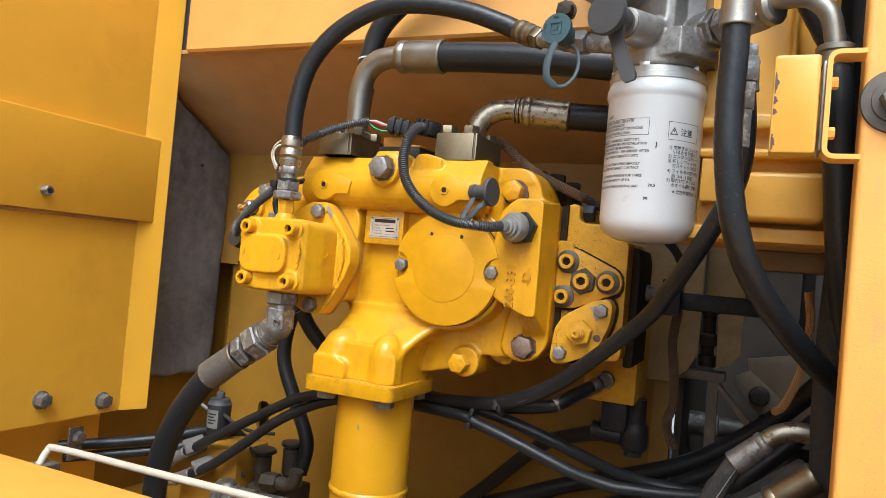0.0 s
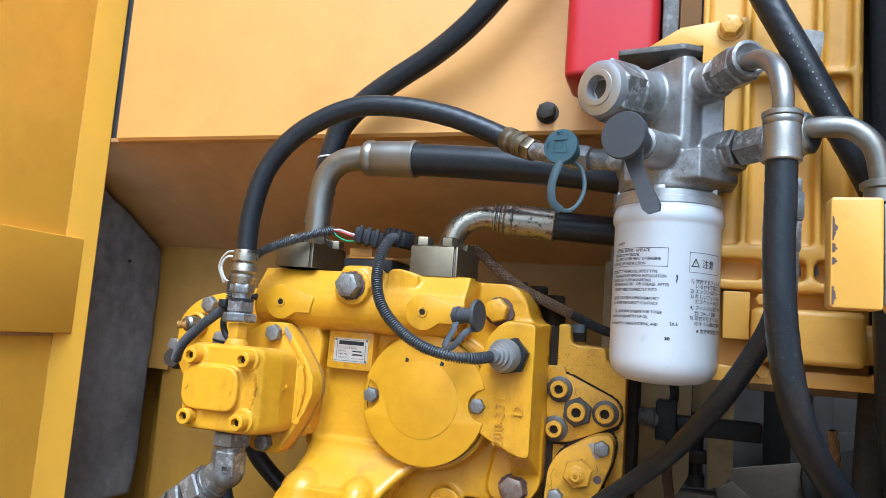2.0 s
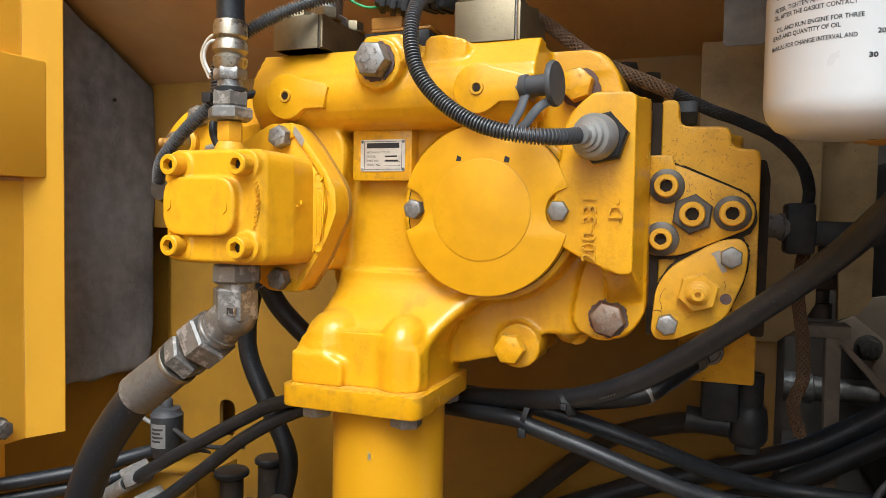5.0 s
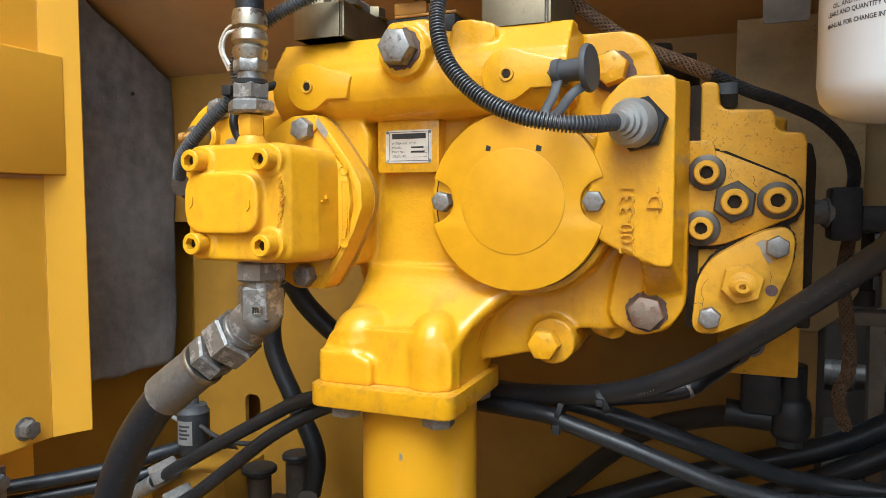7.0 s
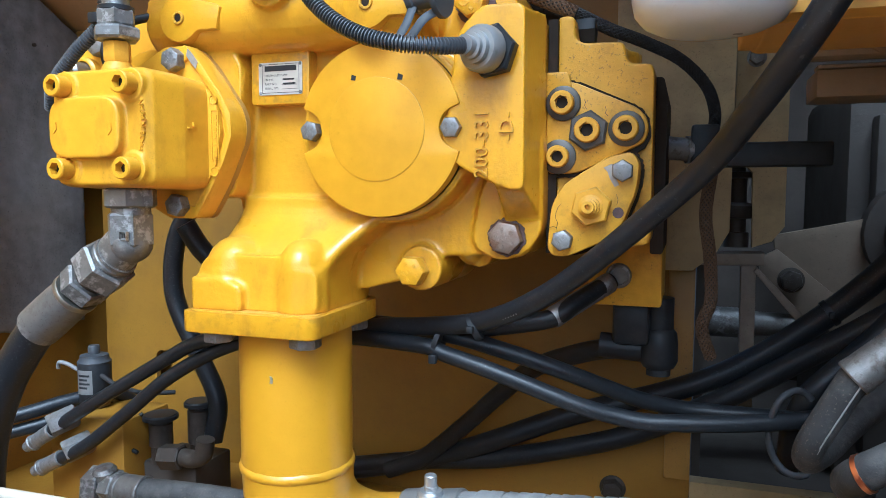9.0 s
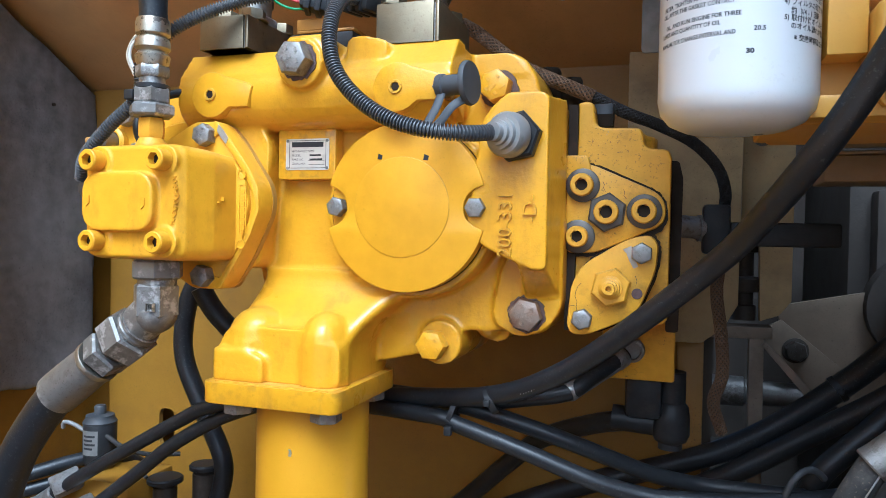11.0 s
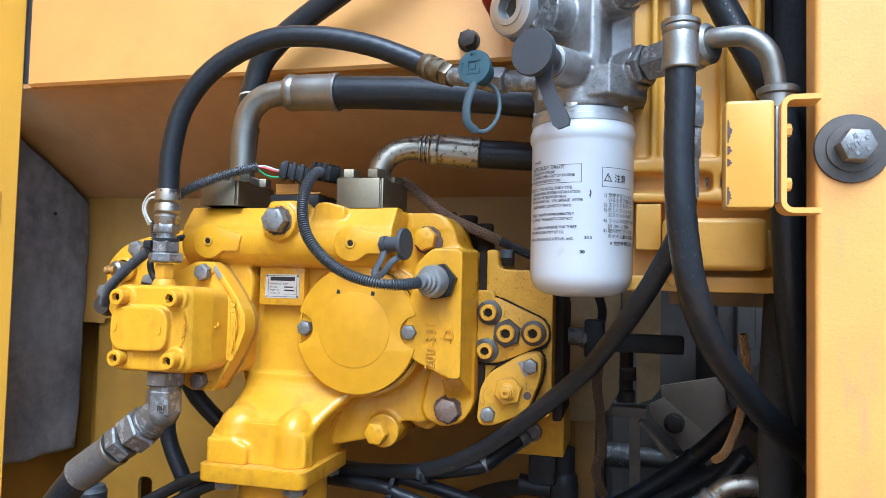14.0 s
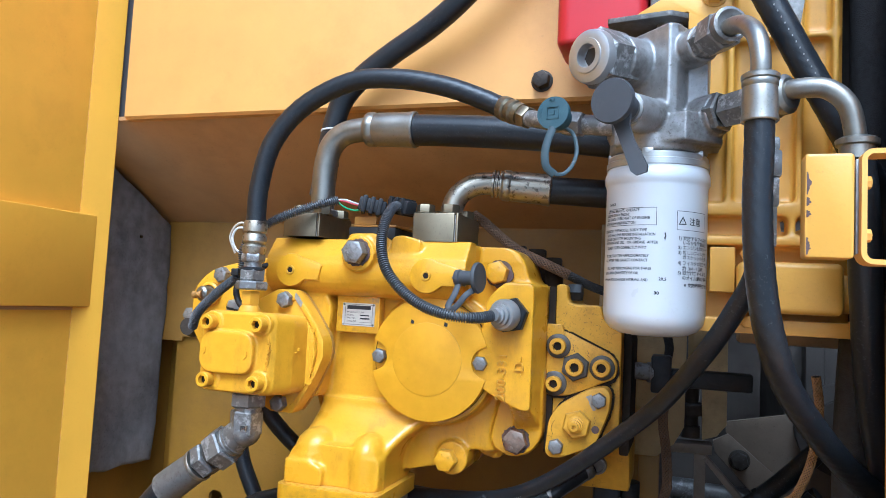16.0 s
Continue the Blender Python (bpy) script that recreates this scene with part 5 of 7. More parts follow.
for k in range(27):
    x = 0.056 + k * 0.0128
    bm = bmesh.new()
    lathe(bm, (x, 0.092, -0.3729 + 0.0905 * (x - 0.05)), (1, 0.02 * math.sin(k), 0.10 + 0.06 * math.sin(k * 2.1)), [(0.0472, 0), (0.0489, 0.0004), (0.0484, 0.008), (0.0474, 0.0138)], 36)
    part("tape_turn", bm, TAPE, wh)
for x, z in ((-0.014, -0.381), (0.022, -0.3762)):
    bm = bmesh.new()
    lathe(bm, (x, 0.0905, z), (1, 0.05, 0.17), [(0.0485, 0), (0.0496, 0.001), (0.0496, 0.020), (0.0485, 0.021)], 36)
    part("clamp_band", bm, TIN, wh, "bright steel clamp band")
bm = bmesh.new()
lathe(bm, (0.0098, 0.085, -0.3340), (0, 0, 1), [(0.0125, 0), (0.0125, 0.008), (0.0105, 0.011), (0.0066, 0.0115), (0.0066, 0.015), (0.0058, 0.0155), (0.0058, 0.0245), (0.005, 0.0255), (0, 0.0255)], 20)
part("clamp_bolt", bm, TIN, wh, "bright clamp bolt standing up")

# ---- filter and its head ----
FX, FY = 0.2375, -0.068
filt = thing("oil_filter", (FX, FY, 0.034), "white spin-on hydraulic filter can with black printed instructions", "filter")
bm = bmesh.new()
lathe(bm, (FX, FY, 0.0), (0, 0, 1), [(0, 0.0430), (0.018, 0.0432), (0.030, 0.0450), (0.0385, 0.0490), (0.0435, 0.0550), (0.0452, 0.0630), (0.0452, 0.1770), (0.0458, 0.1795), (0.0469, 0.1815),
                                   (0.0471, 0.1845), (0.0469, 0.1885), (0.0458, 0.1910), (0.0452, 0.1930), (0.0452, 0.1970)], 72)
part("can", bm, FILTER, filt)
bm = bmesh.new()
lathe(bm, (FX, FY, 0.0), (0, 0, 1), [(0.0445, 0.1940), (0.0460, 0.1950), (0.0460, 0.2000), (0.0448, 0.2010), (0.0448, 0.2050), (0.0436, 0.2065)], 72)
for k in range(5):
    a = radians(-100 + 72 * k)
    c = Vector((FX + 0.0395 * math.cos(a), FY + 0.0395 * math.sin(a), 0.2055))
    box(bm, c - Vector((0.0048, 0.0048, 0.002)), c + Vector((0.0048, 0.0048, 0.0040)), 0.001)
part("collar", bm, TIN, filt, "pressed tin collar with lugs")
RF = 0.04535
def on_can(a0, zz):
    """x runs round the can to the right from the angle a0 (degrees), y up from zz."""
    def put(x, y):
        a = radians(a0) + x / RF
        return (FX + RF * math.cos(a), FY + RF * math.sin(a), zz + y)
    return put
bm = bmesh.new()
lines = [("CHANGE", 0.1590, -138.8), ("GETTING BURNT.  OPERATE", 0.1526, -106.0), ("COOLING DOWN ENGINE", 0.1490, -117.6), ("OIL LEAKS OVER HEAT OF ENGINE", 0.1456, -94.3),
         ("IN THE BELOW INSTRUCTION", 0.1416, -110.3), ("CORRECTLY THE MODEL. BODY TYPE", 0.1349, -97.2), ("AND MACHINE BEFORE INSTALLATION", 0.1311, -88.1), ("SURFACE ON FILTER MOUNTING", 0.1275, -103.6),
         ("WITH ENGINE OIL   OR GREASE  AFTER", 0.1241, -84.9), ("GASKET FIXED CORRECTLY INTO", 0.1196, -97.2), ("FILTER, TIGHTEN APPROXIMATELY", 0.1124, -94.2), ("OIL, AFTER THE GASKET CONTACT", 0.1084, -95.5),
         ("OIL, AND RUN ENGINE FOR THREE", 0.1013, -91.4), ("LEAKS AND QUANTITY OF OIL", 0.0971, -104.9), ("MANUAL FOR CHANGE INTERVAL AND", 0.0912, -94.9)]
for text, zz, end in lines:
    w = 0.00168 * len(text)
    write(bm, text, 0.0035, on_can(end - math.degrees(w / RF), zz), 0.00007, fit=w)
for x0, y0, x1, y1 in ((0.0, 0.1402, 0.0505, 0.1406), (0.0, 0.1556, 0.0505, 0.1560), (0.0501, 0.1402, 0.0505, 0.1560)):
    bar(bm, on_can(-87.0 - math.degrees(0.0505 / RF), 0.0), x0, y0, x1, y1, 14)
write(bm, "20.5", 0.0036, on_can(-83.5, 0.0925), 0.0001, fit=0.0066)
write(bm, "30", 0.0036, on_can(-88.0, 0.0803), 0.0002, fit=0.0044)
for a, y, w, h in ((-78.3, 0.1318, 0.0012, 0.0022), (-77.8, 0.1300, 0.0011, 0.0020), (-78.6, 0.1286, 0.0012, 0.0016), (-78.1, 0.1270, 0.0006, 0.0017)):
    bar(bm, on_can(a, y), 0, 0, w, h)
JA = -65.0
for x0, y0, x1, y1 in ((0.0, 0.1368, 0.034, 0.1372), (0.0, 0.1532, 0.034, 0.1536), (0.0, 0.1368, 0.0004, 0.1536), (0.0336, 0.1368, 0.034, 0.1536)):
    bar(bm, on_can(JA, 0.0), x0, y0, x1, y1, 10)
put = on_can(JA, 0.1415)
tri_out, tri_in = [(0.0015, 0.0), (0.0095, 0.0), (0.0055, 0.0075)], [(0.0029, 0.0009), (0.0081, 0.0009), (0.0055, 0.0056)]
for k in range(3):
    j = (k + 1) % 3
    bm.faces.new([bm.verts.new(put(*p)) for p in (tri_out[k], tri_out[j], tri_in[j], tri_in[k])])
bar(bm, put, 0.0052, 0.0025, 0.0058, 0.0046)
bar(bm, put, 0.0052, 0.0014, 0.0058, 0.0020)
write(bm, "注意", 0.0074, lambda x, y: put(0.0120 + x, 0.0004 + y), 0.0001, fit=0.0135)
jp = ["1) 交換するフィルタ", "   いるかを確認の上", "2) エンジン側のシート", "3) 新しいフィルタの", "   ガスケットの全周", "4) フィルタの取り付け", "   約  3/4 - 1 回転", "5) 取付け後オイルを", "   のオイル漏れが無い", "※ 交換時期及びオイ"]
for k, (t, zz) in enumerate(zip(jp, (0.1285, 0.1245, 0.1204, 0.1160, 0.1119, 0.1070, 0.1024, 0.0985, 0.0941, 0.0880))):
    pad = 0.0042 if t.startswith("   ") else 0.0
    write(bm, t.strip(), 0.0040, lambda x, y, q=pad, c=on_can(JA + (2 if k < 9 else 10), zz): c(x + q, y), 0.00009)
flat_part("print", bm, INK, filt, "black printed instructions")

head = thing("filter_head", (FX, FY, 0.2065), "cast aluminium filter head with steel fittings and a bracket", "filter head")
bm = bmesh.new()
lathe(bm, (FX, FY, 0.2065), (0, 0, 1), [(0.040, 0), (0.044, 0.002), (0.044, 0.014), (0.038, 0.018), (0.034, 0.024)], 36)
prism(bm, [(0.200, -0.100), (0.262, -0.118), (0.293, -0.092), (0.290, -0.04), (0.27, -0.03), (0.205, -0.03)], 0.214, 0.240, "xy")
prism(bm, [(0.214, -0.078), (0.246, -0.110), (0.254, -0.106), (0.262, -0.090), (0.280, -0.094), (0.284, -0.035), (0.214, -0.035)], 0.230, 0.322, "xy")
rod(bm, (0.232, -0.062, 0.296), (0.200, -0.104, 0.292), 0.023)
rod(bm, (0.250, -0.075, 0.240), (0.214, -0.135, 0.2365), 0.016)
rod(bm, (0.245, -0.065, 0.300), (0.275, -0.112, 0.300), 0.0165)
rod(bm, (0.255, -0.065, 0.240), (0.290, -0.100, 0.240), 0.018)
rod(bm, (0.235, -0.07, 0.232), (0.195, -0.085, 0.232), 0.013)
part_ob = part("casting", bm, ALU, head)
cast(part_ob, 0.0016, 2)
ax = Vector((-0.034, -0.052, -0.006)).normalized()
p0 = Vector((0.204, -0.090, 0.293))
bm = bmesh.new()
hexa(bm, p0, p0 + ax * 0.040, 0.047, turn=0.25)
part("relief_plug", bm, OLDSTEEL, head, "large steel hexagon plug")
bm = bmesh.new()
lathe(bm, p0 + ax * 0.038, ax, [(0.0240, 0), (0.0243, 0.004), (0.0232, 0.009), (0.0200, 0.0105), (0.0157, 0.0108), (0.0153, 0.012), (0.0120, 0.0124), (0.0105, 0.0122), (0.0096, 0.003), (0, 0.003)], 32)
part("socket_plug", bm, TIN, head, "bright round plug with a hexagon socket")
# dark hexagon laid in the recess to shade it
part("socket_dirt", lathe(bmesh.new(), p0 + ax * 0.0405, ax, [(0.0090, 0), (0.0090, 0.0012), (0, 0.0012)], 6), DARKSTEEL, head, "dark hexagon socket")
# grey dust cap on the front port
ax = Vector((-0.40, -1.0, -0.02)).normalized()
p0 = Vector((0.2195, -0.130, 0.2365))
bm = bmesh.new()
lathe(bm, p0, ax, [(0.0125, 0), (0.0125, 0.010), (0.0105, 0.011), (0.0105, 0.020)], 22)
part("test_port", bm, OLDSTEEL, head, "steel test port")
bm = bmesh.new()
lathe(bm, p0 + ax * 0.016, ax, [(0.0115, 0), (0.0118, 0.012), (0.0120, 0.020), (0.0188, 0.022), (0.0192, 0.025), (0.0182, 0.0275), (0, 0.028)], 30)
cap = part("dust_cap", bm, GREYCAP, head, "grey rubber dust cap with its strap")
bm = bmesh.new()
d = p0 + ax * 0.040
side = Vector((1, -0.40, 0)).normalized()
rows = []
for k, (q, w) in enumerate((((0.001, -0.010), 0.0085), ((0.003, -0.020), 0.0062), ((0.008, -0.032), 0.0058), ((0.015, -0.046), 0.0066), ((0.020, -0.056), 0.0072), ((0.0225, -0.0605), 0.0045))):
    c = d + side * q[0] + Vector((0, 0, q[1])) + ax * (-0.016 + 0.001 * k)
    n = Vector((0.92, -0.30, 0.26)).normalized()
    rows.append([bm.verts.new(c + n * w * sx + ax * hh) for hh in (0.0, 0.0028) for sx in (-1, 1)])
for p_, q_ in zip(rows, rows[1:]):
    for i, j in ((0, 1), (1, 3), (3, 2), (2, 0)):
        bm.faces.new((p_[i], p_[j], q_[j], q_[i]))
bm.faces.new([rows[-1][i] for i in (0, 1, 3, 2)])
bm.faces.new([rows[0][i] for i in (0, 2, 3, 1)])
part("strap", bm, GREYCAP, cap)
# bracket on the top
bm = bmesh.new()
prism(bm, rounded([(0.188, -0.075), (0.246, -0.085), (0.290, -0.055), (0.290, -0.02), (0.188, -0.02)], 0.003), 0.338, 0.343, "xy", 0.001)
part("bracket", bm, OLDSTEEL, head, "dark steel bracket plate")
bm = bmesh.new()
rod(bm, (0.245, -0.060, 0.325), (0.245, -0.060, 0.339), 0.012)
part("spacer", bm, ALU, head)
hex_bolt(head, (0.247, -0.062, 0.343), (0, 0, 1), 0.016, OLDSTEEL)
hex_bolt(head, (0.205, -0.050, 0.343), (0, 0, 1), 0.010, OLDSTEEL)
bm = bmesh.new()
prism(bm, rounded([(0.214, 0.3435), (0.262, 0.3435), (0.262, 0.326), (0.2995, 0.326), (0.2985, 0.3680), (0.2430, 0.3610)], [0.001, 0.001, 0.001, 0.003, 0.004, 0.002]), -0.0765, -0.0715, "xz", 0.0008)
part("support_arm", bm, HOUSE, head, "yellow support plate")
hex_bolt(head, (0.2842, -0.0765, 0.3575), (0, -1, 0), 0.0165, HOUSE, label="yellow painted bolt")

# outlet fitting, elbow and hose from the top port
t, path = hose("outlet_hose", [(0.3125, -0.200, 0.214), (0.3125, -0.200, 0.182), (0.312, -0.200, 0.146), (0.3145, -0.199, 0.099), (0.3225, -0.190, 0.053), (0.339, -0.165, 0.012), (0.373, -0.120, -0.033), (0.410, -0.070, -0.070), (0.441, -0.030, -0.095), (0.50, 0.03, -0.14)],
               0.0103, RUBBER, "black rubber hose hanging from a steel elbow on the filter head", seg=32, step=0.0016, weave=0.00022)
ferrule(t, (0.3125, -0.200, 0.238), (0.3125, -0.200, 0.206), 0.0127, STEEL)
bm = bmesh.new()
el = spline([(0.283, -0.128, 0.299), (0.291, -0.147, 0.298), (0.302, -0.173, 0.2905), (0.3095, -0.192, 0.275), (0.3125, -0.200, 0.255), (0.3125, -0.200, 0.235)], 8)
sweep(bm, el, 0.0072, 20)
part("elbow", bm, STEEL, t, "bright bent steel tube")
bm = bmesh.new()
hexa(bm, (0.270, -0.106, 0.300), (0.279, -0.121, 0.300), 0.026)
part("adaptor", bm, OLDSTEEL, t)
bm = bmesh.new()
hexa(bm, (0.280, -0.122, 0.300), (0.291, -0.143, 0.300), 0.030, turn=0.4)
lathe(bm, (0.2895, -0.1415, 0.300), (0.42, -0.9, 0), [(0.0130, 0), (0.0142, 0.003), (0.0146, 0.009), (0.0146, 0.0115), (0.0120, 0.0125), (0.0090, 0.0105)], 24)
part("swivel_nut", bm, OLDSTEEL, t, "worn steel swivel nut")
bm = bmesh.new()
lathe(bm, (0.3125, -0.200, 0.2365), (0, 0, 1), [(0.0118, 0), (0.0134, 0.001), (0.0134, 0.004), (0.0112, 0.0055)], 24)
part("collar", bm, STEEL, t)
lo_a, lo_b = path[-16], path[-8]
ferrule(t, lo_a, lo_b, 0.0128, RUBBER, "black end sleeve")

# second fitting with its elbow to the right
t, path = hose("return_hose", [(0.3850, -0.152, 0.190), (0.390, -0.148, 0.150), (0.396, -0.130, 0.09), (0.41, -0.09, 0.0), (0.44, -0.03, -0.10)], 0.0120, RUBBER,
               "black rubber hose bending down from a steel elbow")
bm = bmesh.new()
sweep(bm, spline([(0.331, -0.140, 0.2435), (0.343, -0.148, 0.2450), (0.363, -0.153, 0.2430), (0.3775, -0.154, 0.2300), (0.3830, -0.153, 0.210), (0.3845, -0.152, 0.192)], 8), 0.0079, 20)
part("elbow", bm, STEEL, t, "bright bent steel tube")
bm = bmesh.new()
lathe(bm, (0.3850, -0.152, 0.187), (0.0, 0, 1), [(0.0128, 0), (0.0128, 0.010), (0.0150, 0.011), (0.0153, 0.015), (0.0120, 0.017)], 24)
part("collar", bm, STEEL, t)
for k, (a, b, af, mat) in enumerate((((0.284, -0.096, 0.241), (0.2935, -0.104, 0.241), 0.031, OLDSTEEL), ((0.2945, -0.105, 0.241), (0.3165, -0.125, 0.242), 0.027, OLDSTEEL), ((0.318, -0.126, 0.242), (0.334, -0.140, 0.2425), 0.031, STEEL))):
    bm = bmesh.new()
    hexa(bm, a, b, af, turn=0.3 * k)
    part(("adaptor", "reducer", "swivel_nut")[k], bm, mat, t)
bm = bmesh.new()
lathe(bm, (0.333, -0.1395, 0.2425), (0.72, -0.6, 0.04), [(0.0160, 0), (0.0160, 0.006), (0.0125, 0.009)], 24)
part("sleeve", bm, STEEL, t)

# coupling on the left port, with its blue cap
t, path = hose("pilot_hose", [(-0.1925, -0.0665, 0.140), (-0.1915, -0.066, 0.183), (-0.179, -0.064, 0.234), (-0.145, -0.060, 0.275), (-0.090, -0.056, 0.3015), (-0.036, -0.052, 0.3035), (0.016, -0.046, 0.2945), (0.058, -0.040, 0.2800), (0.080, -0.037, 0.270)],
               0.0107, RUBBER, "black rubber hose arching from the gear pump to the filter head", seg=32, step=0.0016, weave=0.00022)
bm = bmesh.new()
x, y = -0.1925, -0.0665
lathe(bm, (x, y, 0.140), (0, 0, -1), [(0.0122, -0.004), (0.0132, 0), (0.0132, 0.008), (0.0110, 0.010), (0.0132, 0.013), (0.0137, 0.019), (0.0110, 0.022), (0.0135, 0.025), (0.0128, 0.030), (0.0115, 0.033)], 26)
part("ferrule", bm, FLAKED, t, "ringed steel ferrule with dull plating")
bm = bmesh.new()
hexa(bm, (x, y, 0.108), (x, y, 0.098), 0.0225)
part("hose_nut", bm, OLDSTEEL, t)
bm = bmesh.new()
hexa(bm, (x, y, 0.090), (x, y, 0.077), 0.0255, turn=0.4)
lathe(bm, (x, y, 0.099), (0, 0, -1), [(0.0100, 0), (0.0100, 0.010)], 20)
hexa(bm, (x, y, 0.077), (x, y, 0.067), 0.031, turn=0.2)
part("swivel_nut", bm, OLDSTEEL, t, "grey steel swivel nut")
bm = bmesh.new()
hexa(bm, (x, y, 0.066), (x, y, 0.050), 0.018, turn=0.5)
lathe(bm, (x, y, 0.050), (0, 0, -1), [(0.0095, 0), (0.0125, 0.006), (0.0125, 0.010)], 20)
part("adaptor", bm, WORN, t, "yellow over-painted adaptor")
e0, e1 = Vector((0.078, -0.037, 0.2715)), Vector((0.112, -0.055, 0.2535))
dd = (e1 - e0).normalized()
bm = bmesh.new()
lathe(bm, e0, dd, [(0.0120, 0), (0.0128, 0.002), (0.0128, 0.009), (0.0108, 0.011), (0.0125, 0.014), (0.0125, 0.020), (0.0100, 0.022), (0.0120, 0.024), (0.0115, 0.030)], 24)
part("ferrule", bm, ZINC, t, "ringed zinc ferrule")
bm = bmesh.new()
hexa(bm, e0 + dd * 0.030, e0 + dd * 0.041, 0.021)
part("hose_nut", bm, ZINC, t)
bm = bmesh.new()
rod(bm, e0 + dd * 0.041, (0.142, -0.074, 0.2435), 0.0085)
hexa(bm, (0.150, -0.078, 0.2415), (0.170, -0.086, 0.238), 0.021)
rod(bm, (0.142, -0.074, 0.2435), (0.200, -0.088, 0.2345), 0.0095)
rod(bm, (0.1475, -0.078, 0.2425), (0.1515, -0.122, 0.2375), 0.0085)
part("tee", bm, OLDSTEEL, t, "dirty steel tee")
bc = thing("sampling_cap", (0.152, -0.13, 0.235), "faded blue rubber cap on the sampling port, with raised lettering", "cap")
ax = Vector((-0.22, -1, 0.05)).normalized()
bm = bmesh.new()
p0 = Vector((0.1535, -0.116, 0.236))
lathe(bm, p0, ax, [(0.0110, 0), (0.0110, 0.012), (0.0150, 0.014), (0.0154, 0.017), (0.0148, 0.019), (0, 0.0192)], 30)
part("cap", bm, BLUE, bc)
u, v, w = axes(ax)
right = Vector((1, -0.22, 0)).normalized()
up = Vector((0, 0, 1))
def ring_put(ang0, rr):
    def put(x, y, h):
        a = ang0 - x / rr
        return p0 + ax * (0.019 + h) + (right * math.cos(a) + up * math.sin(a)) * (rr + y)
    return put
raised("cap_letters", [("HYDRAULIC", 0.0036, 0, 0)], ring_put(radians(262), 0.0103), 0.0004, BLUE, bc)
raised("cap_letters", [("OIL", 0.0036, 0, 0)], ring_put(radians(110), 0.0103), 0.0004, BLUE, bc)
bm = bmesh.new()
for a, b, c, d in ((-0.006, -0.006, 0.006, -0.0048), (-0.006, 0.0048, 0.006, 0.006), (-0.006, -0.006, -0.0048, 0.006), (0.0048, -0.006, 0.006, 0.006), (-0.002, -0.002, 0.002, 0.002)):
    q = [p0 + ax * hh + right * x + up * y for hh in (0.0185, 0.0199) for x, y in ((a, b), (c, b), (c, d), (a, d))]
    vv = [bm.verts.new(k) for k in q]
    for f in ((0, 1, 2, 3), (4, 5, 6, 7), (0, 1, 5, 4), (1, 2, 6, 5), (2, 3, 7, 6), (3, 0, 4, 7)):
        bm.faces.new([vv[i] for i in f])
part("symbol", bm, BLUE, bc)
bm = bmesh.new()
ribbon(bm, resample(spline([(0.1505, -0.1345, 0.224), (0.1465, -0.1365, 0.212), (0.1445, -0.1375, 0.200), (0.1460, -0.1370, 0.188), (0.1530, -0.1335, 0.1815)], 8), 0.003), 0.0036, 0.0012)
ribbon(bm, resample(spline([(0.1530, -0.1335, 0.1815), (0.1610, -0.1280, 0.1835), (0.1675, -0.1210, 0.194), (0.1690, -0.1150, 0.208), (0.1640, -0.1070, 0.224), (0.1545, -0.1020, 0.232)], 8), 0.003), 0.0019, 0.0012)
part("strap", bm, TEAL, bc, "thin grey-blue strap")
# red jug hanging behind the filter head
bm = bmesh.new()
prism(bm, rounded([(0.128, -0.02), (0.222, -0.02), (0.222, 0.06), (0.128, 0.06)], 0.016, 6), 0.343, 0.60, "xy", 0.005, 4)
solid("red_canister", bm, RED, "red plastic canister with rounded corners behind the filter head", "canister", origin=(0.175, 0.02, 0.343))
bm = bmesh.new()
box(bm, (0.224, -0.02, 0.345), (0.240, 0.05, 0.62), 0.003)
solid("canister_rail", bm, OLDSTEEL, "grey steel upright rail beside the red canister", "rail", origin=(0.232, 0.015, 0.345))

# ---- steel elbows and large hoses on the split flanges ----
t, path = hose("pressure_hose", [(-0.048, 0.030, 0.2675), (0.02, 0.030, 0.264), (0.10, 0.030, 0.258), (0.18, 0.036, 0.250), (0.26, 0.06, 0.24)], 0.0185, RUBBER,
               "thick black high-pressure hose on a bent steel elbow", seg=24)
ferrule(t, (-0.108, 0.030, 0.2695), (-0.043, 0.030, 0.2675), 0.0212, STEEL)
bm = bmesh.new()
sweep(bm, resample(spline([(-0.1625, 0.030, 0.160), (-0.1625, 0.030, 0.185), (-0.162, 0.030, 0.222), (-0.155, 0.030, 0.2495), (-0.138, 0.030, 0.265), (-0.115, 0.030, 0.2695), (-0.104, 0.030, 0.2695)], 10), 0.004), 0.0145, 24)
part("elbow", bm, STEEL, t, "bent bare steel tube")
bm = bmesh.new()
hexa(bm, (-0.1625, 0.030, 0.161), (-0.1625, 0.030, 0.171), 0.034)
part("foot_collar", bm, OLDSTEEL, t)
t, path = hose("pressure_hose", [(0.105, 0.088, 0.204), (0.15, 0.090, 0.201), (0.21, 0.094, 0.197), (0.30, 0.10, 0.19)], 0.0165, RUBBER,
               "thick black high-pressure hose on a short rusty elbow", seg=24)
ferrule(t, (0.052, 0.078, 0.2085), (0.111, 0.088, 0.2035), 0.0190, FLAKED, "rust-spotted crimped ferrule")
for k in range(3):
    bm = bmesh.new()
    lathe(bm, (0.0415 + 0.0045 * k, 0.0740 + 0.0010 * k, 0.2095 - 0.0003 * k), (0.98, 0.18, -0.06), [(0.0140, 0), (0.0165, 0.0008), (0.0165, 0.0026), (0.0140, 0.0034)], 26)
    part("bead", bm, FLAKED, t)
bm = bmesh.new()
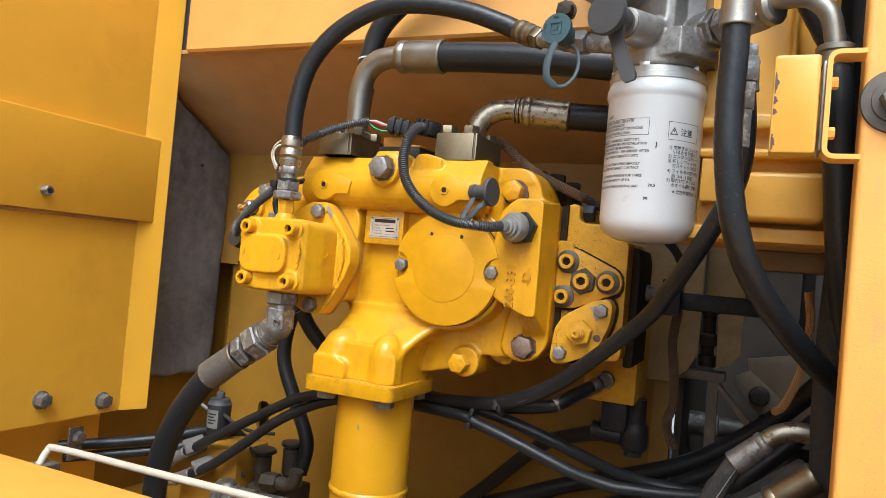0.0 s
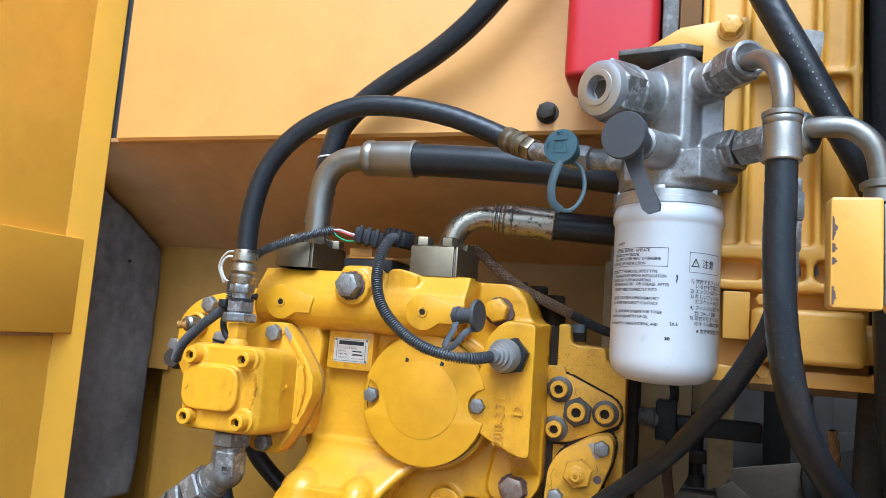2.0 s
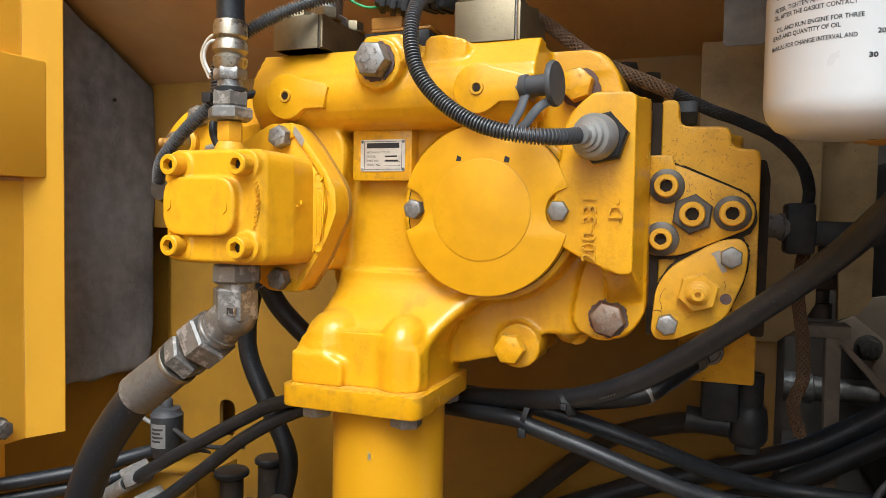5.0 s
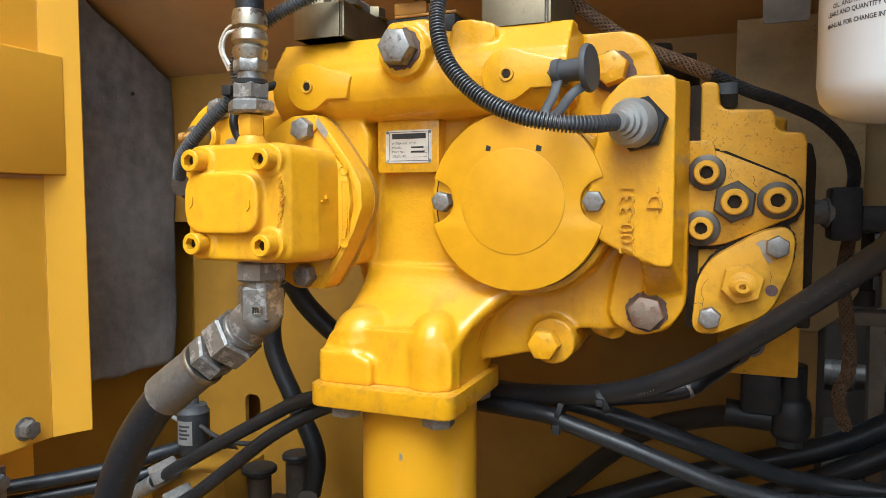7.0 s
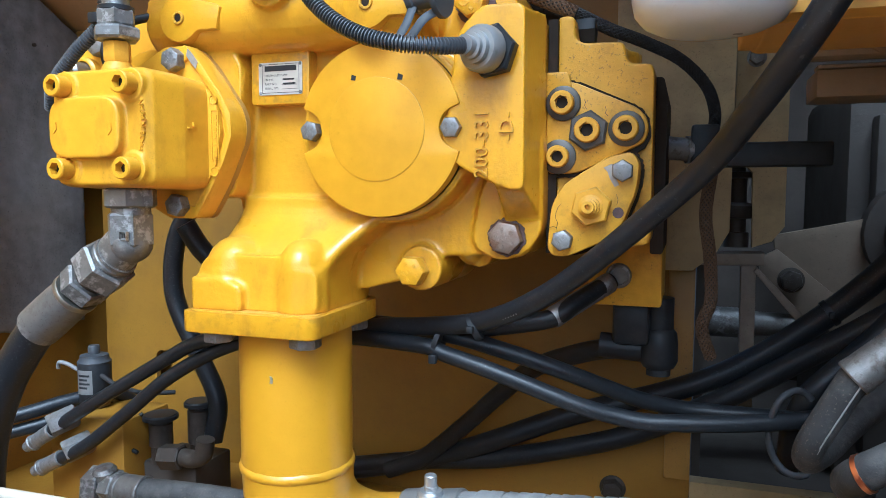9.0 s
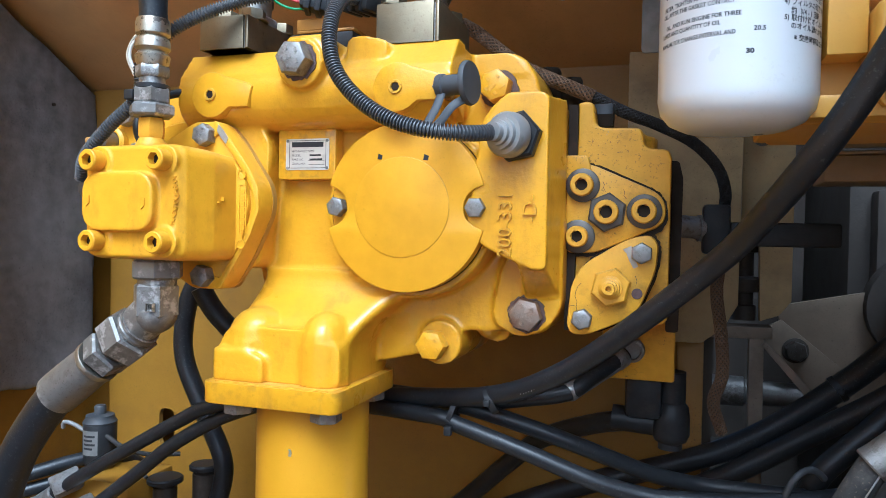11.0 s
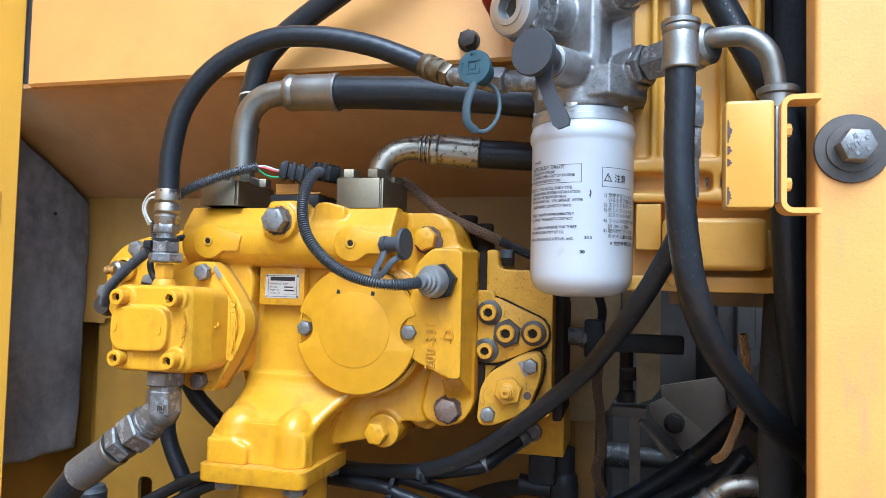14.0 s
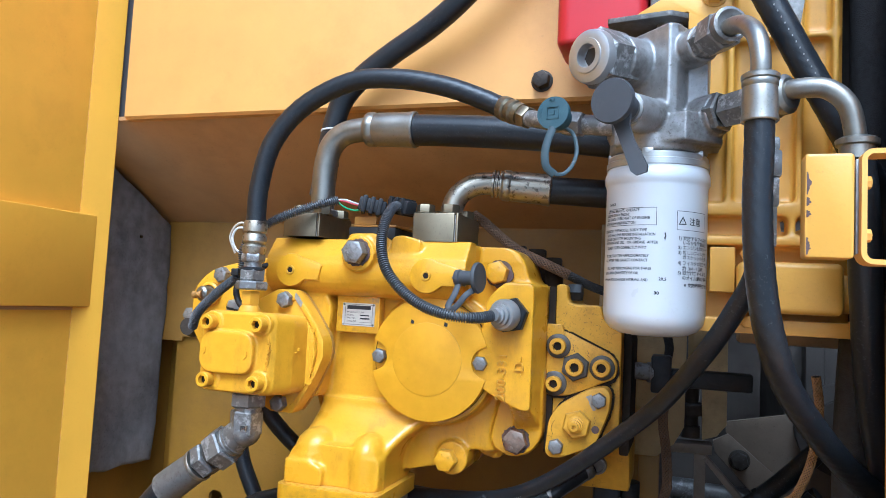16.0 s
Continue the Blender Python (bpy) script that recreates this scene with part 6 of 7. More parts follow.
sweep(bm, resample(spline([(-0.004, 0.060, 0.162), (-0.003, 0.060, 0.178), (0.004, 0.062, 0.194), (0.019, 0.066, 0.2055), (0.036, 0.072, 0.2095), (0.056, 0.078, 0.2085)], 10), 0.004), 0.0135, 24)
part("elbow", bm, FLAKED, t, "rust-spotted bent steel tube")

t, path = hose("supply_hose", [(0.10, 0.030, 0.54), (0.045, 0.033, 0.470), (0.004, 0.040, 0.430), (-0.040, 0.048, 0.400), (-0.092, 0.052, 0.370), (-0.130, 0.054, 0.344), (-0.156, 0.055, 0.316), (-0.167, 0.056, 0.285), (-0.173, 0.056, 0.250), (-0.178, 0.056, 0.205)],
               0.0140, RUBBER, "black hose coming down over the panel behind the elbows", seg=20)
ferrule(t, (-0.1735, 0.056, 0.240), (-0.1785, 0.056, 0.190), 0.0155, OLDSTEEL)
bm = bmesh.new()
lathe(bm, (-0.169, 0.056, 0.275), (-0.1, 0, 1), [(0.0148, 0), (0.0152, 0.001), (0.0148, 0.002)], 24)
part("paint_ring", bm, WHITE_W, t, "thin white ring")

t, path = hose("upper_hose", [(0.305, -0.095, 0.385), (0.334, -0.100, 0.325), (0.357, -0.1, 0.2775), (0.379, -0.1, 0.235), (0.400, -0.085, 0.200), (0.43, -0.06, 0.15), (0.46, -0.02, 0.05)], 0.0118, RUBBER,
               "black woven-finish hose crossing behind the elbows, with pale print", seg=32, step=0.0016, weave=0.00022)
bm = bmesh.new()
for k in range(13):
    c = Vector((0.327, -0.1125, 0.335)).lerp(Vector((0.365, -0.1125, 0.263)), k / 13)
    box(bm, c - Vector((0.0005, 0.0001, 0.0008)), c + Vector((0.0004, 0.0010, 0.0006)))
part("print_marks", bm, TAPE, t, "worn pale print")

# ---- corrugated conduits, ties and small wires ----
TIE = (-0.2146, -0.057, 0.0864)


def conduit(name, pts, label, r=0.0050):
    t = thing(name, pts[0], label, "conduit")
    path = resample(spline(pts, 40), 0.00062)
    part("sleeve", sweep(bmesh.new(), path, lambda i: r * (1.12, 1.12, 0.74, 0.74)[i % 4], 14), CONDUIT, t, angle=30)
    return t


conduit("cable_conduit", [(-0.052, 0.004, 0.172), (-0.050, -0.016, 0.166), (-0.0475, -0.040, 0.147), (-0.0435, -0.054, 0.121), (-0.034, -0.060, 0.096), (-0.0135, -0.063, 0.074), (0.013, -0.064, 0.0585), (0.042, -0.062, 0.051), (0.064, -0.052, 0.050), (0.0765, -0.036, 0.0525)],
        "corrugated grey conduit looping from the plugs to the sensor boot", 0.0053)
conduit("cable_conduit", [(-0.122, -0.008, 0.1765), (-0.140, -0.020, 0.1700), (-0.165, -0.032, 0.1590), (-0.190, -0.040, 0.1460), (-0.206, -0.050, 0.128), (-0.2135, -0.055, 0.1131), TIE, (-0.241, -0.060, 0.0623), (-0.267, -0.058, 0.0385), (-0.281, -0.048, 0.0200)],
        "corrugated grey conduit running down behind the gear pump's hose", 0.0050)
bm = bmesh.new()
lathe(bm, TIE, (-0.25, -0.2, -1), [(0.0062, -0.002), (0.0066, -0.002), (0.0066, 0.002), (0.0062, 0.002)], 18)
box(bm, (TIE[0] - 0.005, TIE[1] - 0.011, TIE[2] - 0.004), (TIE[0] + 0.004, TIE[1] - 0.0055, TIE[2] + 0.004), 0.001)
lathe(bm, (-0.1925, -0.0665, 0.0905), (0, 0, 1), [(0.0128, -0.002), (0.0134, -0.0015), (0.0134, 0.0015), (0.0128, 0.002)], 22)
solid("cable_tie", bm, PLASTIC, "black cable tie round a conduit", "cable tie", origin=(-0.234, -0.022, 0.092))
hose("wire_loop", [(-0.214, -0.030, 0.134), (-0.236, -0.034, 0.140), (-0.246, -0.032, 0.128), (-0.240, -0.030, 0.113), (-0.228, -0.028, 0.108)], 0.0014, WHITE_W, "loose loop of white wire beside the fitting", "wire", seg=8, step=0.004)
hose("wire_loop", [(-0.214, -0.030, 0.138), (-0.238, -0.030, 0.146), (-0.252, -0.028, 0.130), (-0.245, -0.026, 0.110)], 0.0014, CREAM, "loose loop of cream wire beside the fitting", "wire", seg=8, step=0.004)
hose("breather_tube", [(-0.200, -0.010, 0.100), (-0.224, -0.030, 0.088), (-0.230, -0.040, 0.068), (-0.220, -0.045, 0.050), (-0.205, -0.045, 0.043)], 0.0036, PLASTIC, "thin black tube looping beside the gear pump", "tube", seg=10, step=0.004)

# braided looms
def braid(name, pts, r, mats, label):
    t = thing(name, pts[0], label, "cable")
    path = resample(spline(pts, 12), 0.004)
    part("core", sweep(bmesh.new(), path, r * 0.9, 12), mats[1], t, angle=60)
    bm = bmesh.new()
    fine = resample(spline(pts, 30), 0.0018)
    for s in (1, -1):
        for k in range(9):
            pts2, u = [], None
            for i, p in enumerate(fine):
                d = (fine[min(i + 1, len(fine) - 1)] - fine[max(i - 1, 0)]).normalized()
                u = (axes(d)[0] if u is None else (u - d * u.dot(d))).normalized()
                v = d.cross(u)
                a = s * i * 0.0018 / (r * 1.3) + k * math.pi * 2 / 9
                pts2.append(p + (u * math.cos(a) + v * math.sin(a)) * r)
            sweep(bm, pts2, r * 0.17, 4)
    part("weave", bm, mats[0], t, angle=80)
    return t


braid("braided_cable", [(0.010, 0.108, 0.176), (0.028, 0.104, 0.164), (0.050, 0.104, 0.146), (0.072, 0.105, 0.131), (0.100, 0.108, 0.118), (0.132, 0.112, 0.104)], 0.0055, (BRAID, LOOM), "brown braided cable running behind the pump")
braid("braided_cable", [(0.132, 0.112, 0.104), (0.160, 0.125, 0.091), (0.188, 0.145, 0.082), (0.217, 0.165, 0.069), (0.239, 0.185, 0.049), (0.248, 0.195, 0.026), (0.247, 0.198, 0.005)], 0.0047, (LOOM, LOOM), "black braided cable curving into a plug")
braid("braided_cable", [(0.247, 0.200, -0.030), (0.243, 0.200, -0.070), (0.248, 0.200, -0.110), (0.250, 0.200, -0.150), (0.243, 0.205, -0.178), (0.252, 0.22, -0.21)], 0.0052, (BRAID, LOOM), "brown braided cable hanging below a plug")
braid("braided_cable", [(0.388, 0.03, 0.010), (0.392, 0.035, -0.020), (0.3905, 0.04, -0.046), (0.387, 0.043, -0.073), (0.380, 0.046, -0.096), (0.373, 0.050, -0.112), (0.366, 0.06, -0.120)], 0.0038, (COPPERBRAID, LOOM), "copper-coloured braided cable beside a hose")
cn = thing("black_plug", (0.225, 0.18, -0.01), "black plastic plug on a port behind the regulator", "connector")
bm = bmesh.new()
rod(bm, (0.205, 0.17, -0.008), (0.228, 0.18, -0.010), 0.0105)
lathe(bm, (0.224, 0.178, -0.010), (1, 0.3, 0), [(0.0125, 0), (0.0125, 0.004), (0.0105, 0.005)], 22)
part("collar", bm, BOLTM, cn, "steel collar")
bm = bmesh.new()
box(bm, (0.228, 0.168, -0.034), (0.252, 0.208, 0.012), 0.003)
box(bm, (0.250, 0.176, -0.026), (0.345, 0.198, -0.004), 0.003)
part("shell", bm, PLASTIC, cn)

# ---- hose from the gear pump's lower port ----
t, path = hose("suction_hose", [(-0.266, -0.060, -0.1435), (-0.288, -0.060, -0.1605), (-0.312, -0.060, -0.187), (-0.335, -0.060, -0.220), (-0.356, -0.058, -0.262), (-0.369, -0.055, -0.305), (-0.376, -0.05, -0.36), (-0.379, -0.045, -0.44)], 0.0158, RUBBER,
               "thick dusty black hose from the gear pump's lower port", seg=24)
A, B = Vector((-0.249, -0.060, -0.1315)), Vector((-0.296, -0.060, -0.1665))
bm = bmesh.new()
lathe(bm, A, B - A, [(0.0150, 0), (0.0178, 0.002), (0.0182, 0.012), (0.0186, 0.026), (0.0188, 0.046), (0.0186, 0.0540), (0.0160, 0.0545)], 28)
part("ferrule", bm, OLDSTEEL, t, "dirty crimped steel ferrule")
bm = bmesh.new()
lathe(bm, A + (A - B) * 0.02, B - A, [(0.0188, 0), (0.0194, 0.001), (0.0194, 0.0045), (0.0185, 0.0055)], 28)
part("collar", bm, STEEL, t, "bright scuffed collar")
dirv = (B - A).normalized()
bm = bmesh.new()
hexa(bm, A - dirv * 0.003, A - dirv * 0.018, 0.0345)
part("hose_nut", bm, OLDSTEEL, t)
bm = bmesh.new()
rod(bm, A - dirv * 0.018, A - dirv * 0.030, 0.0130)
part("neck", bm, DARKSTEEL, t)
bm = bmesh.new()
hexa(bm, A - dirv * 0.0255, A - dirv * 0.046, 0.0405, turn=0.3)
part("swivel_nut", bm, OLDSTEEL, t, "large dirty swivel nut")
el = bmesh.new()
hexa(el, (-0.1915, -0.060, -0.0655), (-0.1915, -0.060, -0.092), 0.0315, turn=0.2)
ball(el, (-0.1925, -0.060, -0.090), 0.0175, 0.0175, 0.016)
rod(el, (-0.194, -0.060, -0.088), A - dirv * 0.044, 0.0165)
lathe(el, A - dirv * 0.054, dirv, [(0.0178, 0), (0.0178, 0.0025), (0.0168, 0.0035), (0.0178, 0.0045), (0.0178, 0.007)], 26)
part("elbow", el, OLDSTEEL, t, "forged steel elbow")
bm = bmesh.new()
for x0, x1, z0, z1 in ((-0.1875, -0.1805, -0.0800, -0.0794), (-0.1875, -0.1805, -0.0862, -0.0856), (-0.1875, -0.1869, -0.0856, -0.0800), (-0.1811, -0.1805, -0.0856, -0.0800), (-0.1856, -0.1850, -0.0846, -0.0812), (-0.1832, -0.1826, -0.0846, -0.0812)):
    box(bm, (x0, -0.0772, z0), (x1, -0.0740, z1))
part("forged_mark", bm, OLDSTEEL, t)
bm = bmesh.new()
hexa(bm, (-0.190, -0.060, -0.046), (-0.190, -0.060, -0.0615), 0.0355, turn=0.5)
lathe(bm, (-0.1905, -0.060, -0.060), (0, 0, -1), [(0.0150, 0), (0.0150, 0.007)], 24)
part("port_nut", bm, OLDSTEEL, t)

# ---- hose from behind the filter hoses to the pump's underside ----
t, path = hose("drain_hose", [(0.3195, -0.15, 0.196), (0.32, -0.146, 0.172), (0.3225, -0.136, 0.137), (0.319, -0.118, 0.1015), (0.3045, -0.0985, 0.0685), (0.2855, -0.0795, 0.035), (0.2625, -0.048, 0.0005), (0.235, -0.01, -0.0345), (0.1746, 0.0231, -0.0893), (0.1349, 0.0445, -0.1215), (0.1048, 0.0583, -0.1409), (0.0771, 0.0714, -0.1547), (0.0424, 0.0872, -0.1662), (-0.0087, 0.1051, -0.1749), (-0.0788, 0.1203, -0.1822), (-0.16, 0.13, -0.19)],
               0.0088, RUBBER, "black hose sweeping down in front of the port block", seg=24, step=0.003)
bm = bmesh.new()
k0 = min(range(len(path)), key=lambda k: (path[k] - Vector((0.095, 0.063, -0.147))).length)
for k in range(k0, k0 + 6):
    o = Vector((0.0, -0.0086, -0.0022))
    rod(bm, path[k] + o - Vector((0, 0, 0.0012)), path[k] + o + Vector((0, 0, 0.0012)), 0.0003, seg=6)
part("printed_mark", bm, BOOT, t, "faint pale print on the hose")
k0 = min(range(len(path)), key=lambda k: abs(path[k].z - 0.17))
ferrule(t, path[0], path[k0], 0.0108, OLDSTEEL)
side, side_path = hose("side_hose", [(0.162, 0.158, -0.131), (0.133, 0.13, -0.149), (0.114, 0.118, -0.162), (0.068, 0.118, -0.172), (0.01, 0.128, -0.183), (-0.08, 0.14, -0.19)], 0.0085, RUBBER, "black hose from the port block with a grey end sleeve", seg=16)
ferrule(side, (0.162, 0.158, -0.131), (0.114, 0.118, -0.162), 0.0098, ALU, "grey end sleeve")

# ---- lower hoses ----
L1 = [(-0.507, 0.117, -0.349), (-0.457, 0.12, -0.317), (-0.388, 0.12, -0.276), (-0.309, 0.12, -0.231), (-0.270, 0.12, -0.212), (-0.18, 0.122, -0.188), (-0.089, 0.12, -0.178), (-0.021, 0.118, -0.179), (0.015, 0.112, -0.182), (0.043, 0.112, -0.187), (0.082, 0.118, -0.198), (0.119, 0.128, -0.211), (0.155, 0.145, -0.227), (0.191, 0.165, -0.243), (0.229, 0.18, -0.252), (0.266, 0.185, -0.254), (0.304, 0.19, -0.255), (0.350, 0.20, -0.258)]
L2 = [(-0.490, 0.112, -0.376), (-0.431, 0.115, -0.346), (-0.373, 0.12, -0.302), (-0.309, 0.12, -0.253), (-0.242, 0.13, -0.217), (-0.16, 0.128, -0.196), (-0.014, 0.1, -0.191), (0.02, 0.098, -0.198), (0.074, 0.098, -0.213), (0.124, 0.102, -0.23), (0.148, 0.106, -0.238), (0.171, 0.112, -0.244), (0.195, 0.116, -0.248), (0.218, 0.12, -0.248), (0.263, 0.13, -0.247), (0.319, 0.145, -0.243), (0.365, 0.165, -0.238)]
for pts, lab in ((L1, "thin black hose from a corner fitting, tied to its neighbour"), (L2, "thin black hose running beside its neighbour under the pump")):
    t, path = hose("pilot_line", pts, 0.0078, RUBBER, lab, seg=14)
    a, b = Vector(pts[0]), Vector(pts[1])
    d = (b - a).normalized()
    ferrule(t, a - d * 0.004, a + d * 0.030, 0.0092, ALU)
    bm = bmesh.new()
    rod(bm, a - d * 0.016, a - d * 0.003, 0.0065)
    lathe(bm, a - d * 0.006, d, [(0.0095, 0), (0.0100, 0.001), (0.0100, 0.003), (0.0092, 0.004)], 18)
    part("stem", bm, BOLTM, t)
bm = bmesh.new()
lathe(bm, (0.0105, 0.1055, -0.1890), (1, 0, -0.3), [(0.0186, -0.0024), (0.0192, -0.0024), (0.0192, 0.0024), (0.0186, 0.0024)], 28)
for v in bm.verts:
    v.co.y = 0.1055 + (v.co.y - 0.1055) * 0.82
box(bm, (0.0070, 0.0850, -0.2050), (0.0140, 0.0910, -0.1965), 0.001)
solid("cable_tie", bm, PLASTIC, "black cable tie round two hoses", "cable tie", origin=(0.0105, 0.108, -0.1885))
for c, d, r in (((0.051, 0.085, -0.168), (1, 0.2, 0.5), 0.0128), ((0.364, 0.278, -0.169), (1, 0, 0.75), 0.0140)):
    bm = bmesh.new()
    lathe(bm, c, d, [(r - 0.001, -0.003), (r, -0.003), (r, 0.003), (r - 0.001, 0.003)], 20)
    box(bm, Vector(c) + Vector((-0.003, -0.004 - r, -0.003)), Vector(c) + Vector((0.003, 0.001 - r, 0.003)), 0.001)
    solid("cable_tie", bm, PLASTIC, "black cable tie round a hose", "cable tie", origin=c)
deep = [([(0.426, 0.25, -0.098), (0.395, 0.265, -0.136), (0.364, 0.278, -0.169), (0.322, 0.288, -0.206), (0.27, 0.295, -0.242), (0.213, 0.3, -0.269), (0.153, 0.3, -0.29), (0.089, 0.3, -0.314), (-0.014, 0.3, -0.36), (-0.113, 0.305, -0.395), (-0.248, 0.31, -0.429)], 0.0125),
        ([(0.426, 0.24, -0.149), (0.381, 0.255, -0.185), (0.345, 0.265, -0.211), (0.296, 0.275, -0.247), (0.259, 0.28, -0.272), (0.202, 0.29, -0.306), (0.142, 0.295, -0.333), (0.02, 0.305, -0.371), (-0.067, 0.305, -0.384), (-0.177, 0.305, -0.406)], 0.0118),
        ([(-0.125, 0.296, -0.402), (-0.079, 0.296, -0.381), (-0.047, 0.29, -0.354), (-0.008, 0.28, -0.317), (0.029, 0.268, -0.28), (0.072, 0.25, -0.242), (0.131, 0.222, -0.214), (0.175, 0.2, -0.201)], 0.0105),
        ([(0.416, 0.2, -0.144), (0.387, 0.2, -0.18), (0.359, 0.2, -0.21), (0.335, 0.2, -0.238), (0.326, 0.21, -0.271), (0.325, 0.23, -0.316)], 0.0110),
        ([(-0.65, 0.02, -0.335), (-0.54, 0.10, -0.320), (-0.49, 0.15, -0.307), (-0.462, 0.195, -0.306), (-0.455, 0.23, -0.33)], 0.0085),
        ([(-0.65, 0.03, -0.355), (-0.545, 0.10, -0.340), (-0.49, 0.15, -0.327), (-0.462, 0.195, -0.326), (-0.455, 0.23, -0.35)], 0.0080)]
for pts, r in deep:
    hose("lower_hose", pts, r, RUBBER, "black hose running along the back of the compartment", seg=14)
for pts in ([(-0.335, 0.20, -0.06), (-0.362, 0.20, -0.110), (-0.367, 0.2, -0.176), (-0.336, 0.2, -0.243), (-0.308, 0.2, -0.302), (-0.312, 0.195, -0.352)], [(-0.30, 0.14, -0.085), (-0.285, 0.15, -0.115), (-0.25, 0.16, -0.15), (-0.20, 0.16, -0.18)]):
    hose("branch_hose", pts, 0.0115, RUBBER, "black hose behind the suction foot", seg=14)
# pale ring of cable and a big looped hose in the corner
hose("cable_ring", [(0.318 + 0.020 * math.cos(radians(a)), 0.140 + 0.006 * math.sin(radians(2 * a)), -0.252 + 0.037 * math.sin(radians(a))) for a in range(50, 320, 18)] + [(0.3400, 0.146, -0.2560), (0.350, 0.15, -0.236), (0.372, 0.15, -0.224), (0.392, 0.15, -0.222)], 0.0030, GREYCAP, "grey cable coiled in a ring", "cable", seg=10, step=0.005)
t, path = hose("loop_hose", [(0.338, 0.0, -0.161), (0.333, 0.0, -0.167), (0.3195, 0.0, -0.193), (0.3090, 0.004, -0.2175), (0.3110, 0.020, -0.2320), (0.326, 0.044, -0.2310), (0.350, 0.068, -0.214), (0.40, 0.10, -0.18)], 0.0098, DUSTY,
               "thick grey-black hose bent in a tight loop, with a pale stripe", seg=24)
bm = bmesh.new()
for a, b in zip(path[1:11], path[2:12]):
    o = Vector((0.0034, -0.0094, -0.0006))
    rod(bm, a + o, b + o, 0.0006, seg=6)
part("stripe", bm, BOOT, t, "thin pale stripe")
ferrule(t, (0.3600, 0.0, -0.1410), (0.3310, 0.0, -0.1685), 0.0122, BOLTM)
bm = bmesh.new()
sweep(bm, spline([(0.357, 0.0, -0.1435), (0.370, 0.0, -0.1320), (0.3875, 0.0, -0.1275), (0.404, 0.002, -0.1300), (0.418, 0.006, -0.1400)], 8), 0.0098, 20)
part("elbow", bm, FLAKED, t, "bent steel tube with flaking plating")
bm = bmesh.new()
hexa(bm, (0.412, 0.004, -0.134), (0.430, 0.010, -0.150), 0.026)
part("swivel_nut", bm, ZINC, t)
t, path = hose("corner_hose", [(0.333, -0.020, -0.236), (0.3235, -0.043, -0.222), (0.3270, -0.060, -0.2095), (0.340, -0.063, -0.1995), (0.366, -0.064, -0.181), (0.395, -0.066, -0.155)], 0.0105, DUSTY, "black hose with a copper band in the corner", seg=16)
bm = bmesh.new()
lathe(bm, (0.3260, -0.0590, -0.2105), (1, -0.5, 0.70), [(0.0108, 0), (0.0115, 0.0005), (0.0115, 0.0035), (0.0108, 0.004)], 20)
part("band", bm, COPPER, t, "bright copper band")
ferrule(t, (0.364, -0.064, -0.183), (0.400, -0.066, -0.152), 0.0130, ZINC)

# ---- valve block with solenoid and fittings, down on the left ----
vb = thing("valve_block", (-0.43, 0.17, -0.44), "yellow painted valve block on the floor, dusty and oily", "valve block")
bm = bmesh.new()
box(bm, (-0.505, 0.135, -0.44), (-0.392, 0.215, -0.318), 0.004)
part("body", bm, BACK, vb)
bm = bmesh.new()
hexa(bm, (-0.468, 0.172, -0.318), (-0.468, 0.172, -0.310), 0.030)
part("base_nut", bm, ZINC, vb, "brass-coloured base nut")
sol = thing("solenoid", (-0.468, 0.172, -0.311), "black solenoid coil with a printed label and a steel cap", "solenoid")
bm = bmesh.new()
lathe(bm, (-0.468, 0.172, -0.311), (0, 0, 1), [(0.0185, 0), (0.0195, 0.002), (0.0195, 0.048), (0.0180, 0.051)], 30)
part("coil", bm, PLASTIC, sol)
bm = bmesh.new()
lathe(bm, (-0.468, 0.172, -0.262), (0, 0, 1), [(0.0195, 0), (0.0200, 0.002), (0.0170, 0.006), (0.0165, 0.010), (0.0080, 0.0115), (0.0070, 0.0115), (0.0070, 0.020), (0.0058, 0.022), (0, 0.022)], 26)
part("cap", bm, GREYCAP, sol, "grey cap and nut")
bm = bmesh.new()
def on_sol(x, y):
    a = radians(-118) + x / 0.0197
    return (-0.468 + 0.0197 * math.cos(a), 0.172 + 0.0197 * math.sin(a), -0.298 + y)
bar(bm, on_sol, 0, 0, 0.022, 0.030, 10)
flat_part("label_sticker", bm, STICKER, sol, "pale printed sticker")
bm = bmesh.new()
def on_sol2(x, y):
    a = radians(-118) + x / 0.0199
    return (-0.468 + 0.0199 * math.cos(a), 0.172 + 0.0199 * math.sin(a), -0.298 + y)
for k in range(4):
    bar(bm, on_sol2, 0.003, 0.022 - 0.005 * k, 0.019 - 0.003 * (k % 2), 0.0245 - 0.005 * k, 6)
flat_part("sticker_print", bm, INK, sol)
hose("solenoid_lead", [(-0.486, 0.165, -0.272), (-0.498, 0.160, -0.264), (-0.510, 0.158, -0.262), (-0.514, 0.160, -0.270)], 0.0026, TAPE, "short cream-coloured lead on the solenoid", "wire", seg=10, step=0.004)
hose("solenoid_lead", [(-0.452, 0.165, -0.275), (-0.43, 0.17, -0.288), (-0.41, 0.19, -0.300), (-0.385, 0.22, -0.305)], 0.0030, LOOM, "thin dark lead behind the solenoid", "wire", seg=8, step=0.005)
for x, z in ((-0.492, -0.333), (-0.470, -0.362)):
    bm = bmesh.new()
    hexa(bm, (x + 0.012, 0.112, z + 0.006), (x + 0.030, 0.137, z + 0.016), 0.024, turn=0.3)
    solid("port_adaptor", bm, ALU, "dirty steel adaptor screwed into the valve block", "fitting", origin=(x, 0.12, z), group="adaptors on the valve block")
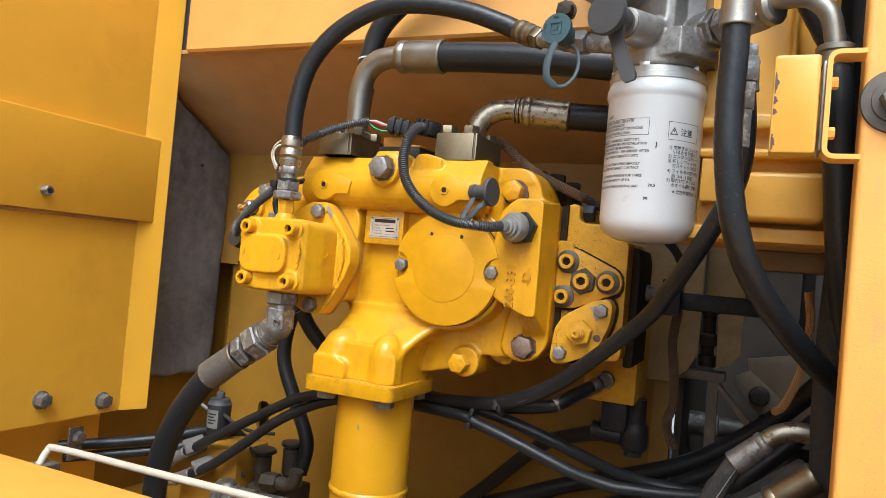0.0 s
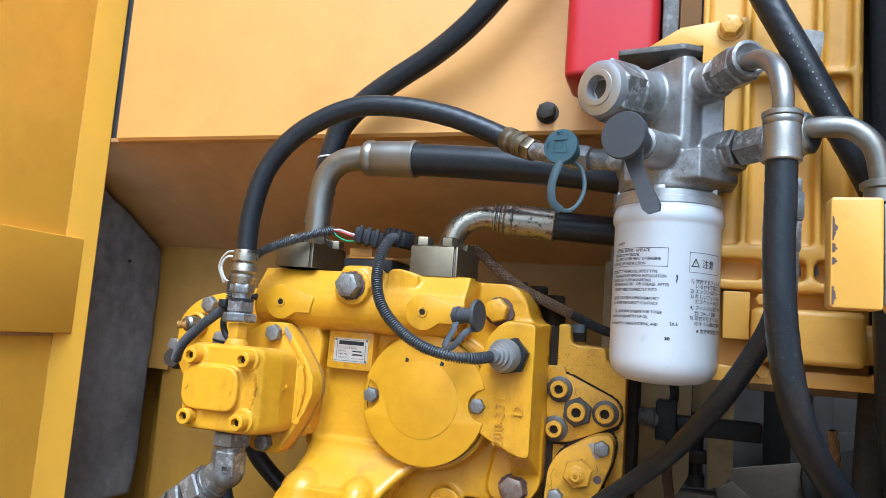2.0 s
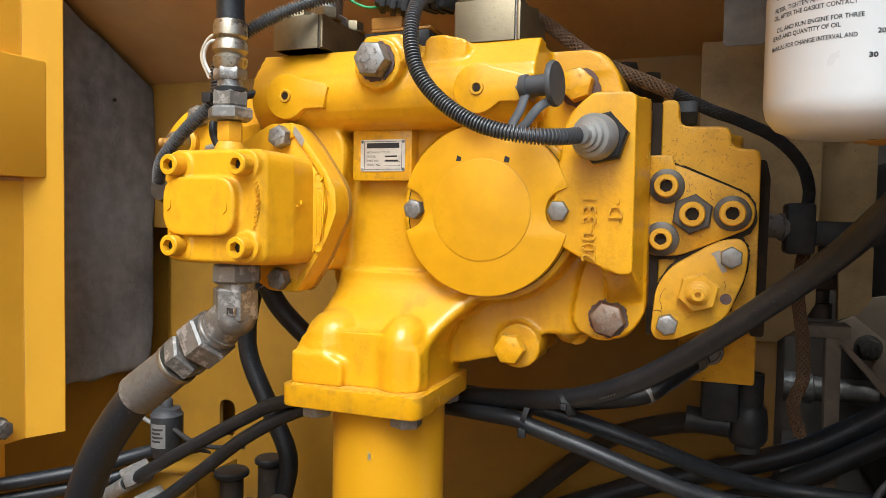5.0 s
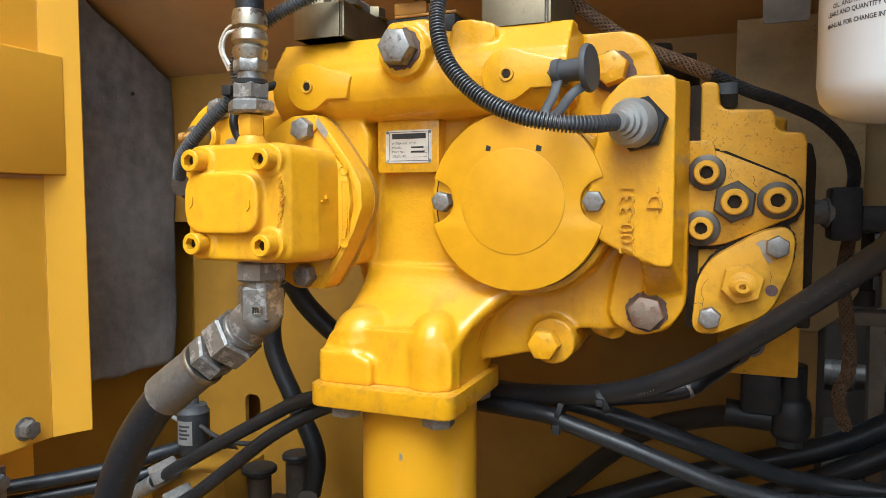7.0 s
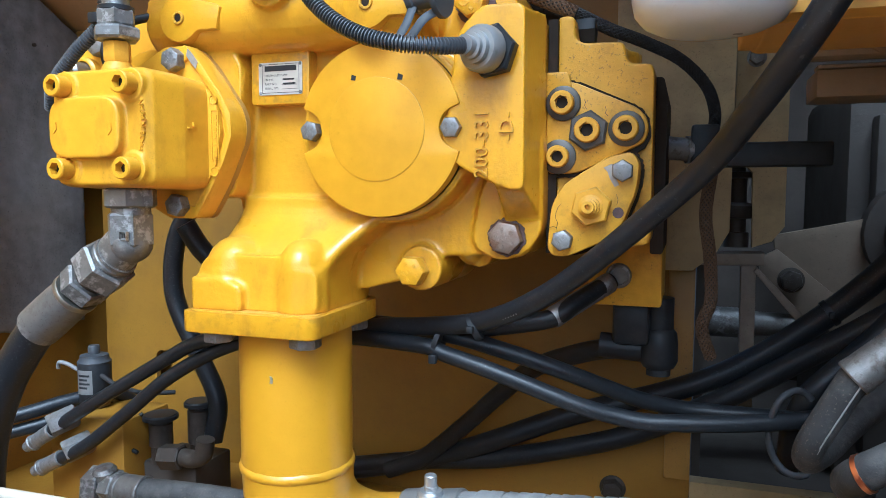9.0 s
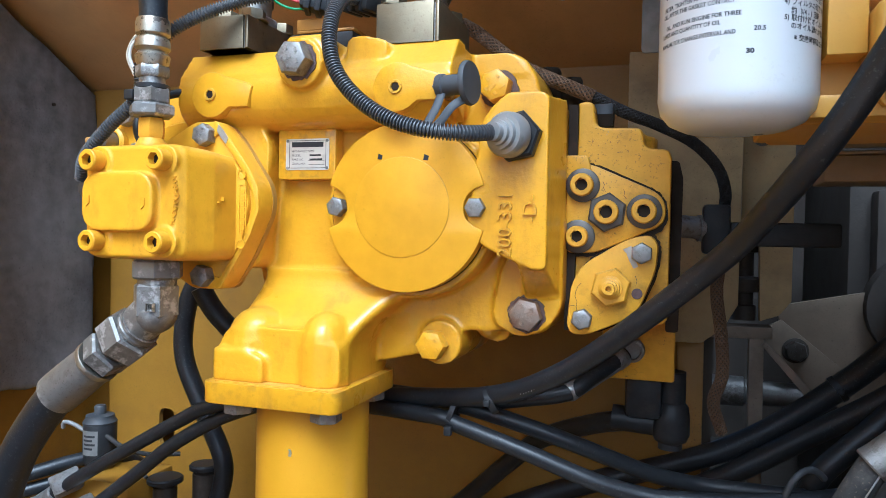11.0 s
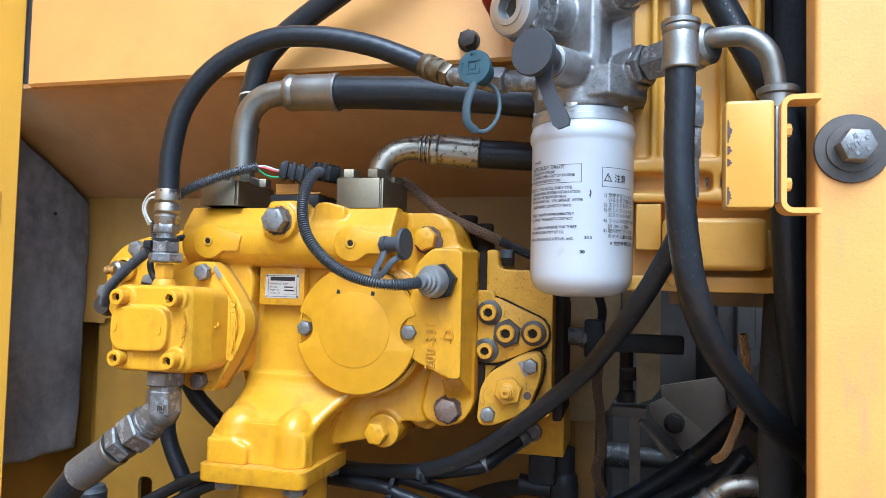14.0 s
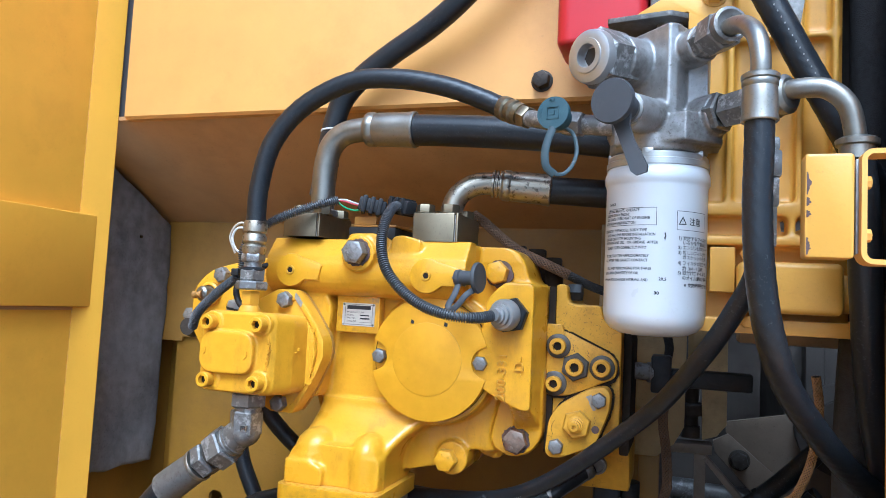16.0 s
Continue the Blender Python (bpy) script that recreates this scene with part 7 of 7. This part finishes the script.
# greasy test ports and fittings right of the block
tp = thing("test_port_cluster", (-0.35, 0.19, -0.44), "cluster of greasy dark steel test ports with rubber caps", "fitting")
bm = bmesh.new()
box(bm, (-0.392, 0.165, -0.44), (-0.315, 0.235, -0.375), 0.004)
part("block", bm, DARKBAY, tp)
for i, (x, y, z, r) in enumerate(((-0.372, 0.175, -0.318, 0.021), (-0.335, 0.200, -0.305, 0.018))):
    bm = bmesh.new()
    lathe(bm, (x, y, -0.378), (0, 0, 1), [(0.012, 0), (0.012, 0.02), (0.014, 0.022), (0.014, z + 0.378 - 0.012), (0.012, z + 0.378 - 0.010)], 20)
    part("port", bm, DARKSTEEL, tp)
    bm = bmesh.new()
    lathe(bm, (x, y, z - 0.014), (0, 0, 1), [(0.013, 0), (0.013, 0.006), (r, 0.008), (r, 0.012), (r * 0.9, 0.014), (0, 0.014)], 24)
    part("dust_cap", bm, PLASTIC, tp, "black rubber cap")
bm = bmesh.new()
hexa(bm, (-0.350, 0.150, -0.360), (-0.322, 0.152, -0.358), 0.026)
part("nut", bm, DARKSTEEL, tp)
bm = bmesh.new()
sweep(bm, spline([(-0.322, 0.152, -0.358), (-0.305, 0.152, -0.358), (-0.292, 0.151, -0.350), (-0.288, 0.150, -0.332)], 8), 0.0105, 16)
part("elbow", bm, DARKSTEEL, tp)
hose("cap_strap", [(-0.392, 0.168, -0.318), (-0.405, 0.155, -0.330), (-0.402, 0.150, -0.352), (-0.385, 0.150, -0.360)], 0.0026, PLASTIC, "thin rubber strap of a dust cap", "strap", seg=8, step=0.004)
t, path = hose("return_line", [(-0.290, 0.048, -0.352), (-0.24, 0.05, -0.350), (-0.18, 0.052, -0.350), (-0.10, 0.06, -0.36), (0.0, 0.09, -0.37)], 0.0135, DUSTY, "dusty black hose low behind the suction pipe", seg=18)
ferrule(t, (-0.318, 0.048, -0.352), (-0.284, 0.048, -0.352), 0.0155, OLDSTEEL)
bm = bmesh.new()
hexa(bm, (-0.332, 0.048, -0.352), (-0.317, 0.048, -0.352), 0.030)
hexa(bm, (-0.352, 0.046, -0.352), (-0.334, 0.047, -0.352), 0.034, turn=0.4)
part("swivel_nut", bm, OLDSTEEL, t, "dirty steel nut")
bm = bmesh.new()
lathe(bm, (-0.333, 0.048, -0.345), (0, -0.2, 1), [(0.012, 0), (0.012, 0.010), (0.009, 0.014), (0, 0.015)], 18)
part("bleed_screw", bm, BOLTM, t)

# bolts and a hose clip on the side panel
side = thing("panel_bolt", (-0.575, 0.02, -0.25), "grey hexagon bolt with a washer on the side panel", "bolt", group="bolts of the side panel")
hex_bolt(side, (-0.575, 0.026, -0.252), (1, 0, 0), 0.019, BOLTM, spin=0)
copy_thing(side, pose(-0.575, -0.085, -0.235 + Z0))
clip = thing("hose_clip", (-0.60, 0.03, -0.31), "steel hose clip with a bolt on the side plate", "clip")
bm = bmesh.new()
box(bm, (-0.604, -0.005, -0.345), (-0.600, 0.020, -0.295), 0.001)
part("strap", bm, BOLTM, clip)
hex_bolt(clip, (-0.600, 0.0075, -0.310), (1, 0, 0), 0.017, BOLTM)
nutt = thing("rail_nut", (-0.563, -0.115, 0.058), "rusty hexagon nut welded to the rail", "nut")
bm = bmesh.new()
hexa(bm, (-0.563, -0.115, 0.058), (-0.551, -0.115, 0.058), 0.013)
part("nut", bm, OLDSTEEL, nutt)
bm = bmesh.new()
lathe(bm, (-0.5515, -0.115, 0.058), (1, 0, 0), [(0.0040, 0), (0.0040, 0.0008), (0, 0.0009)], 14)
part("bore", bm, INK, nutt)

# ---- yellow valve housing to the right of the filter ----
vh = thing("valve_housing", (0.33, 0.0, 0.05), "yellow painted cast valve housing with ribs and a rounded cover", "valve housing")
bm = bmesh.new()
prism(bm, rounded([(0.268, 0.160), (0.392, 0.160), (0.392, 0.70), (0.268, 0.70)], 0.004), -0.058, 0.06)
prism(bm, rounded([(0.262, 0.155), (0.405, 0.155), (0.405, 0.167), (0.262, 0.167)], 0.003), -0.070, 0.06)
prism(bm, rounded([(0.262, 0.128), (0.405, 0.128), (0.405, 0.137), (0.262, 0.137)], 0.003), -0.072, 0.06)
prism(bm, rounded([(0.266, 0.05), (0.400, 0.05), (0.400, 0.16), (0.266, 0.16)], 0.003), -0.052, 0.05)
for x in (0.2645, 0.300, 0.357, 0.385):
    prism(bm, [(x - 0.003, 0.160), (x + 0.003, 0.160), (x + 0.003, 0.70), (x - 0.003, 0.70)], -0.070, -0.05)
for x in (0.275, 0.318, 0.352, 0.390):
    prism(bm, [(x - 0.003, 0.130), (x + 0.003, 0.130), (x + 0.003, 0.160), (x - 0.003, 0.160)], -0.070, -0.05)
for z in (0.318, 0.46):
    prism(bm, [(0.264, z - 0.003), (0.39, z - 0.003), (0.39, z + 0.003), (0.264, z + 0.003)], -0.068, -0.05)
vhb = part("body", bm, HOUSE, vh)
cast(vhb, 0.0022, 3)
bm = bmesh.new()
prism(bm, rounded([(0.257, 0.0505), (0.409, 0.0505), (0.409, 0.0635), (0.257, 0.0635)], 0.002), -0.0725, 0.035, bevel=0.001)
part("base_plate", bm, HOUSE, vh)
bm = bmesh.new()
prism(bm, rounded([(0.307, 0.069), (0.390, 0.069), (0.390, 0.113), (0.307, 0.113)], 0.007, 6), -0.088, -0.04, bevel=0.005, seg=4)
part("rounded_cover", bm, HOUSE, vh, "smooth rounded yellow cover")
bm = bmesh.new()
prism(bm, rounded([(0.285, 0.086), (0.306, 0.086), (0.306, 0.126), (0.285, 0.126)], 0.001, 2), -0.0745, -0.05, bevel=0.001)
part("side_plate", bm, HOUSE, vh)
bm = bmesh.new()
lathe(bm, (0.388, -0.062, 0.088), (1, -0.05, 0), [(0.0150, 0), (0.0165, 0.002), (0.0165, 0.013), (0.0150, 0.015), (0.0090, 0.0155), (0, 0.016)], 26)
part("round_cap", bm, HOUSE, vh, "round yellow cap")
for x, z, af in ((0.3165, 0.0605, 0.010), (0.3995, 0.062, 0.009), (0.315, 0.120, 0.009), (0.400, 0.142, 0.009)):
    hex_bolt(vh, (x, -0.0725, z), (0, -1, 0), af, HOUSE, washer=False, label="yellow painted bolt")
bm = bmesh.new()
prism(bm, [(0.345, 0.143), (0.352, 0.141), (0.361, 0.145), (0.360, 0.153), (0.351, 0.155), (0.344, 0.151)], -0.0535, -0.0505)
part("bare_patch", bm, BOLTM, vh, "bare metal patch where a sticker peeled")
bm = bmesh.new()
prism(bm, rounded([(0.330, 0.328), (0.356, 0.326), (0.360, 0.352), (0.344, 0.356)], 0.003), -0.0712, -0.068)
part("bare_patch", bm, BOLTM, vh, "bare metal patch where a sticker peeled")
bl = thing("fitting_stack", (0.335, -0.16, 0.10), "dark steel fittings standing behind the hanging hose", "fitting")
for z0, z1, af in ((0.148, 0.170, 0.0125), (0.170, 0.190, 0.0155), (0.190, 0.20, 0.0125), (0.118, 0.150, 0.010)):
    bm = bmesh.new()
    hexa(bm, (0.3225, -0.175, z0), (0.3225, -0.175, z1), af)
    part("segment", bm, OLDSTEEL, bl)

# bracket and rectangular catch loop by the right-hand post
bk = thing("latch_bracket", (0.357, -0.2, 0.105), "yellow latch bracket with paint chipped along one edge", "bracket")
bm = bmesh.new()
prism(bm, rounded([(0.3415, 0.108), (0.3725, 0.108), (0.3725, 0.181), (0.3415, 0.181)], 0.003), -0.208, -0.190, bevel=0.002)
part("plate", bm, HOUSE, bk)
rng = random.Random(4)
for z0, z1 in ((0.168, 0.152), (0.150, 0.144), (0.141, 0.136), (0.122, 0.110)):
    bm = bmesh.new()
    n = 14
    zs = [z0 + (z1 - z0) * k / n for k in range(n + 1)]
    w = [(0.2 + math.sin(math.pi * k / n)) * rng.uniform(0.0006, 0.0024) for k in range(n + 1)]
    prism(bm, [(0.3428, z) for z in zs] + [(0.3433 + q, z) for q, z in zip(w[::-1], zs[::-1])], -0.2083, -0.2070)
    part("paint_chip", bm, RUST, bk, "dark chipped patch on the edge")
bm = bmesh.new()
box(bm, (0.3745, -0.200, 0.112), (0.3765, -0.165, 0.178), 0.0005)
part("liner", bm, BOOT, bk, "pale edge of a rubber liner")
lp = thing("catch_loop", (0.386, -0.2, 0.104), "bent yellow flat-bar catch loop fixed to the door post", "catch")
def arc(cx, cz, r, a0):
    return [(cx + r * math.cos(radians(a0 + 15 * k)), cz + r * math.sin(radians(a0 + 15 * k))) for k in range(7)]


o = [(0.4012, 0.184)] + arc(0.3845, 0.176, 0.008, 90) + arc(0.3845, 0.1125, 0.008, 180) + [(0.4012, 0.1045)]
i = [(0.4012, 0.1805)] + arc(0.3845, 0.176, 0.0045, 90) + arc(0.3845, 0.1125, 0.0045, 180) + [(0.4012, 0.1080)]
bm = bmesh.new()
fr = [[[bm.verts.new((x, y, z)) for x, z in ring] for ring in (o, i)] for y in (-0.208, -0.186)]
for k in range(len(o) - 1):
    j = k + 1
    bm.faces.new((fr[0][0][k], fr[0][0][j], fr[0][1][j], fr[0][1][k]))
    bm.faces.new((fr[1][0][k], fr[1][1][k], fr[1][1][j], fr[1][0][j]))
    bm.faces.new((fr[0][0][k], fr[1][0][k], fr[1][0][j], fr[0][0][j]))
    bm.faces.new((fr[0][1][k], fr[0][1][j], fr[1][1][j], fr[1][1][k]))
for k in (0, -1):
    bm.faces.new((fr[0][0][k], fr[0][1][k], fr[1][1][k], fr[1][0][k]))
part("loop", bm, CHIPPED, lp)
for z in (0.125, 0.162):
    hex_bolt(lp, (0.3800, -0.196, z), (1, 0, 0), 0.008, CHIPPED, washer=False)

# ---- the dark bay behind: plates, a bracket, pipes ----
bay = thing("bay_upright", (0.25, 0.31, -0.2), "dull yellow upright plate at the mouth of the engine bay", "plate")
bm = bmesh.new()
prism(bm, [(0.1500, -0.1330), (0.2330, -0.1330), (0.2560, -0.1140), (0.2690, -0.0900), (0.2710, 0.187), (0.1500, 0.187)], 0.290, 0.298, bevel=0.001)
part("cut_plate", bm, TAN, bay)
# lighter strip added for the light on the back plate's right edge
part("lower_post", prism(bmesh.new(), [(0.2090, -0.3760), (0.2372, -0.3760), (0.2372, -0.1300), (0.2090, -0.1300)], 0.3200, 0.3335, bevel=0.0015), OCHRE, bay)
bm = bmesh.new()
prism(bm, [(0.2930, -0.108), (0.3120, -0.1010), (0.3240, -0.085), (0.3240, 0.20), (0.2720, 0.20), (0.2720, -0.008), (0.2910, -0.028)], 0.312, 0.326, bevel=0.001)
part("column", bm, TAN, bay)
hex_bolt(bay, (0.291, 0.312, 0.092), (0, -1, 0), 0.014, OLDSTEEL)
sl = thing("bay_bracket", (0.30, 0.30, -0.12), "dark steel bracket with a sloping gusset in the engine bay", "bracket")
for nm, o, y0, y1 in (("gusset", [(0.3136, -0.134), (0.3363, -0.1215), (0.4067, -0.1795), (0.3738, -0.2101), (0.317, -0.1511)], 0.479, 0.487),
                      ("ledge", [(0.2950, -0.1330), (0.2990, -0.1290), (0.3460, -0.1790), (0.3400, -0.1860)], 0.306, 0.332),
                      ("sloping_plate", [(0.3323, -0.1038), (0.5476, -0.0579), (0.5476, -0.234), (0.4073, -0.234), (0.3335, -0.1215)], 0.488, 0.496),
                      ("shelf", [(0.2300, -0.1160), (0.3060, -0.1140), (0.3060, -0.1268), (0.2300, -0.1285)], 0.310, 0.346),
                      ("leg", [(0.2830, -0.1270), (0.2980, -0.1270), (0.2990, -0.30), (0.2850, -0.30)], 0.312, 0.330)):
    part(nm, prism(bmesh.new(), o, y0, y1, bevel=0.001), BAYSTEEL, sl)
hex_bolt(sl, (0.353, 0.479, -0.1600), (0, -1, 0), 0.023, DARKSTEEL)
bm = bmesh.new()
lathe(bm, (0.249, 0.50, -0.222), (1, 0, 0.0), [(0.020, 0), (0.020, 0.045), (0.016, 0.047), (0.016, 0.12)], 22)
solid("bay_pipe", bm, OLDSTEEL, "grey steel pipe in the engine bay", "pipe", origin=(0.249, 0.50, -0.222))
bm = bmesh.new()
lathe(bm, (0.278, 0.335, -0.109), (0, 0, 1), [(0.013, 0), (0.013, 0.016), (0.010, 0.017), (0.010, 0.031), (0.020, 0.032), (0.021, 0.034), (0.021, 0.046), (0.019, 0.048), (0.010, 0.049), (0.010, 0.075), (0.016, 0.076), (0.016, 0.082), (0.008, 0.083), (0.008, 0.11), (0, 0.11)], 24)
solid("bay_stud", bm, DARKSTEEL, "greasy upright stud with stacked washers in the engine bay", "stud", origin=(0.278, 0.335, -0.109))
bm = bmesh.new()
box(bm, (0.329, 0.18, 0.033), (0.60, 0.24, 0.057), 0.002)
box(bm, (0.329, 0.178, 0.0575), (0.60, 0.20, 0.0605), 0.0008)
solid("bay_crossbar", bm, OILED, "brownish cross bar under the valve housing", "bar", origin=(0.325, 0.18, 0.029))
lug = thing("rear_casting", (0.38, 0.15, 0.06), "brown oily casting with curved lugs above the cross bar", "casting")
part("web", box(bmesh.new(), (0.312, 0.150, 0.062), (0.60, 0.176, 0.13), 0.004), OILED, lug)
for x, r in ((0.330, 0.017), (0.385, 0.030), (0.450, 0.030)):
    bm = bmesh.new()
    sweep(bm, [Vector((x + r * math.cos(radians(a)), 0.144, 0.088 + r * 0.8 * math.sin(radians(a)))) for a in range(180, 380, 12)], 0.0052, 12)
    part("curved_rib", bm, OILED, lug)
eng = thing("engine_block", (0.62, 0.65, -0.44), "engine block deep in the bay, coloured black for shade", "engine")
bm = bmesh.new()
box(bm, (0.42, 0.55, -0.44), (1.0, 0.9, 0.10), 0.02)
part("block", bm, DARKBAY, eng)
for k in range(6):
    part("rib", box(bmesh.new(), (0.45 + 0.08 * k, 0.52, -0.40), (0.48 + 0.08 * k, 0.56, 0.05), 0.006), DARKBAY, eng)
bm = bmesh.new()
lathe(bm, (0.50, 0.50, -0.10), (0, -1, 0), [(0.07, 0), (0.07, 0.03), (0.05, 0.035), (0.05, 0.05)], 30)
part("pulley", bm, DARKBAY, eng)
for x, y, r in ((0.415, -0.03, 0.016), (0.448, 0.0, 0.012), (0.48, 0.05, 0.02)):
    hose("bay_duct", [(x, y, 0.60), (x + 0.004, y, 0.2), (x - 0.004, y + 0.02, -0.1), (x + 0.02, y + 0.05, -0.44)], r, LOOM, "black upright duct behind the door post", "duct", seg=14, step=0.03)
hose("white_pipe", [(0.395, 0.04, 0.185), (0.42, 0.02, 0.180), (0.435, -0.02, 0.184)], 0.003, BOOT, "short pale tube in the dark behind the catch", "tube", seg=10, step=0.006)
# black bracket under the port block
bm = bmesh.new()
box(bm, (0.161, 0.180, -0.196), (0.196, 0.226, -0.150), 0.006)
lathe(bm, (0.204, 0.200, -0.150), (0, 0, -1), [(0.0135, 0), (0.0135, 0.030), (0.0165, 0.034), (0.0180, 0.045), (0.0180, 0.062), (0.0150, 0.068), (0.0115, 0.070), (0.0115, 0.076), (0, 0.077)], 24)
rod(bm, (0.188, 0.200, -0.202), (0.148, 0.200, -0.200), 0.0125)
solid("drain_fitting", bm, PLASTIC, "black elbow fitting under the port block", "fitting", origin=(0.19, 0.21, -0.235))
# pale card hanging behind the filter
bm = bmesh.new()
prism(bm, rounded([(0.170, 0.150), (0.206, 0.150), (0.206, 0.27), (0.170, 0.27)], 0.004), 0.150, 0.153)
solid("grey_shield", bm, TAPE, "small pale grey sheet-metal shield behind the filter", "shield", origin=(0.188, 0.15, 0.15))
bm = bmesh.new()
for x, z, r in ((0.088, 0.116, 0.014), (0.110, 0.106, 0.012), (0.064, 0.120, 0.012)):
    rod(bm, (x, 0.135, z - 0.05), (x, 0.135, z + 0.01), r)
    hexa(bm, (x, 0.135, z + 0.01), (x, 0.135, z + 0.02), r * 1.5)
solid("rear_manifold", bm, GASKET, "dark greasy manifold of fittings behind the pump's top", "manifold", origin=(0.085, 0.135, 0.09))
